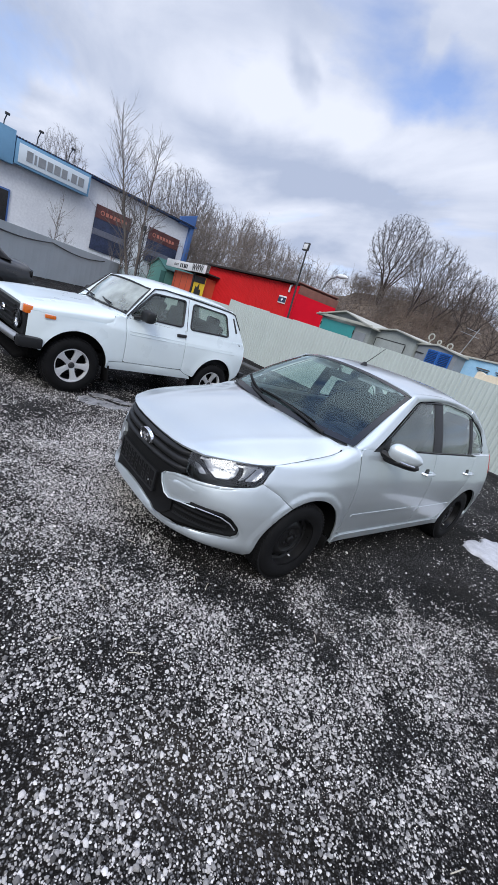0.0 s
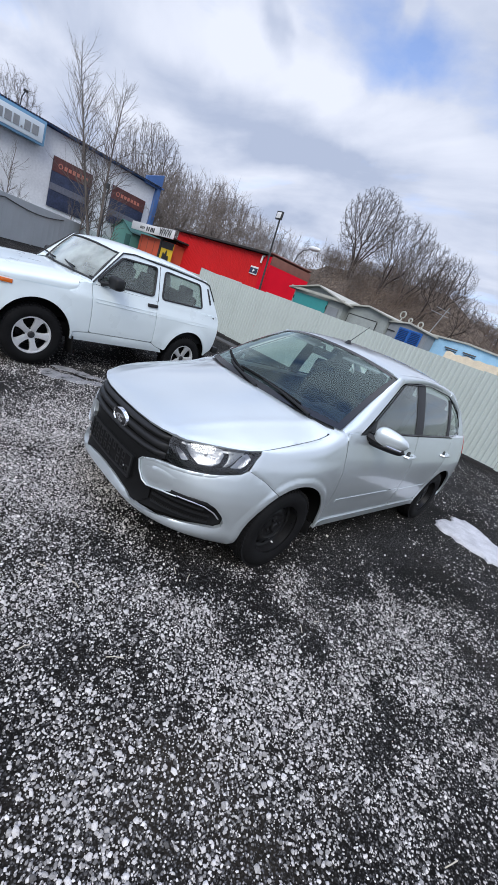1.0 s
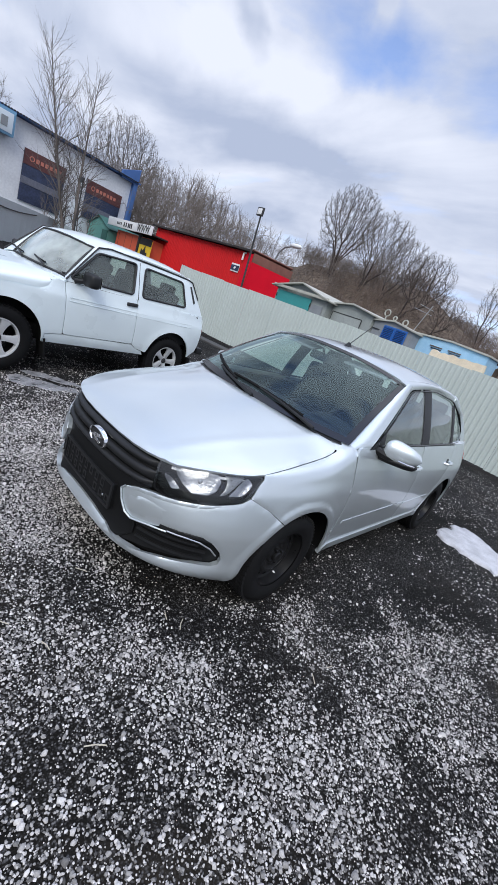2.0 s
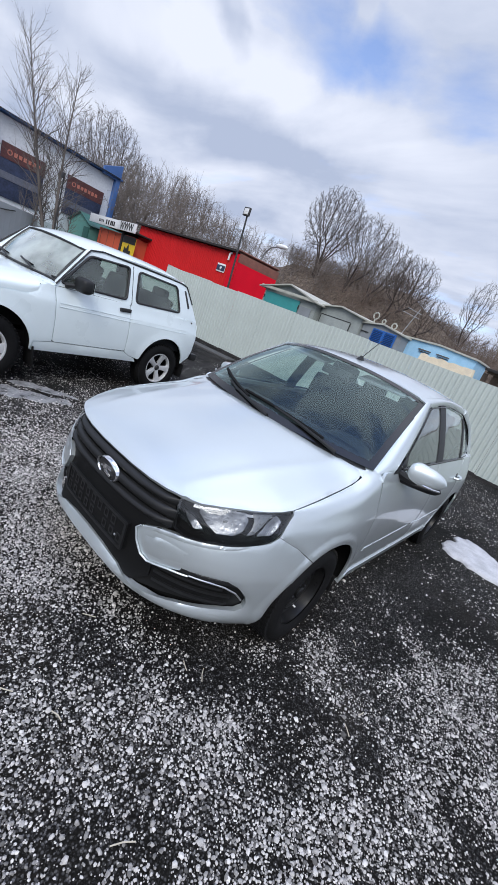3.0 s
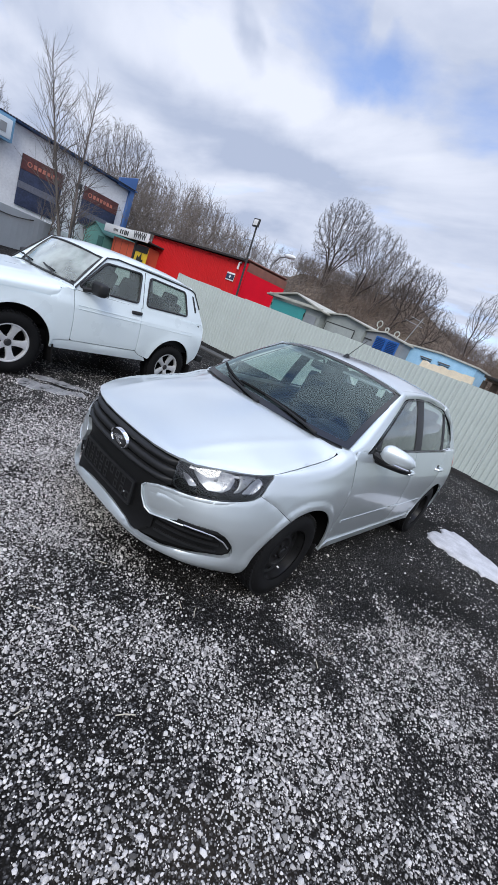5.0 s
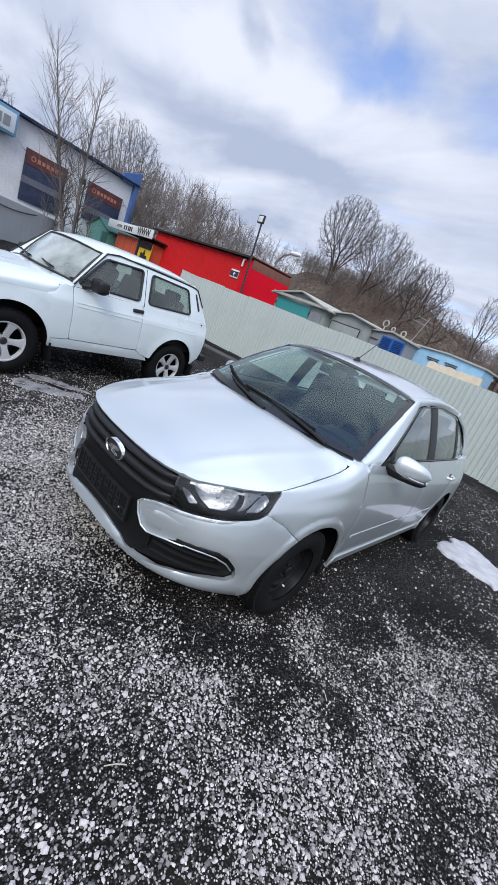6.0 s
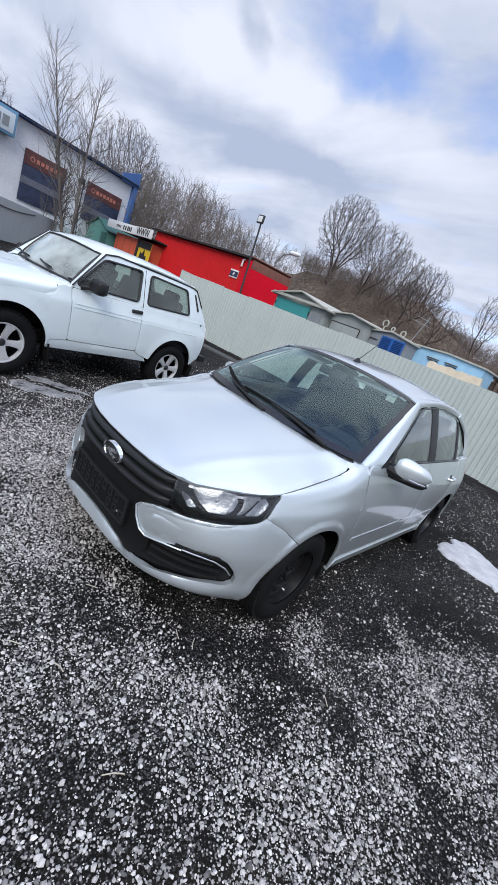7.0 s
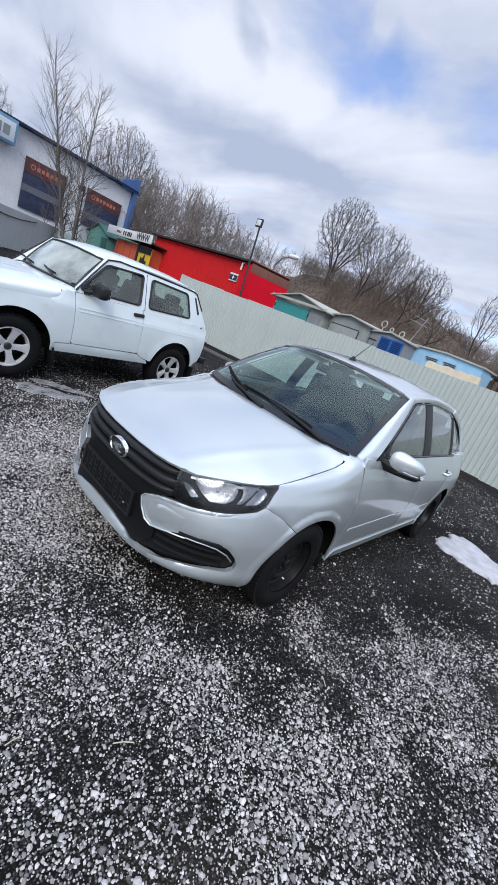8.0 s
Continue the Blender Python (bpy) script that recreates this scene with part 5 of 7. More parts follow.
def silver_car():
    car = thing("car", "silver saloon car with black steel wheels parked on gravel", "car")

    def P(name, bm, material, label="", parent=None, smooth=35):
        return part(name, bm, material, parent or car, label, smooth)

    # dark inner shell seen through the shut lines and openings
    P("inner_shell", sheet(44, 12, lambda u, v: (lambda s, z: (c_front(s, z)[0] * 0.955, c_front(s, z)[1] + 0.045, z))(-0.98 + 1.96 * u, 0.24 + 0.49 * v)), M_inner)
    for s in (1, -1):
        for yc in (ARCH_F, ARCH_R):
            lin = bmesh.new()
            prof = [(yc - (ARCH + 0.012) * math.cos(a), ARCH_Z + (ARCH + 0.012) * math.sin(a)) for a in (math.pi * k / 20 for k in range(21))]
            for (ya, za), (yb, zb) in zip(prof, prof[1:]):
                q = [lin.verts.new((s * x, y, z)) for x, y, z in ((0.45, ya, za), (c_x(ya, za) - 0.012, ya, za), (c_x(yb, zb) - 0.012, yb, zb), (0.45, yb, zb))]
                lin.faces.new(q)
            ring = [lin.verts.new((s * 0.45, y, z)) for y, z in prof]
            lin.faces.new(ring)
            bmesh.ops.remove_doubles(lin, verts=lin.verts, dist=1e-4)
            P("arch_liner", lin, M_inner)
    under = box((1.3, 3.6, 0.10), (0, 2.1, 0.27), 0.02)
    P("underbody", under, M_inner)

    # bumper: painted wings and lip in one, with the black middle left open
    half = c_line([("x", 0, 0.279), ("x", 0.20, 0.273), ("x", 0.34, 0.256), ("x", 0.56, 0.248), ("y", 0.30, 0.228), ("y", 0.46, 0.200)])
    half += [c_s("y", y, z) for y, z in arch_points(ARCH_F, -8, 57, 14)]
    half += c_line([("y", 0.561, 0.6435), ("y", 0.4485, 0.6958), ("y", 0.405, 0.668), ("y", 0.26, 0.630), ("y", 0.15, 0.608), ("y", 0.105, 0.600)])
    half += c_line([("x", 0.40, 0.588), ("x", 0.335, 0.562), ("x", 0.316, 0.54), ("x", 0.335, 0.49), ("x", 0.372, 0.442), ("x", 0.41, 0.428), ("x", 0.50, 0.447), ("x", 0.56, 0.468), ("x", 0.65, 0.482)])
    half += c_line([("y", 0.27, 0.480), ("y", 0.322, 0.450), ("y", 0.364, 0.408), ("y", 0.386, 0.365), ("y", 0.384, 0.335), ("y", 0.355, 0.320), ("y", 0.277, 0.320)])
    half += c_line([("x", 0.64, 0.314), ("x", 0.55, 0.303), ("x", 0.44, 0.283), ("x", 0.385, 0.277), ("x", 0.335, 0.287), ("x", 0.26, 0.314), ("x", 0.12, 0.330), ("x", 0, 0.334)])
    bump = P("bumper", patch(both(half), c_front, 0.020, 0.03), M_silver)
    # raised pad and its satin frame beside the plate
    for s in (1, -1):
        def wing(u, z, s=s):
            x, y, q = c_front(u, z)
            return (x * s, y, q)
        pad = c_line([("x", 0.36, 0.535), ("x", 0.348, 0.52), ("x", 0.376, 0.462), ("x", 0.40, 0.450), ("x", 0.50, 0.467), ("x", 0.57, 0.482), ("x", 0.65, 0.50), ("x", 0.67, 0.55), ("x", 0.62, 0.588), ("x", 0.45, 0.565)])
        def raised(u, z, s=s):
            x, y, q = wing(u, z)
            k = max(0.0, min(1.0, (0.63 - abs(x)) / 0.20))
            return (x, y - 0.0055 * k * k * (3 - 2 * k) + 0.002, q)
        P("pad", patch(rounded(pad, 0.012, 2), raised, 0.025, 0.012, 0.0, edge=0.005), M_silver, "", bump)
        strip = c_line([("x", 0.345, 0.567), ("x", 0.40, 0.589)]) + c_line([("y", 0.105, 0.601), ("y", 0.15, 0.609), ("y", 0.26, 0.631), ("y", 0.36, 0.655), ("y", 0.26, 0.616), ("y", 0.15, 0.592), ("y", 0.105, 0.583)]) + c_line([("x", 0.40, 0.571), ("x", 0.36, 0.556)])
        P("upper_trim", patch(strip, wing, 0.011, 0.012, 0.003, edge=0.002), M_silver, "", bump)
        for pts in ([("x", 0.335, 0.562), ("x", 0.316, 0.54), ("x", 0.335, 0.49), ("x", 0.372, 0.442), ("x", 0.41, 0.428), ("x", 0.50, 0.447), ("x", 0.58, 0.455)],):
            line = [wing(*p) for p in c_line(pts)]
            P("bracket_trim", tube([(x, y - 0.004, z) for x, y, z in line], 0.0045, 6), M_silver, "", bump)
        line = [wing(*p) for p in c_line([("x", 0.58, 0.457), ("x", 0.65, 0.457)]) + c_line([("y", 0.265, 0.450), ("y", 0.315, 0.425), ("y", 0.352, 0.388)])]
        P("intake_trim", tube(line, 0.004, 6), M_satin, "thin chrome strip", bump)
        # intake floor with a dark rib pattern
        fill = c_line([("x", 0.30, 0.285), ("x", 0.53, 0.315), ("x", 0.64, 0.32)]) + c_line([("y", 0.27, 0.312), ("y", 0.38, 0.318), ("y", 0.40, 0.37), ("y", 0.38, 0.42), ("y", 0.33, 0.468)]) + c_line([("x", 0.65, 0.49), ("x", 0.40, 0.435), ("x", 0.30, 0.45)])
        P("intake", patch(fill, wing, 0.03, 0.01, -0.034), M_recess_shade, "black lower intake", bump)
        for z in (0.345, 0.385, 0.42):
            rib = c_line([("x", 0.44, z + 0.006), ("x", 0.44, z - 0.006)]) + c_line([("y", 0.31 - (z > 0.4) * 0.04, z - 0.006), ("y", 0.31 - (z > 0.4) * 0.04, z + 0.006)])
            P("intake_rib", patch(rib, wing, 0.02, 0.014, -0.009), M_plastic, "", bump)
        P("tow_notch", patch(c_line([("x", 0.545, 0.462), ("x", 0.548, 0.478), ("x", 0.66, 0.482)]) + c_line([("y", 0.27, 0.478), ("y", 0.315, 0.458), ("y", 0.27, 0.464)]) , wing, 0.02, 0.016, 0.004), M_plastic, "", bump)
    P("air_dam", sheet(30, 2, lambda u, v: (lambda p: (p[0] * 0.95, p[1] + 0.07, 0.19 + 0.06 * v))(c_front(-0.85 + 1.7 * u, 0.235)), 0.01), M_plastic, "", bump)

    # grille: moulded black panel, three swept bars, plate holder, oval badge
    panel = c_line([("x", 0, 0.285), ("x", 0.26, 0.282), ("x", 0.34, 0.282), ("x", 0.42, 0.34), ("x", 0.42, 0.43), ("x", 0.375, 0.44), ("x", 0.33, 0.50), ("x", 0.312, 0.54), ("x", 0.335, 0.565), ("x", 0.43, 0.60), ("x", 0.45, 0.615), ("x", 0.405, 0.735), ("x", 0.25, 0.738), ("x", 0, 0.74)])
    grille = P("grille", patch(both(panel), c_front, 0.03, 0.015, -0.016), M_recess_shade, "matt black moulded grille panel")
    for z0, z1, h, reach in ((0.712, 0.714, 0.015, 0.424), (0.666, 0.664, 0.020, 0.438), (0.618, 0.624, 0.014, 0.440)):
        def bar(u, v, z0=z0, z1=z1, h=h, reach=reach):
            x = reach * (2 * u - 1)
            z = z0 + (z1 - z0) * abs(2 * u - 1) ** 2
            a = math.pi * (v * 1.0)
            p = c_front(*c_s("x", x, z))
            k = 1 - abs(2 * u - 1) ** 14
            return (p[0], p[1] + 0.012 - 0.028 * math.sin(a) * k, z - h * math.cos(a) * 1.15)
        P("grille_bar", sheet(40, 8, bar), M_plastic, "", grille)
    # badge: chrome ring, dark field and a plain bright mark
    bc = Vector((0.034, 0.026, 0.664))
    bm = pose(bc.x, bc.y, bc.z, 97)
    oval = Matrix.Diagonal((0.088, 0.050, 0.03, 1))
    badge = P("badge", lathe([(0.86, 0.0), (0.88, 0.16), (0.92, 0.24), (0.97, 0.18), (1.0, 0.0), (1.01, -0.45)], 40, bm @ oval), M_chrome, "chrome oval badge", grille)
    P("badge_field", lathe([(0.0, 0.06), (0.5, 0.05), (0.82, 0.0)], 32, bm @ oval), M_ink, "", badge)
    mark = [(-0.62, -0.12), (-0.2, 0.42), (0.35, 0.55), (0.5, 0.2), (0.2, 0.12), (0.05, -0.1), (0.5, -0.28), (0.38, -0.52), (-0.1, -0.40), (-0.25, -0.05)]
    P("badge_mark", prism([(x * 0.088, y * 0.050) for x, y in mark], 0.010, bm, bevel=0.003), M_chrome, "", badge)
    # plate holder, empty: raised frame and ribs
    def plate(x, z):
        return (x, 0.020 + 0.10 * x * x + (0.53 - z) * 0.03, z)
    frame_o = rounded([(-0.272, 0.386), (0.272, 0.386), (0.272, 0.528), (-0.272, 0.528)], 0.012)
    frame_i = rounded([(-0.258, 0.398), (0.258, 0.398), (0.258, 0.516), (-0.258, 0.516)], 0.008)
    holder = P("plate_holder", patch(frame_o, plate, 0.04, 0.03, -0.004), M_recess_shade, "empty black number plate holder", grille)
    P("holder_frame", patch(frame_o, plate, 0.04, 0.012, 0.006, holes=[frame_i]), M_plastic, "", holder)
    rng = random.Random(3)
    for k in range(9):
        x = -0.235 + k * 0.0588
        for z0, z1 in ((0.405, 0.448), (0.462, 0.508)):
            if rng.random() < 0.85:
                P("holder_rib", patch([(x - 0.018, z0), (x + 0.016, z0), (x + 0.016, z1), (x - 0.018, z1)], plate, 0.04, 0.006, 0.001, holes=[[(x - 0.011, z0 + 0.008), (x + 0.009, z0 + 0.008), (x + 0.009, z1 - 0.008), (x - 0.011, z1 - 0.008)]]), M_plastic, "", holder)
    for x in (-0.24, 0.24):
        P("holder_screw", lathe([(0, 0.004), (0.005, 0.003), (0.006, 0)], 8, pose(x, 0.004, 0.457, 90)), M_galv, "", holder)

    # headlights
    for s in (1, -1):
        def skin(u, z, s=s):
            x, y, q = c_front(u, z)
            return (x * s, y, q)
        outline = rounded(c_line([("x", 0.418, 0.742), ("x", 0.452, 0.622), ("x", 0.50, 0.607), ("x", 0.545, 0.608), ("x", 0.635, 0.624)], 3) + c_line([("y", 0.36, 0.652), ("y", 0.428, 0.684), ("y", 0.515, 0.797), ("y", 0.41, 0.785), ("y", 0.28, 0.777), ("y", 0.17, 0.758)], 3), 0.012, 3)
        lamp = P("headlight", patch(outline, skin, 0.03, 0.012, -0.055), M_gloss, "clear headlight in a black housing")
        rim_in = []
        cu, cz = sum(p[0] for p in outline) / len(outline), sum(p[1] for p in outline) / len(outline)
        for u, z in outline:
            d = Vector((u - cu, z - cz))
            d -= d.normalized() * 0.012
            rim_in.append((cu + d.x, cz + d.y))
        P("bezel", patch(outline, skin, 0.03, 0.055, -0.002, holes=[rim_in]), M_gloss, "", lamp)
        # a large bright main bowl, a slim side bowl, a ribbed web between them and a small inner lamp
        def bowl(points, near, deep, name, material, label):
            loop = rounded(c_line(points, 2), 0.008, 2)
            mu, mz = sum(p[0] for p in loop) / len(loop), sum(p[1] for p in loop) / len(loop)
            ru, rz = max(abs(p[0] - mu) for p in loop), max(abs(p[1] - mz) for p in loop)

            def dish(u, z, s=s):
                r2 = min(1.0, ((u - mu) / ru) ** 2 + ((z - mz) / rz) ** 2)
                return Vector(skin(u, z)) + Vector((-s * 0.42, 0.90, 0.0)) * (near + deep * (1 - r2))
            return P(name, patch(loop, dish, 0.012, 0.006, 0.0), material, label, lamp), Vector(dish(mu, mz))
        main, mid = bowl([("x", 0.494, 0.738), ("x", 0.56, 0.755), ("x", 0.617, 0.766), ("x", 0.648, 0.735), ("x", 0.655, 0.692), ("x", 0.640, 0.668), ("x", 0.592, 0.657), ("x", 0.545, 0.680), ("x", 0.506, 0.712)], 0.016, 0.014, "reflector", M_reflector, "bright main reflector")
        P("bulb", lathe([(0.0, 0.016), (0.006, 0.013), (0.008, 0.003), (0.009, -0.01)], 12, Matrix.Translation(mid) @ Vector((s * 0.3, -1, 0)).to_track_quat("Z", "Y").to_matrix().to_4x4()), M_galv, "", main)
        bowl([("y", 0.430, 0.776), ("y", 0.448, 0.750), ("y", 0.402, 0.698), ("y", 0.340, 0.684), ("y", 0.392, 0.745)], 0.014, 0.014, "reflector", M_reflector, "slim side reflector")
        bowl([("x", 0.463, 0.695), ("x", 0.482, 0.690), ("x", 0.549, 0.656), ("x", 0.521, 0.645), ("x", 0.48, 0.668)], 0.016, 0.010, "reflector", M_reflector, "small inner lamp")
        bowl([("y", 0.328, 0.766), ("y", 0.415, 0.776), ("y", 0.380, 0.742), ("y", 0.326, 0.684), ("y", 0.300, 0.674), ("y", 0.318, 0.700), ("y", 0.330, 0.735)], 0.026, 0.004, "web", M_web, "ribbed grey web")
        strip = c_line([("x", 0.47, 0.745), ("x", 0.475, 0.728), ("x", 0.60, 0.752)]) + c_line([("y", 0.40, 0.762), ("y", 0.45, 0.774), ("y", 0.40, 0.772), ("y", 0.28, 0.763)])
        P("brow", patch(strip, skin, 0.02, 0.02, -0.022), M_satin, "", lamp)
        lens = P("lens", patch(outline, skin, 0.03, 0.003, 0.001), M_lens, "clear lens", lamp)
        lens.visible_shadow = False

    # bonnet
    def bonnet(x, y):
        return (x, y, hood_z(x, y))
    front = [(x, y) for x, y in ((0.0, 0.066), (0.13, 0.067), (0.26, 0.075), (0.36, 0.092), (0.40, 0.105))]
    edge = [(ramp_at(HOOD_EDGE_X, y) + (0.0 if y > 0.5 else 0.0), y) for y in (0.16, 0.22, 0.28, 0.34, 0.40, 0.46, 0.52, 0.6, 0.7, 0.8, 0.9, 1.0, 1.05)]
    rear = [(0.717, 1.078), (0.704, 1.102), (0.68, 1.118), (0.64, 1.12), (0.55, 1.085), (0.40, 1.045), (0.2, 1.018), (0.0, 1.01)]
    half = [(0.432, 0.1165), (0.472, 0.137)]
    full = front + half + edge + rear
    P("bonnet", patch(full + [(-x, y) for x, y in reversed(full) if x > 1e-6], bonnet, 0.03, 0.018, 0.0, edge=0.005), M_silver)
    P("bonnet_liner", sheet(20, 10, lambda u, v: (lambda q, y: (q * (ramp_at(HOOD_EDGE_X, y) - 0.13), y, hood_z(q * 0.5, y) - 0.07))(2 * u - 1, 0.28 + 0.78 * v)), M_inner)

    # flanks
    for s in (1, -1):
        fend = [(0.449, 0.697), (0.562, 0.6445)] + arch_points(ARCH_F, 57.6, 172, 20)
        fend += [(1.222, 0.30), (1.235, 0.262), (1.27, 0.262), (1.272, 0.40), (1.265, 0.60), (1.245, 0.78), (1.225, 0.90), (1.22, 0.97)] + [(y, ramp_at(HOOD_EDGE_Z, y) + 0.042) for y in (1.205, 1.14, 1.08, 1.0, 0.9, 0.8, 0.7, 0.6, 0.525)] + [(0.515, 0.800)]
        P("front_wing", patch(fend, fender_skin, 0.016, 0.012, 0.0, side=s), M_silver)
        d1 = rounded([(1.279, 0.315), (1.34, 0.298), (2.345, 0.302), (2.36, 0.33), (2.36, 0.972), (1.40, 0.976), (1.255, 0.975), (1.23, 0.94), (1.252, 0.78), (1.272, 0.60)], 0.02, 3)
        front_door = P("front_door", patch(d1, c_side, 0.05, 0.02, 0.0, side=s), M_silver)
        d2 = [(2.366, 0.33), (2.38, 0.302), (2.88, 0.302), (2.93, 0.34)] + [(y, z) for y, z in arch_points(ARCH_R, 14, 38, 6, 0.40)] + [(3.13, 0.66), (3.20, 0.80), (3.235, 0.972), (2.366, 0.972)]
        rear_door = P("rear_door", patch(d2, c_side, 0.05, 0.02, 0.0, side=s), M_silver)
        q = [(2.955, 0.28)] + arch_points(ARCH_R, 3, 172, 20) + [(3.70, 0.26), (4.0, 0.28), (4.02, 0.62), (3.86, 0.78), (3.80, 0.985), (3.241, 0.985), (3.206, 0.80), (3.137, 0.66)] + list(reversed([(y, z) for y, z in arch_points(ARCH_R, 13, 38, 6, 0.392)])) + [(2.938, 0.32)]
        P("rear_wing", patch(q, c_side, 0.05, 0.02, 0.0, side=s), M_silver)
        sill = [(1.24, 0.238), (1.25, 0.296), (2.95, 0.296), (2.97, 0.238)]
        P("sill", patch(sill, c_side, 0.06, 0.03, 0.010, side=s), M_silver)
        for door, y0, y1 in ((front_door, 1.345, 2.35), (rear_door, 2.375, 2.97)):
            P("moulding", patch([(y0, 0.455), (y1, 0.468), (y1, 0.488), (y0 + 0.004, 0.476)], c_side, 0.06, 0.012, 0.008, side=s, edge=0.004), M_silver, "slim painted door moulding", door)
        for door, y0 in ((front_door, 2.16), (rear_door, 3.02)):
            x = c_x(y0, 0.81)
            grip = tube([(s * (x - 0.004), y0, 0.806), (s * (x + 0.030), y0 + 0.02, 0.808), (s * (x + 0.036), y0 + 0.09, 0.809), (s * (x + 0.030), y0 + 0.16, 0.810), (s * (x - 0.004), y0 + 0.18, 0.810)], 0.013, 8)
            h = P("handle", grip, M_silver, "", door)
            P("handle_cup", patch(rounded([(y0 + 0.03, 0.79), (y0 + 0.13, 0.79), (y0 + 0.12, 0.845), (y0 + 0.05, 0.845)], 0.02), c_side, 0.03, 0.004, 0.003, side=s), M_gloss, "", h)
        # door glass, seals and pillars
        for y0, y1, nm in ((1.40, 2.30, "door_glass"), (2.42, 3.08, "door_glass"), (3.13, 3.52, "quarter_glass")):
            clip = [(y, z) for y, z in dense(DLO, 0.03)]
            piece = [(min(max(y, y0), y1), z) for y, z in clip]
            clean = []
            for p in piece:
                if not clean or math.dist(p, clean[-1]) > 1e-4:
                    clean.append(p)
            bm = patch(clean, glass_side, 0.08, 0.004, -0.008, side=s)
            pane = P(nm, bm, M_side, "lightly tinted glass")
            pane.visible_shadow = False
        for y0, y1 in ((2.285, 2.445), (3.07, 3.14)):
            low, top = 0.972, max(z for y, z in DLO if abs(y - y0) < 0.6) - (0.0 if y0 < 3 else 0.07)
            P("pillar_trim", patch([(y0, low), (y1, low), (y1 - 0.03, top + 0.004), (y0 - 0.03, top + 0.004)], glass_side, 0.05, 0.02, -0.002, side=s), M_ink, "black pillar trim")
        seal = [glass_side(y, z) for y, z in dense(DLO, 0.03)]
        P("window_seal", tube([(s * (x + 0.002), y, z) for x, y, z in seal + seal[:1]], 0.0055, 6), M_gloss)
        P("belt_trim", patch([(1.39, 0.974), (3.48, 0.978), (3.48, 0.992), (1.42, 0.989)], glass_side, 0.06, 0.012, 0.004, side=s), M_gloss, "black waist trim")
        # A pillar, roof rail, C pillar
        def a_pillar(u, v, s=s):
            u = -0.22 + 1.22 * u
            a = Vector((0.717 - 0.090 * u, 1.235 + 0.625 * u, 0.975 + 0.412 * u))
            y, z = 1.365 + 0.605 * u, 0.975 + 0.389 * u
            b = Vector(glass_side(y, z))
            p = a.lerp(b, v) + Vector((0.6, -0.5, 0.6)) * 0.020 * math.sin(math.pi * v) + Vector((0, 0, 0.018 * math.sin(math.pi * u)))
            sink = max(0.0, -u)
            return (s * (p.x - 0.30 * sink * v), p.y, p.z)
        P("windscreen_pillar", sheet(24, 8, a_pillar, 0.01), M_silver)
        def rail(u, v, s=s):
            y = 1.89 + 1.20 * u
            zt = ramp_at([(1.86, 1.30), (1.985, 1.357), (2.5, 1.392), (3.0, 1.357), (3.1, 1.33)], y)
            a = Vector(glass_side(y, zt))
            yb = 1.82 + 1.30 * u
            b = Vector((0.585, yb, roof_z(0.585, yb) + 0.001))
            p = a.lerp(b, v) + Vector((1, 0, 0.7)) * 0.020 * math.sin(math.pi * v)
            return (s * p.x, p.y, p.z)
        P("roof_rail", sheet(30, 8, rail, 0.01), M_silver)
        def c_pillar(u, v, s=s):
            u = -0.09 + 1.09 * u
            a = Vector(glass_side(ramp_at([(0, 3.03), (0.5, 3.37), (1, 3.50)], u), ramp_at([(0, 1.345), (0.5, 1.195), (1, 0.965)], u)))
            b = Vector((0.585 + 0.09 * u, 3.12 + 0.72 * u, min(1.384 - 0.377 * u, roof_z(0.585, 3.12 + 0.72 * u) + 0.001 if u < 0.05 else 9)))
            p = a.lerp(b, v) + Vector((1, 0, 0.7)) * 0.029 * math.sin(math.pi * v) + Vector((0.002, 0, 0.002))
            return (s * p.x, p.y, p.z)
        P("rear_pillar", sheet(20, 8, c_pillar, 0.01), M_silver)
        def top_deck(u, v, s=s):
            y = 3.16 + 0.72 * u
            x = c_x(y, 0.985)
            xi = glass_x(y, 0.99) - 0.012 if y < 3.5 else 0.66 - 0.05 * (y - 3.5) / 0.38
            t = v
            return (s * (x + (xi - x) * t), y, 0.985 + (0.012 + 0.023 * max(0.0, min(1.0, (y - 3.4) / 0.2))) * math.sin(t * math.pi / 2))
        P("rear_shoulder", sheet(16, 6, top_deck, 0.01), M_silver)
        # scuttle corner between bonnet, wing and screen
        def corner(u, v, s=s):
            y = 1.115 + 0.32 * u
            x, y, z = fender_skin(y, 0.925 + (ramp_at(HOOD_EDGE_Z, y) + 0.043 - 0.925) * v)
            return (s * (x - 0.0015), y, z - 0.0015)
        P("scuttle_corner", sheet(14, 12, corner), M_silver)
        # painted corner between the bonnet's rounded edge and the screen
        def cowl(u, v, s=s):
            y = 1.095 + 0.125 * v
            x = 0.64 + (ramp_at(HOOD_EDGE_X, y) + 0.008 - 0.64) * u
            low = hood_z(min(x, ramp_at(HOOD_EDGE_X, 1.11)), 1.11) - 0.012
            return (s * x, y, low + (0.977 - low) * v)
        P("cowl_corner", sheet(8, 8, cowl), M_silver)
        lampr = P("tail_lamp", patch(rounded([(3.79, 0.80), (4.0, 0.72), (4.08, 0.75), (4.0, 0.97), (3.80, 0.985)], 0.03), c_side, 0.03, 0.02, 0.008, side=s), M_red_lens, "red tail lamp")
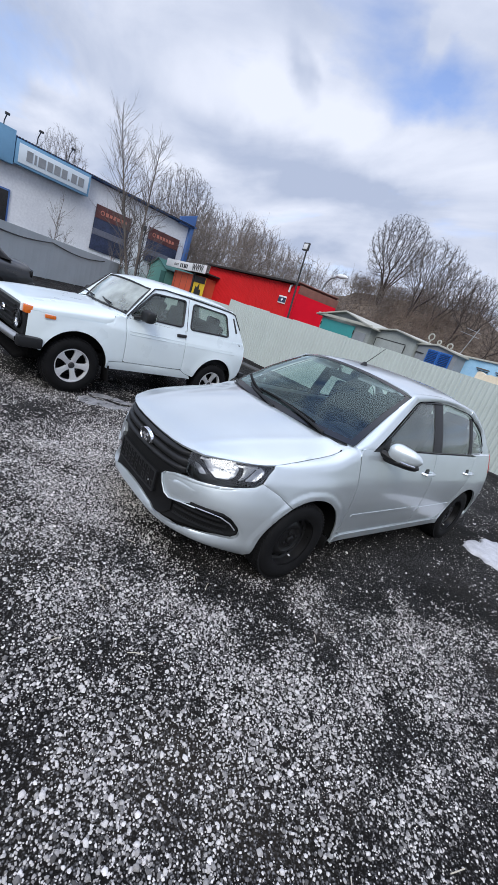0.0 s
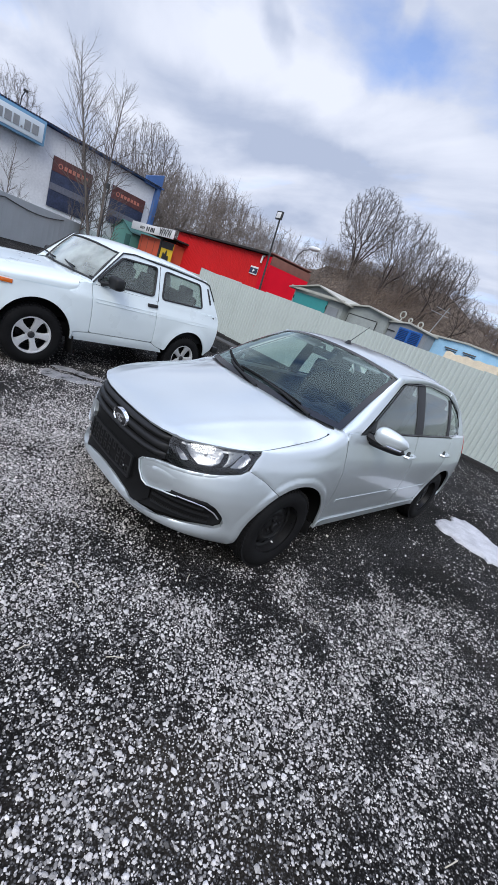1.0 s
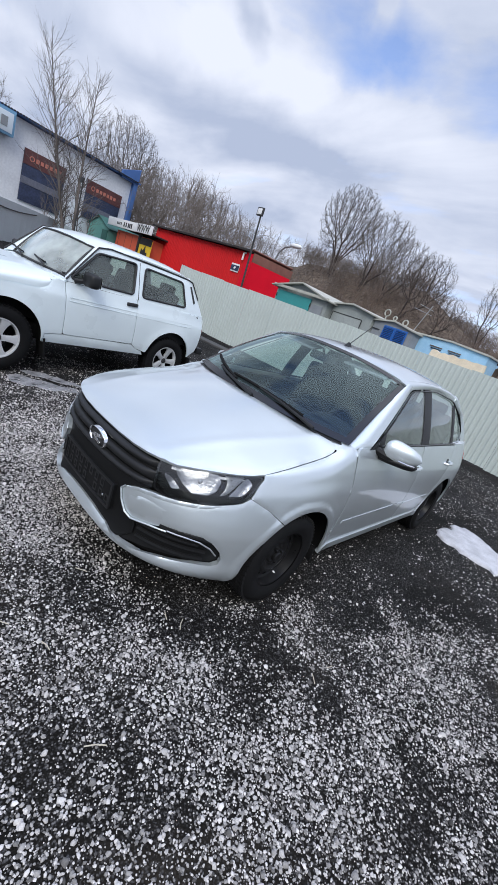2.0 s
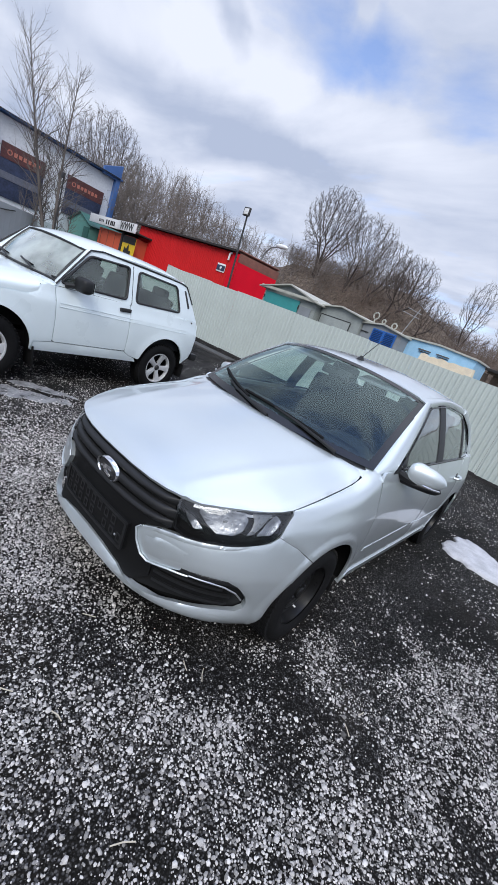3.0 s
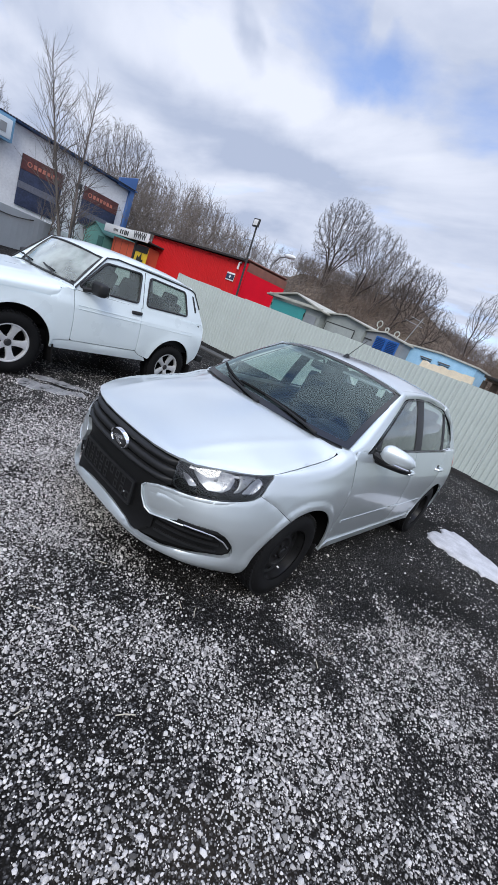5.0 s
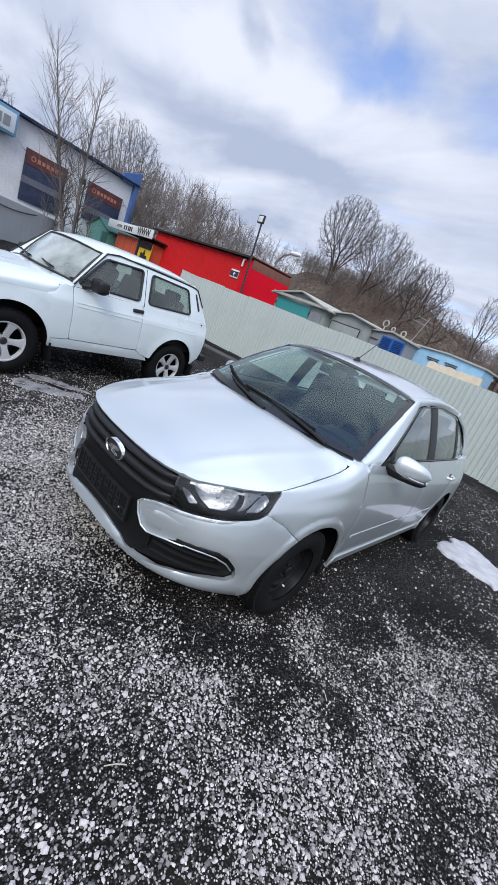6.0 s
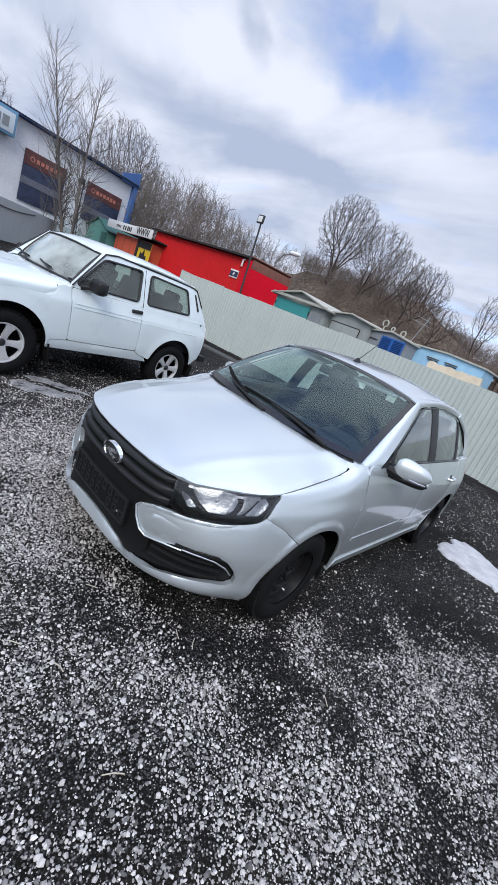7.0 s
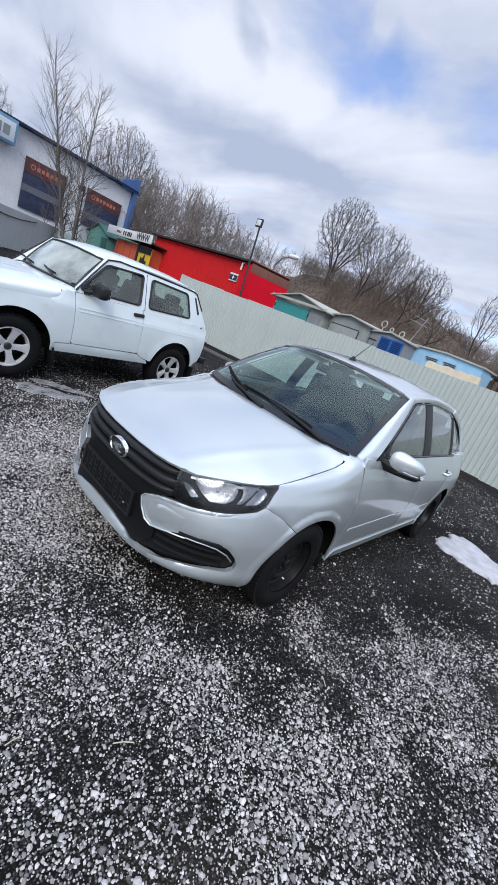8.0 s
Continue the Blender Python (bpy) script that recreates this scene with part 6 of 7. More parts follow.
        # mirror: painted shell over a black foot
        def shell(u, v, s=s):
            a = 2 * math.pi * u
            t = v * 2 - 1
            w = (1 - abs(t) ** 2.6) ** 0.5
            x = 0.915 + 0.112 * t
            w = (1 - abs(t) ** (5 if t < 0 else 2.6)) ** 0.55
            r = 0.068 * w * (1.0 - 0.30 * t)
            ca, sa = math.cos(a), math.sin(a)
            y = 1.555 + 0.02 * t + r * 0.85 * math.copysign(abs(ca) ** 0.75, ca) + 0.05 * (t + 1) * 0.5
            z = 0.988 + r * math.copysign(abs(sa) ** 0.75, sa) + 0.004 * t
            return (s * x * 1.0, y, z)
        mir = P("door_mirror", sheet(24, 14, shell, 0, True), M_silver)
        def foot(u, v, s=s):
            t = v * 2 - 1
            w = (1 - abs(t) ** 4) ** 0.5
            a = 2 * math.pi * u
            r = 0.040 * w
            return (s * (0.895 + 0.125 * t), 1.553 + 0.025 * t + r * 1.5 * math.cos(a) + 0.025 * (t + 1), 0.930 + r * 0.75 * math.sin(a) + 0.008 * t)
        P("mirror_foot", sheet(20, 12, foot, 0, True), M_plastic, "black mirror foot", mir)
        P("mirror_arm", tube([(s * 0.775, 1.46, 0.965), (s * 0.82, 1.50, 0.95), (s * 0.88, 1.545, 0.94)], 0.026, 8, taper=0.03), M_plastic, "", mir)
        P("sail_trim", patch([(1.36, 0.965), (1.54, 0.972), (1.565, 1.068)], glass_side, 0.04, 0.012, 0.006, side=s), M_plastic, "", mir)
        P("mirror_glass", patch(rounded([(0.82, 0.945), (0.99, 0.95), (0.985, 1.02), (0.82, 1.03)], 0.025), lambda x, z: (x, 1.632, z), 0.05, 0.004, 0.0, side=s), M_chrome, "", mir)
        P("indicator", tube([(s * 0.93, 1.492, 0.957), (s * 0.98, 1.515, 0.957), (s * 1.015, 1.555, 0.957)], 0.006, 6), M_satin, "", mir)
        flap = P("mud_flap", box((0.15, 0.012, 0.11), (s * 0.735, 1.222, 0.215), 0.004, turn=pose(0, 0, 0, 8)), M_rubber)
    # roof, screens
    rf = [(0.0, 1.735), (0.25, 1.755), (0.45, 1.80), (0.585, 1.855), (0.592, 2.2), (0.59, 2.7), (0.58, 3.0), (0.55, 3.10), (0.3, 3.16), (0.0, 3.18)]
    P("roof", patch(rf + [(-x, y) for x, y in reversed(rf) if x > 1e-6], lambda x, y: (x, y, roof_z(x, y)), 0.06, 0.02, 0.0, heart=(0.9, 3.4, 0.5)), M_silver)

    def screen(u, v, off=0.0):
        t = 2 * u - 1
        low = Vector((0.728 * t, 1.010 + 0.195 * abs(t) ** 2.2, 0.985 - 0.012 * t * t))
        top = Vector((0.632 * t, 1.732 + 0.120 * abs(t) ** 2.2, roof_z(0.622 * t, 1.80) - 0.006 - 0.004))
        p = low.lerp(top, v) + Vector((0, -0.35, 0.9)) * (0.022 * math.sin(math.pi * v) + off)
        return p
    wind = P("windscreen", sheet(36, 20, lambda u, v: screen(u, v)), M_wind, "clear curved windscreen")
    wind.visible_shadow = False
    def band(u0, u1, v0, v1, name, m=M_gloss):
        P(name, sheet(30, 4, lambda u, v: screen(u0 + (u1 - u0) * u, v0 + (v1 - v0) * v, 0.003)), m, "", wind)
    band(0, 1, -0.02, 0.045, "screen_border")
    band(0, 1, 0.955, 1.0, "screen_border")
    for a, b in ((0.0, 0.030), (0.970, 1.0)):
        band(a, b, 0.03, 0.97, "screen_border")
    rear = P("rear_window", sheet(20, 12, lambda u, v: (lambda t: Vector(((0.575 + 0.06 * v) * t, 3.16 + 0.68 * v - 0.04 * t * t, 1.447 - 0.392 * v - 0.055 * t * t * (1 - v) - 0.02 * t * t + 0.02 * math.sin(math.pi * v))))(2 * u - 1)), M_side, "sloping rear window")
    rear.visible_shadow = False
    # boot lid, tail panel and rear bumper
    def tail(x, z):
        w = ramp_at(C_W, z) * 0.985
        q = min(0.999, abs(x) / w)
        return (x, C_L - ramp_at(C_TAIL, z) - 0.8 * (1 - (1 - q**2.6) ** (1 / 3)), z)
    P("boot_lid", sheet(24, 12, lambda u, v: (lambda x: (x, 3.83 + 0.27 * v - 0.02 * (2 * u - 1) ** 2, 1.055 - 0.04 * v * v - 0.03 * (2 * u - 1) ** 4))((2 * u - 1) * (0.66 - 0.03 * v)), 0.015), M_silver)
    P("tail_panel", patch([(-0.66, 0.60), (0.66, 0.60), (0.62, 1.02), (-0.62, 1.02)], tail, 0.06, 0.02), M_silver)
    P("rear_bumper", patch(rounded([(-0.80, 0.24), (0.80, 0.24), (0.80, 0.60), (-0.80, 0.60)], 0.03), tail, 0.05, 0.02, 0.015), M_silver)
    # scuttle, wipers, aerial
    P("scuttle", sheet(30, 4, lambda u, v: (lambda t: Vector((0.70 * t, 1.018 + 0.165 * abs(t) ** 2.2 + 0.05 * v - 0.03, 0.968 - 0.014 * t * t + 0.012 * v)))(2 * u - 1)), M_plastic, "black scuttle cover")
    for pts, blade in (([(0.06, 0.992, 0.985), (-0.10, 1.01, 1.005), (-0.30, 1.065, 1.020), (-0.42, 1.12, 1.034)], [(-0.16, 1.035, 1.020), (-0.42, 1.12, 1.045), (-0.60, 1.245, 1.070)]),
                       ([(0.53, 1.075, 0.978), (0.42, 1.06, 1.0), (0.22, 1.055, 1.026), (0.05, 1.06, 1.036)], [(0.42, 1.085, 1.010), (0.12, 1.055, 1.045), (-0.23, 1.075, 1.036)])):
        w = P("wiper", tube([Vector(p) for p in pts], 0.013, 6, taper=0.008), M_plastic, "black windscreen wiper")
        fine = [Vector(blade[0]) * (1 - t) ** 2 + Vector(blade[1]) * 2 * t * (1 - t) + Vector(blade[2]) * t * t for t in (k / 10 for k in range(11))]
        P("blade", tube(fine, 0.0115, 6), M_rubber, "", w)
    wb = P("aerial", lathe([(0.0, 0.034), (0.010, 0.034), (0.018, 0.022), (0.028, 0.008), (0.034, 0.0)], 16, Matrix.Translation((0, 1.972, 1.470)) @ Matrix.Diagonal((0.8, 1.5, 1, 1))), M_plastic, "black roof aerial")
    P("aerial_rod", tube([(0, 1.975, 1.49), (0.0, 2.19, 1.665)], 0.0042, 6, taper=0.003), M_ink, "", wb)
    # wheels
    for y in (HUB_F, HUB_R):
        for s in (1, -1):
            steel_wheel(car, (s * 0.742, y, 0.287), s)
    # cabin
    tub = sheet(20, 10, lambda u, v: (lambda x, y: (x, y, 0.55))((2 * u - 1) * 0.76, 1.1 + 2.9 * v))
    P("floor_pan", tub, M_inner)
    for s in (1, -1):
        P("door_card", box((0.05, 2.15, 0.43), (s * 0.745, 2.45, 0.73), 0.02), M_dash)
    P("dashboard", sheet(24, 10, lambda u, v: (lambda t, a: (0.70 * t, 1.25 + 0.42 * v + 0.03 * t * t, 0.93 - 0.02 * t * t + 0.03 * math.sin(math.pi * v) - 0.25 * max(0, v - 0.75)))(2 * u - 1, v)), M_dash, "dark moulded dashboard")
    P("dash_front", box((1.4, 0.05, 0.36), (0, 1.64, 0.75), 0.02), M_dash)
    cowl = P("instrument_hood", sheet(12, 8, lambda u, v: (0.36 + 0.17 * (2 * u - 1), 1.44 + 0.16 * v, 0.945 + 0.055 * math.sqrt(max(0, 1 - (2 * u - 1) ** 2)) * (0.6 + 0.4 * v))), M_dash)
    sw = pose(0.36, 1.78, 0.90, 68)
    wheel = P("steering_wheel", tube([sw @ Vector((0.185 * math.cos(a), 0.185 * math.sin(a), 0)) for a in (2 * math.pi * k / 32 for k in range(33))], 0.015, 8), M_dash, "black three-spoke steering wheel")
    P("wheel_hub", lathe([(0.0, 0.02), (0.05, 0.018), (0.065, 0.0), (0.06, -0.03)], 20, sw), M_dash, "", wheel)
    for a in (0, 180, 270):
        P("spoke", tube([sw @ Vector((0.05 * math.cos(radians(a)), 0.05 * math.sin(radians(a)), 0)), sw @ Vector((0.18 * math.cos(radians(a)), 0.18 * math.sin(radians(a)), 0))], 0.016, 6), M_dash, "", wheel)
    for x in (0.36, -0.36):
        seat = P("front_seat", box((0.50, 0.50, 0.16), (x, 2.12, 0.60), 0.05), M_fabric, "dark cloth front seat")
        P("backrest", box((0.48, 0.13, 0.62), (x, 2.42, 0.92), 0.055, turn=pose(0, 0, 0, -14)), M_fabric, "", seat)
        P("headrest", box((0.27, 0.10, 0.19), (x, 2.52, 1.285), 0.045, turn=pose(0, 0, 0, -8)), M_fabric, "", seat)
        for dx in (-0.05, 0.05):
            P("headrest_rod", tube([(x + dx, 2.49, 1.15), (x + dx, 2.515, 1.24)], 0.006, 6), M_galv, "", seat)
    bench = P("rear_seat", box((1.3, 0.5, 0.18), (0, 3.02, 0.64), 0.05), M_fabric, "dark cloth rear bench")
    P("backrest", box((1.3, 0.14, 0.55), (0, 3.32, 0.92), 0.05, turn=pose(0, 0, 0, -18)), M_fabric, "", bench)
    for x in (0.38, -0.38):
        P("headrest", box((0.28, 0.09, 0.15), (x, 3.40, 1.205), 0.04, turn=pose(0, 0, 0, -10)), M_fabric, "", bench)
    P("parcel_shelf", box((1.25, 0.46, 0.03), (0, 3.60, 1.02), 0.01), M_fabric)
    P("roof_lining", sheet(16, 12, lambda u, v: (lambda x, y: (x, y, roof_z(x, y) - 0.035))((2 * u - 1) * 0.56, 1.80 + 1.3 * v)), M_white_board, "pale grey roof lining")
    mir = P("rear_view_mirror", box((0.23, 0.025, 0.065), (0.0, 1.70, 1.335), 0.012, turn=pose(0, 0, 0, -12, 0, 6)), M_plastic)
    P("mirror_stem", tube([(0, 1.66, 1.395), (0, 1.70, 1.345)], 0.01, 6), M_plastic, "", mir)
    for x in (0.33, -0.33):
        P("sun_visor", box((0.36, 0.15, 0.016), (x, 1.82, 1.375), 0.006, turn=pose(0, 0, 0, 12)), M_grey, "pale sun visor")
    return car


silver_car()

# ---- white three-door off-roader, parked beside the saloon ----
N_POSE = pose(-3.458, -0.405, 0, rz=6.63)
N_W = [(0.34, 0.752), (0.40, 0.782), (0.55, 0.800), (0.75, 0.803), (0.87, 0.798), (0.90, 0.794), (0.95, 0.778), (1.0, 0.766), (1.06, 0.757)]
N_AF, N_AR, N_AZ, N_R = 0.675, 2.862, 0.365, 0.402


def n_x(y, z):
    x = ramp_at(N_W, z)
    if y < 0.5:
        x -= 0.055 * ((0.5 - y) / 0.4) ** 2
    if y > 2.85:
        x -= 0.05 * ((y - 2.85) / 0.6) ** 2
    x += 0.006 * math.exp(-(((z - 0.885 - 0.018 * y) / 0.010) ** 2)) + 0.003 * math.exp(-(((z - 0.845 - 0.018 * y) / 0.012) ** 2))
    for yc in (N_AF, N_AR):
        x += 0.014 * math.exp(-(((math.hypot(y - yc, z - N_AZ) - N_R) / 0.05) ** 2))
    return x


def n_side(y, z):
    return (n_x(y, z), y, z)


def n_cab(y, z):
    x = 0.757 - 0.118 * max(0.0, (z - 1.06) / 0.45) - 0.01 * max(0.0, (z - 1.45) / 0.06) ** 2
    if y > 2.7:
        x -= 0.05 * ((y - 2.7) / 0.7) ** 2
    return (x, y, z)


def n_arch(yc, a0, a1, n=18):
    return [(yc - N_R * math.cos(radians(a0 + (a1 - a0) * k / n)), N_AZ + N_R * math.sin(radians(a0 + (a1 - a0) * k / n))) for k in range(n + 1)]


def n_roof(x, y):
    return ramp_at([(1.45, 1.475), (1.6, 1.525), (1.9, 1.575), (2.3, 1.593), (2.8, 1.585), (3.1, 1.545), (3.2, 1.52)], y) - 0.052 * (abs(x) / 0.62) ** 2.6


def alloy_wheel(parent, hub, side):
    m = Matrix.Translation(hub) @ Matrix.Rotation(radians(90) * side, 4, "Y")
    w = new("wheel")
    w.parent, w.matrix_local = parent, m
    R, B = 0.340, 0.095
    part("tyre", lathe([(0.205, -B + 0.01), (0.225, -B), (0.265, -B - 0.008), (0.305, -B + 0.004), (0.328, -B + 0.02), (R, -B + 0.04), (R, B - 0.04), (0.328, B - 0.02), (0.305, B - 0.004), (0.265, B + 0.008), (0.225, B), (0.205, B - 0.01)], 48), M_rubber, w)
    tread = bmesh.new()
    for k in range(46):
        a = 2 * math.pi * k / 46
        for z in (-0.068, -0.023, 0.023, 0.068):
            box((0.016, 0.030, 0.036), (0, 0, 0), 0.0, turn=Matrix.Rotation(a + (z > 0) * 0.06, 4, "Z") @ Matrix.Translation((R - (0.004 if abs(z) < 0.05 else 0.012), 0, z)) @ Matrix.Rotation(0.3 if z > 0 else -0.3, 4, "X"), into=tread)
    part("tread", tread, M_rubber, w, smooth=0)
    part("rim", lathe([(0.208, -0.08), (0.212, 0.07), (0.209, 0.086), (0.195, 0.086), (0.188, 0.070), (0.186, 0.04)], 48), M_alloy, w, "five-spoke bright alloy rim")
    part("barrel", lathe([(0.187, 0.04), (0.184, -0.06), (0.06, -0.07), (0.0, -0.07)], 40), M_steel, w)
    part("brake_drum", lathe([(0.0, -0.03), (0.13, -0.03), (0.14, -0.045), (0.14, -0.065)], 24), M_steel, w)
    for k in range(5):
        a = 2 * math.pi * k / 5 + 0.3
        turn = Matrix.Rotation(a, 4, "Z")
        outline = [(0.04, -0.034), (0.09, -0.029), (0.15, -0.036), (0.196, -0.058), (0.196, 0.058), (0.15, 0.036), (0.09, 0.029), (0.04, 0.034)]
        bm = prism(outline, 0.030, turn @ pose(0, 0, 0.030, 0, -6), bevel=0.009)
        part("spoke", bm, M_alloy, w)
        part("wheel_nut", lathe([(0.0, 0.058), (0.010, 0.057), (0.012, 0.04)], 6, Matrix.Rotation(a + 0.63, 4, "Z") @ Matrix.Translation((0.07, 0, 0))), M_steel, w)
    part("hub_ring", lathe([(0.035, 0.062), (0.050, 0.063), (0.062, 0.056), (0.065, 0.03)], 28), M_alloy, w)
    part("hub_cap", lathe([(0.0, 0.080), (0.028, 0.078), (0.038, 0.066), (0.040, 0.04)], 24), M_ink, w, "black hub cap")
    return w


def off_roader():
    car = thing("car", "white boxy three-door off-road car with alloy wheels", "car", m=N_POSE)

    def P(name, bm, material, label="", parent=None, smooth=35):
        return part(name, bm, material, parent or car, label, smooth)

    H = (0.6, 3.0, 0.5)
    # dark inside
    P("underbody", box((1.35, 3.1, 0.16), (0, 1.75, 0.44), 0.02), M_inner)
    P("engine_bay", box((1.36, 0.9, 0.30), (0, 0.68, 0.72), 0.02), M_inner)
    for s in (1, -1):
        for yc in (N_AF, N_AR):
            lin = bmesh.new()
            prof = [(yc - (N_R + 0.012) * math.cos(a), N_AZ + (N_R + 0.012) * math.sin(a)) for a in (math.pi * k / 18 for k in range(19))]
            for (ya, za), (yb, zb) in zip(prof, prof[1:]):
                lin.faces.new([lin.verts.new((s * x, y, z)) for x, y, z in ((0.42, ya, za), (n_x(ya, za) - 0.012, ya, za), (n_x(yb, zb) - 0.012, yb, zb), (0.42, yb, zb))])
            lin.faces.new([lin.verts.new((s * 0.42, y, z)) for y, z in prof])
            bmesh.ops.remove_doubles(lin, verts=lin.verts, dist=1e-4)
            P("arch_liner", lin, M_inner)
        wing = [(0.125, 0.56), (0.16, 0.505), (0.275, 0.468)] + n_arch(N_AF, 16, 178, 22) + [(1.083, 0.372), (1.10, 0.47), (1.287, 0.488), (1.275, 0.70), (1.236, 1.04), (1.16, 1.052), (1.122, 1.030), (1.09, 0.990), (1.070, 0.950), (1.056, 0.944), (1.03, 0.929), (1.0, 0.917), (0.966, 0.913), (0.6, 0.900), (0.30, 0.888), (0.125, 0.880)]
        P("front_wing", patch(wing, n_side, 0.045, 0.015, 0, side=s, heart=H), M_white)
        P("gutter_panel", patch([(0.13, 0.855), (0.6, 0.865), (1.055, 0.885), (1.055, 0.955), (1.0, 0.928), (0.6, 0.914), (0.13, 0.893)], n_side, 0.05, 0.006, -0.009, side=s, heart=H), M_white)
        P("scuttle_side", patch([(0.98, 0.895), (1.20, 0.93), (1.20, 1.040), (1.11, 1.035), (1.04, 0.985), (0.98, 0.93)], n_side, 0.03, 0.006, -0.005, side=s, heart=H), M_white)
        door = P("door", patch(rounded([(1.294, 0.490), (2.218, 0.512), (2.205, 0.70), (2.185, 0.90), (2.17, 1.062), (1.243, 1.046), (1.281, 0.70)], 0.03, 4), n_side, 0.05, 0.02, 0, side=s, heart=H), M_white)
        rear = [(2.224, 0.505), (2.30, 0.46), (2.45, 0.43)] + n_arch(N_AR, 12, 168, 22) + [(3.27, 0.46), (3.40, 0.55), (3.435, 0.66), (3.44, 0.85), (3.42, 0.98), (3.39, 1.066), (2.178, 1.066), (2.191, 0.90), (2.212, 0.70)]
        P("rear_wing", patch(rear, n_side, 0.05, 0.02, 0, side=s, heart=H), M_white)
        P("sill", patch([(1.10, 0.365), (2.43, 0.385), (2.40, 0.43), (2.30, 0.455), (2.22, 0.500), (1.30, 0.482), (1.105, 0.462)], n_side, 0.06, 0.02, -0.004, side=s, heart=H), M_white)
        w1 = rounded([(1.285, 1.092), (1.600, 1.425), (2.115, 1.458), (2.105, 1.108)], 0.045, 5)
        w2 = rounded([(2.245, 1.105), (2.255, 1.450), (2.905, 1.440), (3.005, 1.135)], 0.05, 5)
        frame_o = [(1.225, 1.050), (1.605, 1.478), (1.75, 1.502), (3.02, 1.492), (3.10, 1.475), (3.40, 1.070), (3.0, 1.066), (2.0, 1.060)]
        cab = P("cab_side", patch(frame_o, n_cab, 0.05, 0.02, 0, holes=[w1, w2], side=s, heart=H), M_white)
        for w, nm in ((w1, "door_glass"), (w2, "quarter_glass")):
            pane = P(nm, patch(w, n_cab, 0.12, 0.004, -0.010, side=s, heart=H), M_side, "faintly tinted glass")
            pane.visible_shadow = False
            seal = [n_cab(y, z) for y, z in dense(w, 0.04)]
            P("window_seal", tube([(s * (x + 0.001), y, z) for x, y, z in seal + seal[:1]], 0.013, 6), M_ink, "", pane)
        P("door_gap", tube([(s * (n_cab(2.185, z)[0] + 0.0), 2.185 - (z - 1.06) * 0.05, z) for z in (1.06, 1.2, 1.35, 1.48)], 0.004, 5), M_inner, "", cab)
        for z0, y0, y1 in ((0.900, 1.30, 3.18), (0.862, 1.30, 3.18)):
            P("swage_line", tube([(s * (n_x(y, z0 + 0.012 * (y - 1.3)) + 0.0005), y, z0 + 0.012 * (y - 1.3)) for y in (y0 + (y1 - y0) * k / 24 for k in range(25))], 0.003, 5), M_white)
        P("vent", patch(rounded([(3.055, 1.425), (3.085, 1.425), (3.195, 1.225), (3.165, 1.205)], 0.012), n_cab, 0.03, 0.01, 0.008, side=s, heart=H), M_ink, "slim black pillar vent", cab)
        P("gutter", tube([(s * (n_cab(y, z)[0] + 0.006), y, z) for y, z in ((1.235, 1.07), (1.42, 1.285), (1.595, 1.480), (1.75, 1.508), (2.4, 1.512), (3.02, 1.498), (3.10, 1.478), (3.25, 1.28))], 0.009, 6), M_ink, "black roof gutter seal", cab)

        def pillar(u, v, s=s):
            a = Vector((0.622 - 0.04 * u, 1.295 + 0.275 * u, 1.085 + 0.372 * u))
            b = Vector(n_cab(1.232 + 0.375 * u, 1.055 + 0.425 * u))
            p = a.lerp(b, v) + Vector((0.5, -0.6, 0.3)) * 0.016 * math.sin(math.pi * v)
            return (s * p.x, p.y, p.z)
        P("windscreen_pillar", sheet(10, 6, pillar, 0.01), M_white)
        P("handle", box((0.035, 0.155, 0.042), (s * (n_x(2.1, 0.99) + 0.008), 2.105, 0.990), 0.012, turn=pose(0, 0, 0, 4)), M_ink, "black pull handle", door)
        def mirror_shell(u, v, s=s):
            a, e = 2 * math.pi * u, math.pi * (v - 0.5)
            ce, se = max(0.0, math.cos(e)) ** 0.45, math.copysign(abs(math.sin(e)) ** 0.7, math.sin(e))
            ca, sa = math.cos(a), math.sin(a)
            return (s * (0.885 + 0.104 * ce * math.copysign(abs(ca) ** 0.5, ca)), 1.45 + 0.066 * se, 1.135 + 0.076 * ce * math.copysign(abs(sa) ** 0.5, sa))
        mir = P("door_mirror", sheet(28, 14, mirror_shell, 0, True), M_plastic, "black plastic door mirror", smooth=60)
        P("mirror_arm", tube([(s * 0.75, 1.34, 1.075), (s * 0.82, 1.41, 1.10)], 0.026, 8), M_plastic, "", mir)
        P("mirror_glass", box((0.14, 0.004, 0.105), (s * 0.885, 1.518, 1.135), 0.0, turn=pose(0, 0, 0, 0, 0, 8 * s)), M_chrome, "", mir)
        P("side_lamp", box((0.018, 0.115, 0.040), (s * (n_x(0.33, 0.857) + 0.004), 0.335, 0.857), 0.006), M_amber, "amber side lamp")
        P("mud_flap", box((0.18, 0.02, 0.22), (s * 0.70, 1.13, 0.30), 0.006, turn=pose(0, 0, 0, 8)), M_rubber)
        P("mud_flap", box((0.18, 0.02, 0.20), (s * 0.70, 3.32, 0.34), 0.006), M_rubber)
        # front corner: turn lamp, headlight
        turn_lamp = P("turn_lamp", box((0.13, 0.085, 0.088), (s * 0.690, 0.128, 0.880), 0.014), M_amber, "amber and clear front lamp")
        P("clear_lens", box((0.06, 0.02, 0.082), (s * 0.645, 0.084, 0.880), 0.006), M_white_board, "", turn_lamp)
        lm = pose(s * 0.575, 0.085, 0.735, 90)
        lamp = P("headlight", lathe([(0.102, -0.02), (0.104, 0.012), (0.094, 0.016), (0.088, 0.0)], 28, lm), M_gloss, "round clear headlight")
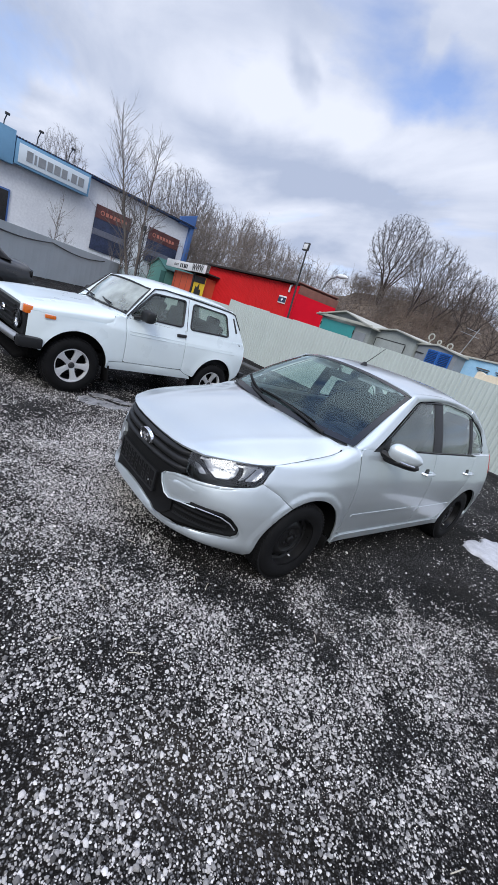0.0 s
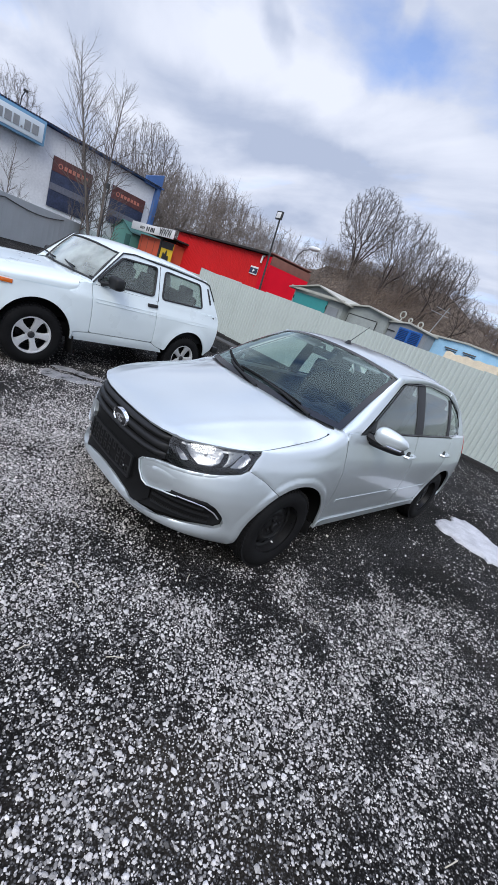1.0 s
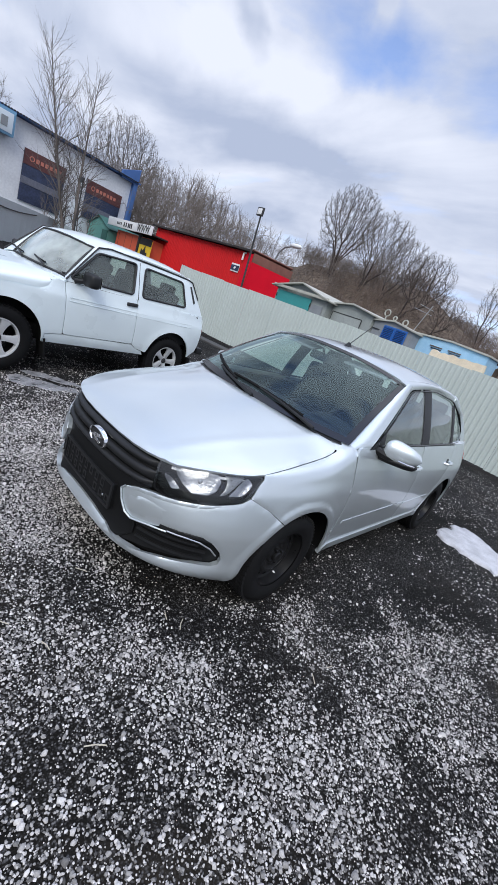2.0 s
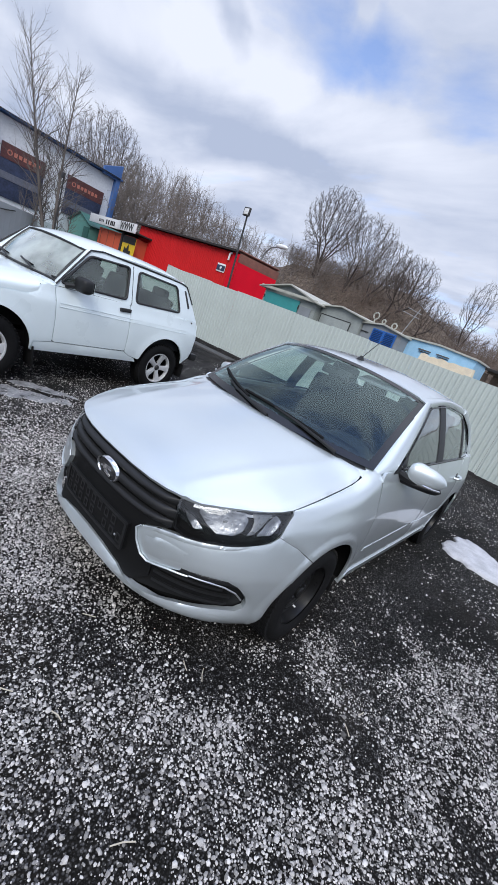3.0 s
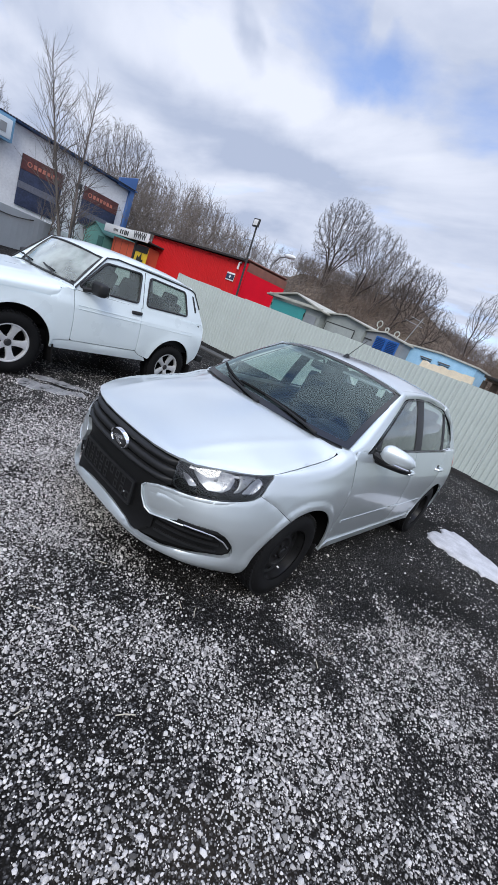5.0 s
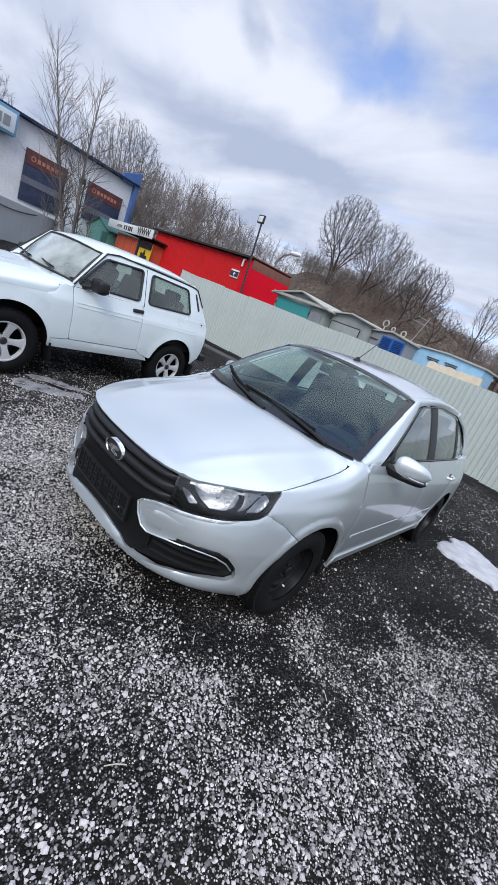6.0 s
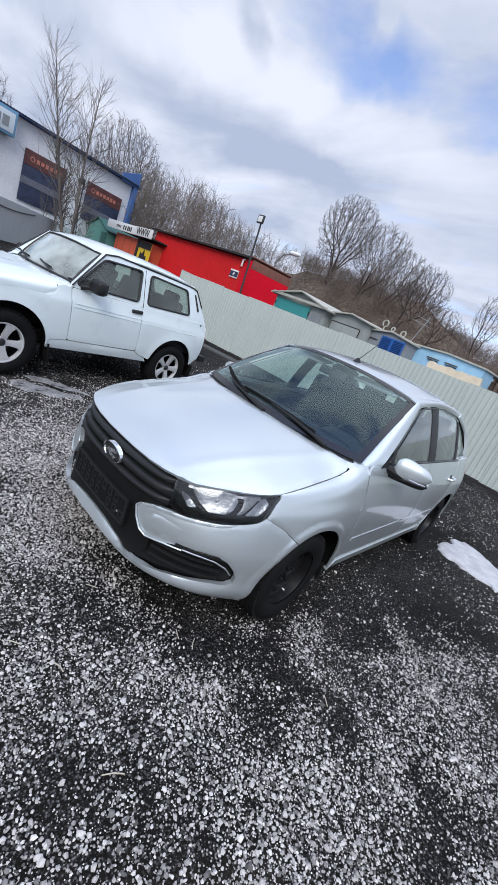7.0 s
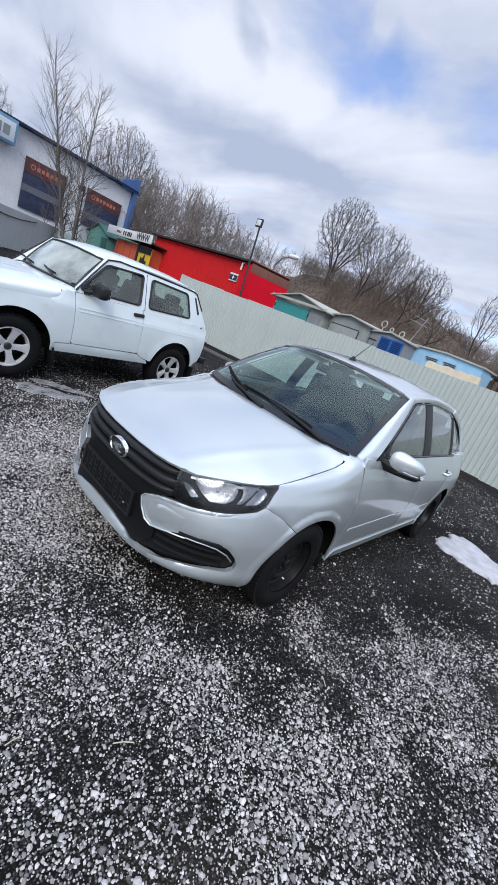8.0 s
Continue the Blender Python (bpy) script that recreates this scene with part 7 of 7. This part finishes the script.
        P("reflector", lathe([(0.0, -0.05), (0.05, -0.035), (0.08, -0.01), (0.09, 0.004)], 24, lm), M_chrome, "", lamp)
        lens = P("lens", lathe([(0.0, 0.022), (0.05, 0.016), (0.09, 0.003)], 24, lm), M_lens, "", lamp)
        lens.visible_shadow = False
    # bonnet: clamshell rolled over the wings
    def hood(u, v):
        a = math.pi * (u - 0.5)
        y = 0.098 + (1.062 + 0.045 * max(0.0, math.cos(a)) ** 0.6 - 0.098) * v
        zs = ramp_at([(0.1, 0.885), (0.6, 0.905), (1.045, 0.924), (1.2, 0.93)], y)
        zm = ramp_at([(0.1, 0.925), (0.14, 0.95), (0.35, 0.99), (0.8, 1.045), (1.2, 1.082)], y)
        k = max(0.0, min(1.0, (v - 0.90) / 0.10))
        zs += 0.03 * k * k
        xx = n_x(y, zs) - 0.007
        x = math.copysign(xx * abs(math.sin(a)) ** 0.42, math.sin(a))
        return (x, y - 0.02 * math.cos(a) * (1 - v), zs + max(0.0, zm - zs) * max(0.0, math.cos(a)) ** 0.55 + 0.006 * math.exp(-(((abs(x) - 0.42) / 0.04) ** 2)) * math.sin(math.pi * v))
    P("bonnet", sheet(40, 22, hood, 0.012), M_white)
    P("bonnet_nose", sheet(30, 5, lambda u, v: (lambda p: (p[0], p[1] + 0.02 * v - 0.004, p[2] - 0.035 * v))(hood(u * 0.94 + 0.03, 0.0))), M_white)
    # scuttle and screen
    P("scuttle", sheet(24, 6, lambda u, v: (0.755 * (2 * u - 1), 1.082 + 0.19 * v + 0.015 * (2 * u - 1) ** 2, 1.058 + 0.03 * v - (0.035 + 0.01 * v) * abs(2 * u - 1) ** 5)), M_white)

    def screen(u, v, off=0.0):
        t = 2 * u - 1
        low = Vector((0.625 * t, 1.205 + 0.09 * t * t, 1.092 - 0.008 * t * t))
        top = Vector((0.585 * t, 1.498 + 0.078 * t * t, 1.478 - 0.022 * t * t))
        return low.lerp(top, v) + Vector((0, -0.75, 0.6)) * (0.012 * math.sin(math.pi * v) + off)
    wind = P("windscreen", sheet(24, 12, screen), M_dust_glare, "clear flat windscreen")
    wind.visible_shadow = False
    edge = [screen(u, v, 0.002) for u, v in [(k / 16, 0) for k in range(17)] + [(1, k / 8) for k in range(1, 9)] + [(1 - k / 16, 1) for k in range(1, 17)] + [(0, 1 - k / 8) for k in range(1, 9)]]
    P("screen_seal", tube(edge, 0.014, 6), M_ink, "", wind)
    for x0 in (0.38, -0.15):
        w = P("wiper", tube([(x0, 1.17, 1.095), (x0 - 0.1, 1.20, 1.125), (x0 - 0.36, 1.235, 1.160)], 0.010, 6), M_plastic, "black wiper")
        P("blade", tube([(x0 - 0.08, 1.225, 1.135), (x0 - 0.55, 1.27, 1.155)], 0.009, 6), M_rubber, "", w)
    rf = [(0.0, 1.492), (0.3, 1.510), (0.5, 1.540), (0.60, 1.590), (0.640, 1.66), (0.640, 2.5), (0.625, 3.02), (0.58, 3.10), (0.3, 3.14), (0.0, 3.15)]
    P("roof", patch(rf + [(-x, y) for x, y in reversed(rf) if x > 1e-6], lambda x, y: (x, y, n_roof(x, y)), 0.06, 0.025, 0, heart=(0.9, 3.0, 0.6)), M_white)
    # tailgate
    def tail(u, v):
        t = 2 * u - 1
        z = 0.62 + 0.90 * v
        y = ramp_at([(0.62, 3.45), (0.98, 3.46), (1.06, 3.42), (1.52, 3.12)], z)
        return ((0.735 - 0.17 * max(0.0, (z - 1.0) / 0.52)) * t, y - 0.03 * t**4, z)
    hole = rounded([(0.13, 0.55), (0.87, 0.55), (0.85, 0.90), (0.15, 0.90)], 0.05, 4)
    gate = P("tailgate", patch([(0, 0), (1, 0), (1, 1), (0, 1)], tail, 0.06, 0.02, 0.0, holes=[hole], heart=H), M_white)
    pane = P("rear_window", patch(hole, tail, 0.1, 0.004, -0.006, heart=H), M_side, "faintly tinted glass", gate)
    pane.visible_shadow = False
    for s in (1, -1):
        P("tail_lamp", box((0.20, 0.05, 0.17), (s * 0.60, 3.475, 0.80), 0.015), M_red_lens)
    P("rear_bumper", box((1.50, 0.12, 0.10), (0, 3.53, 0.56), 0.025), M_plastic, "black rear bumper")
    P("tow_bar", tube([(0, 3.3, 0.42), (0, 3.62, 0.42), (0, 3.68, 0.50)], 0.028, 8), M_steel)
    # grille and front bumper
    grille = P("grille", box((1.46, 0.05, 0.315), (0, 0.125, 0.735), 0.02), M_plastic, "black plastic grille")
    for k in range(5):
        P("grille_bar", box((0.84, 0.03, 0.026), (0, 0.092, 0.635 + k * 0.052), 0.008), M_plastic, "", grille)
    P("badge", lathe([(0.0, 0.014), (0.04, 0.012), (0.052, 0.016), (0.06, 0.0)], 24, pose(0, 0.08, 0.745, 90) @ Matrix.Diagonal((1.35, 0.8, 1, 1))), M_chrome, "oval chrome badge", grille)
    bump = P("front_bumper", sheet(24, 8, lambda u, v: (lambda t, a: (0.73 * t, 0.03 + 0.05 * t * t - 0.055 * math.sin(a), 0.545 - 0.05 * math.cos(a)))(2 * u - 1, math.pi * v)), M_satin, "bright metal front bumper with black ends")
    for s in (1, -1):
        P("bumper_end", box((0.12, 0.26, 0.12), (s * 0.785, 0.16, 0.545), 0.03), M_plastic, "", bump)
    P("skid_plate", box((1.1, 0.5, 0.05), (0, 0.33, 0.38), 0.02, turn=pose(0, 0, 0, 20)), M_inner)
    for y in (0.672, 2.865):
        for s in (1, -1):
            alloy_wheel(car, (s * 0.685, y, 0.338), s)
    # cabin
    P("floor_pan", box((1.4, 2.1, 0.05), (0, 2.2, 0.60), 0.01), M_inner)
    P("dashboard", box((1.3, 0.28, 0.25), (0, 1.42, 1.0), 0.05), M_dash)
    for s in (1, -1):
        P("door_card", box((0.04, 2.0, 0.45), (s * 0.715, 2.3, 0.83), 0.01), M_dash)
    sw = pose(0.34, 1.66, 1.06, 62)
    P("steering_wheel", tube([sw @ Vector((0.19 * math.cos(a), 0.19 * math.sin(a), 0)) for a in (2 * math.pi * k / 24 for k in range(25))], 0.014, 6), M_dash)
    for x in (0.35, -0.35):
        seat = P("front_seat", box((0.48, 0.5, 0.16), (x, 1.95, 0.80), 0.05), M_fabric, "dark cloth seat")
        P("backrest", box((0.47, 0.13, 0.58), (x, 2.23, 1.05), 0.05, turn=pose(0, 0, 0, -14)), M_fabric, "", seat)
        P("headrest", box((0.27, 0.09, 0.17), (x, 2.31, 1.40), 0.04, turn=pose(0, 0, 0, -8)), M_fabric, "", seat)
    bench = P("rear_seat", box((1.2, 0.13, 0.5), (0, 2.88, 1.0), 0.05, turn=pose(0, 0, 0, -14)), M_fabric, "dark cloth rear seat")
    for x in (0.33, -0.33):
        P("headrest", box((0.28, 0.09, 0.13), (x, 2.95, 1.28), 0.04), M_fabric, "", bench)
    P("belt_strap", tube([(0.62, 2.2, 1.42), (0.60, 2.15, 0.9)], 0.015, 4), M_ink)
    return car


off_roader()


# ---- dark car far off beside the grey fence ----
def dark_car():
    car = thing("car", "black saloon parked beside the grey fence", "car", m=pose(-10.3, 1.12, 0, rz=180))

    def ring(y):
        w = 0.83 * ramp_at([(0, 0.86), (0.35, 0.97), (1.0, 1.0), (3.4, 1.0), (4.0, 0.94), (4.3, 0.8)], y)
        low, top = ramp_at([(0, 0.42), (0.3, 0.30), (4.0, 0.28), (4.3, 0.40)], y), ramp_at([(0, 0.82), (0.06, 0.94), (0.55, 1.0), (2.9, 0.95), (4.0, 0.80), (4.28, 0.68)], y)
        return w, low, top
    def body(u, v):
        y = 4.3 * v
        w, low, top = ring(y)
        a = math.pi * (u * 1.0 - 0.5)
        x = math.copysign(w * abs(math.sin(a)) ** 0.35, math.sin(a))
        return (x, y, low + (top - low) * max(0.0, math.cos(a)) ** 0.45)
    part("body", sheet(30, 40, body, 0.01), M_darkpaint, car)
    part("rear_face", sheet(16, 8, lambda u, v: (0.70 * (2 * u - 1), -0.01 + 0.03 * (2 * u - 1) ** 2, 0.43 + 0.44 * v)), M_darkpaint, car)
    def cab(u, v):
        t, y = 2 * u - 1, 0.5 + 2.7 * v
        h = ramp_at([(0.5, 0.02), (1.05, 0.40), (1.7, 0.47), (2.3, 0.42), (3.2, 0.0)], y)
        a = math.pi * (u - 0.5)
        x = math.copysign((0.77 - 0.16 * h / 0.47) * abs(math.sin(a)) ** 0.4, math.sin(a))
        return (x, y, 0.96 + h * max(0.0, math.cos(a)) ** 0.4)
    part("cab", sheet(24, 30, cab, 0.01), M_gloss, car, "dark glazed cab")
    part("roof", sheet(16, 10, lambda u, v: (0.56 * (2 * u - 1), 1.15 + 1.1 * v, 1.445 - 0.04 * (2 * u - 1) ** 2)), M_darkpaint, car)
    for s in (1, -1):
        part("tail_lamp", box((0.24, 0.06, 0.16), (s * 0.60, 0.06, 0.78), 0.02), M_gloss, car, "smoked dark tail lamp")
        for y in (0.85, 3.4):
            w = part("wheel", lathe([(0.0, -0.09), (0.28, -0.09), (0.30, -0.06), (0.30, 0.06), (0.28, 0.09), (0.18, 0.085), (0.16, 0.07), (0.0, 0.07)], 28, Matrix.Translation((s * 0.74, y, 0.30)) @ Matrix.Rotation(radians(90) * s, 4, "Y")), M_rubber, car)
            part("rim", lathe([(0.0, 0.078), (0.05, 0.08), (0.16, 0.074), (0.17, 0.088), (0.18, 0.088)], 24, Matrix.Translation((s * 0.74, y, 0.30)) @ Matrix.Rotation(radians(90) * s, 4, "Y")), M_satin, w)
    part("bumper", box((1.5, 0.2, 0.2), (0, 0.05, 0.50), 0.06), M_darkpaint, car)


dark_car()

# ---- snow, ice, twigs ----
def blot(points, centre, height, seed, name, material, label, category):
    """A low irregular mound with a ragged rim."""
    rng = random.Random(seed)
    loop = dense(rounded(points, 0.08, 3), 0.03)
    loop = [(x + rng.uniform(-0.012, 0.012) + 0.025 * math.sin(k * 0.9), y + rng.uniform(-0.012, 0.012) + 0.02 * math.sin(k * 1.7)) for k, (x, y) in enumerate(loop)]
    cx, cy = centre
    bm = bmesh.new()
    rings = []
    for t, h in ((1.0, -0.006), (0.985, 0.35), (0.94, 0.72), (0.8, 0.95), (0.55, 1.0), (0.3, 1.0)):
        rings.append([bm.verts.new((cx + (x - cx) * t, cy + (y - cy) * t, (h * height if h > 0 else h) * (1 + 0.35 * noise.noise(Vector((x * 9 * t, y * 9 * t, seed))))) ) for x, y in loop])
    for a, b in zip(rings, rings[1:]):
        for k in range(len(loop)):
            q = (k + 1) % len(loop)
            bm.faces.new((a[k], a[q], b[q], b[k]))
    bm.faces.new(rings[-1])
    return solid(name, bm, material, label, category, smooth=60)


blot([(0.94, 3.60), (1.06, 3.50), (1.29, 3.47), (1.47, 3.47), (1.66, 3.46), (1.85, 3.62), (1.72, 3.98), (1.50, 4.10), (1.30, 4.24), (1.10, 4.30), (1.00, 4.18), (1.03, 3.98), (0.98, 3.86)], (1.35, 3.82), 0.03, 3, "snow_patch", M_snow, "dirty white patch of melting snow on gravel", "snow")
blot([(-2.92, 0.76), (-2.84, 0.62), (-2.75, 0.72), (-2.63, 0.88), (-2.53, 1.08), (-2.46, 1.24), (-2.68, 1.08), (-2.80, 0.92)], (-2.68, 0.92), 0.004, 4, "ice_patch", M_ice, "thin grey streak of dirty ice on gravel", "ice")
blot([(-2.72, 0.47), (-2.52, 0.40), (-2.42, 0.52), (-2.34, 0.76), (-2.30, 1.05), (-2.40, 1.10), (-2.48, 0.92), (-2.60, 0.72), (-2.72, 0.57)], (-2.46, 0.72), 0.005, 6, "ice_patch", M_ice, "thin grey streak of dirty ice on gravel", "ice")
slab = solid("concrete_slab", box((2.2, 0.5, 0.06), (0, 0, 0.025), 0.02), M_concrete, "grey concrete slab lying before the fence", "slab", m=pose(-7.4, 7.35, 0, rz=8))


def stones():
    """Loose crushed stone, thick in drifts and thin where wheels have pressed it in; one mesh."""
    rng = np.random.default_rng(4)
    # a worn chip: five-sided foot, a skewed three-cornered top; its underside is never bared
    ring = [6.283 * k / 5 for k in range(5)]
    base = np.array([(math.cos(q), math.sin(q), -0.45) for q in ring] + [(0.62, 0.15, 0.85), (-0.35, 0.60, 1.0), (-0.30, -0.62, 0.8)])
    tri = [(0, 1, 5), (1, 6, 5), (1, 2, 6), (2, 3, 6), (3, 7, 6), (3, 4, 7), (4, 0, 7), (0, 5, 7), (5, 6, 7)]
    tri = np.array(tri, dtype=np.int32)

    def drift(x, y):
        d = np.array([noise.fractal(Vector((a * 0.85, b * 0.85, 7)), 1.0, 2.0, 3) for a, b in zip(x, y)])
        fine = np.array([noise.noise(Vector((a * 4.5, b * 4.5, 2))) for a, b in zip(x, y)])
        near = 0.56 + 0.75 * d + 0.60 * fine
        for cx, cy, wx, wy, much in ((1.56, 0.30, 0.20, 0.22, 0.75), (1.52, 0.02, 0.22, 0.20, 0.45), (0.88, 0.04, 0.28, 0.20, 0.36), (0.62, -0.22, 0.30, 0.20, 0.34), (1.32, 0.42, 0.10, 0.10, 0.30),
                                      (1.17, -0.22, 0.13, 0.13, -0.45), (0.98, -0.46, 0.16, 0.12, -0.40), (1.20, 0.66, 0.16, 0.12, -0.45), (0.98, 0.52, 0.14, 0.12, -0.25), (1.38, 0.72, 0.16, 0.12, -0.25),
                                      (1.95, 0.85, 0.24, 0.24, -0.40), (2.15, 1.4, 0.45, 0.7, -0.25), (0.72, -0.52, 0.45, 0.14, 0.34), (1.35, 1.7, 0.50, 0.55, -0.20), (1.10, 2.3, 0.45, 1.0, -0.42), (1.05, 1.35, 0.30, 0.55, -0.35), (1.85, 2.0, 0.20, 0.25, 0.25), (-0.5, 0.0, 0.7, 0.5, 0.20), (-1.2, 0.4, 1.0, 0.9, 0.10), (0.2, -0.5, 0.6, 0.3, 0.18)):
            near += much * np.exp(-(((x - cx) / wx) ** 2 + ((y - cy) / wy) ** 2))
        near -= 0.45 / (1 + np.exp((np.abs(x) - 0.78) / 0.06)) / (1 + np.exp((0.30 - y) / 0.07)) * (y < 4.2)
        return near
    sets = [(-1.9, 2.9, -1.75, 2.4, 340000, 0.0032), (-6.0, 4.5, -2.4, 8.4, 86000, 0.0040), (-3.8, -0.5, -1.8, 2.0, 58000, 0.0036)]
    cos, tris, count = [], [], 0
    for x0, x1, y0, y1, n, size in sets:
        x, y = rng.uniform(x0, x1, n), rng.uniform(y0, y1, n)
        rim = np.minimum(np.minimum(x - x0, x1 - x), np.minimum(y - y0, y1 - y)) / 0.7
        keep = rng.random(n) < np.clip(drift(x, y), 0.07, 1.0) * np.clip(rim, 0, 1) ** 1.5
        x, y = x[keep], y[keep]
        n = len(x)
        r = np.clip(size * np.exp(rng.normal(0, 0.44, n)), 0.0017, 0.012)
        shape = np.stack([r * rng.uniform(0.85, 1.5, n), r * rng.uniform(0.7, 1.1, n), r * rng.uniform(0.45, 0.85, n)], 1)
        lump = 1 + rng.uniform(-0.22, 0.22, (n, len(base), 1))
        p = base[None] * shape[:, None] * lump
        a, b = rng.uniform(0, 6.283, n), rng.normal(0, 0.3, n)
        ca, sa, cb, sb = np.cos(a)[:, None], np.sin(a)[:, None], np.cos(b)[:, None], np.sin(b)[:, None]
        px, pz = p[..., 0] * cb + p[..., 2] * sb, -p[..., 0] * sb + p[..., 2] * cb
        q = np.stack([px * ca - p[..., 1] * sa + x[:, None], px * sa + p[..., 1] * ca + y[:, None], pz + (shape[:, 2] * 0.45)[:, None]], 2)
        cos.append(q.reshape(-1, 3))
        tris.append((tri[None] + (np.arange(n) * len(base))[:, None, None] + count).reshape(-1))
        count += n * len(base)
    co, ix = np.concatenate(cos), np.concatenate(tris).astype(np.int32)
    me = bpy.data.meshes.new("gravel")
    me.vertices.add(len(co))
    me.vertices.foreach_set("co", co.ravel())
    me.loops.add(len(ix))
    me.loops.foreach_set("vertex_index", ix)
    me.polygons.add(len(ix) // 3)
    me.polygons.foreach_set("loop_start", np.arange(0, len(ix), 3, dtype=np.int32))
    me.polygons.foreach_set("use_smooth", np.ones(len(ix) // 3, dtype=bool))
    me.update(calc_edges=True)
    m = bpy.data.materials.new("crushed_stone")
    m.use_nodes = True
    n, l = m.node_tree.nodes, m.node_tree.links
    bsdf, geo, ramp = n["Principled BSDF"], n.new("ShaderNodeNewGeometry"), n.new("ShaderNodeValToRGB")
    e = ramp.color_ramp.elements
    e[0].position, e[0].color = 0.0, (0.07, 0.067, 0.064, 1)
    e[1].position, e[1].color = 1.0, (0.74, 0.71, 0.68, 1)
    for p, c in ((0.3, (0.25, 0.24, 0.23, 1)), (0.7, (0.49, 0.468, 0.448, 1)), (0.93, (0.62, 0.594, 0.57, 1))):
        k = e.new(p)
        k.color = c
    l.new(geo.outputs["Random Per Island"], ramp.inputs[0])
    co2, grain, mix = n.new("ShaderNodeTexCoord"), n.new("ShaderNodeTexNoise"), n.new("ShaderNodeMix")
    grain.inputs["Scale"].default_value, grain.inputs["Detail"].default_value = 260, 3
    l.new(co2.outputs["Object"], grain.inputs["Vector"])
    mix.data_type, mix.blend_type, mix.inputs[0].default_value = "RGBA", "OVERLAY", 0.5
    l.new(ramp.outputs[0], mix.inputs[6])
    l.new(grain.outputs["Fac"], mix.inputs[7])
    l.new(mix.outputs[2], bsdf.inputs["Base Color"])
    bsdf.inputs["Roughness"].default_value = 0.85
    bsdf.inputs["Specular IOR Level"].default_value = 0.2
    me.materials.append(m)
    tagged(new("gravel", me), "loose pale grey crushed stone scattered on the yard", "gravel", kind="stuff")
    return len(ix) // 3


stones()
straw = random.Random(8)
M_straw = mat("dry_straw", (0.52, 0.47, 0.38), 0.8, var=0.2)
for k in range(16):
    x, y = straw.uniform(0.2, 2.4), straw.uniform(-0.6, 1.4)
    if k == 0:
        x, y = 0.23, -0.03
    a, ln = straw.uniform(0, 6.28), straw.uniform(0.03, 0.075)
    pts = [(0, 0, 0.012), (ln * 0.5, straw.uniform(-0.003, 0.003), 0.014), (ln, straw.uniform(-0.005, 0.005), 0.012)]
    solid("straw", tube(pts, 0.0022, 5), M_straw, "dry pale straw stalk lying on gravel", "straw", "straw on the gravel", m=pose(x, y, 0, rz=math.degrees(a)))
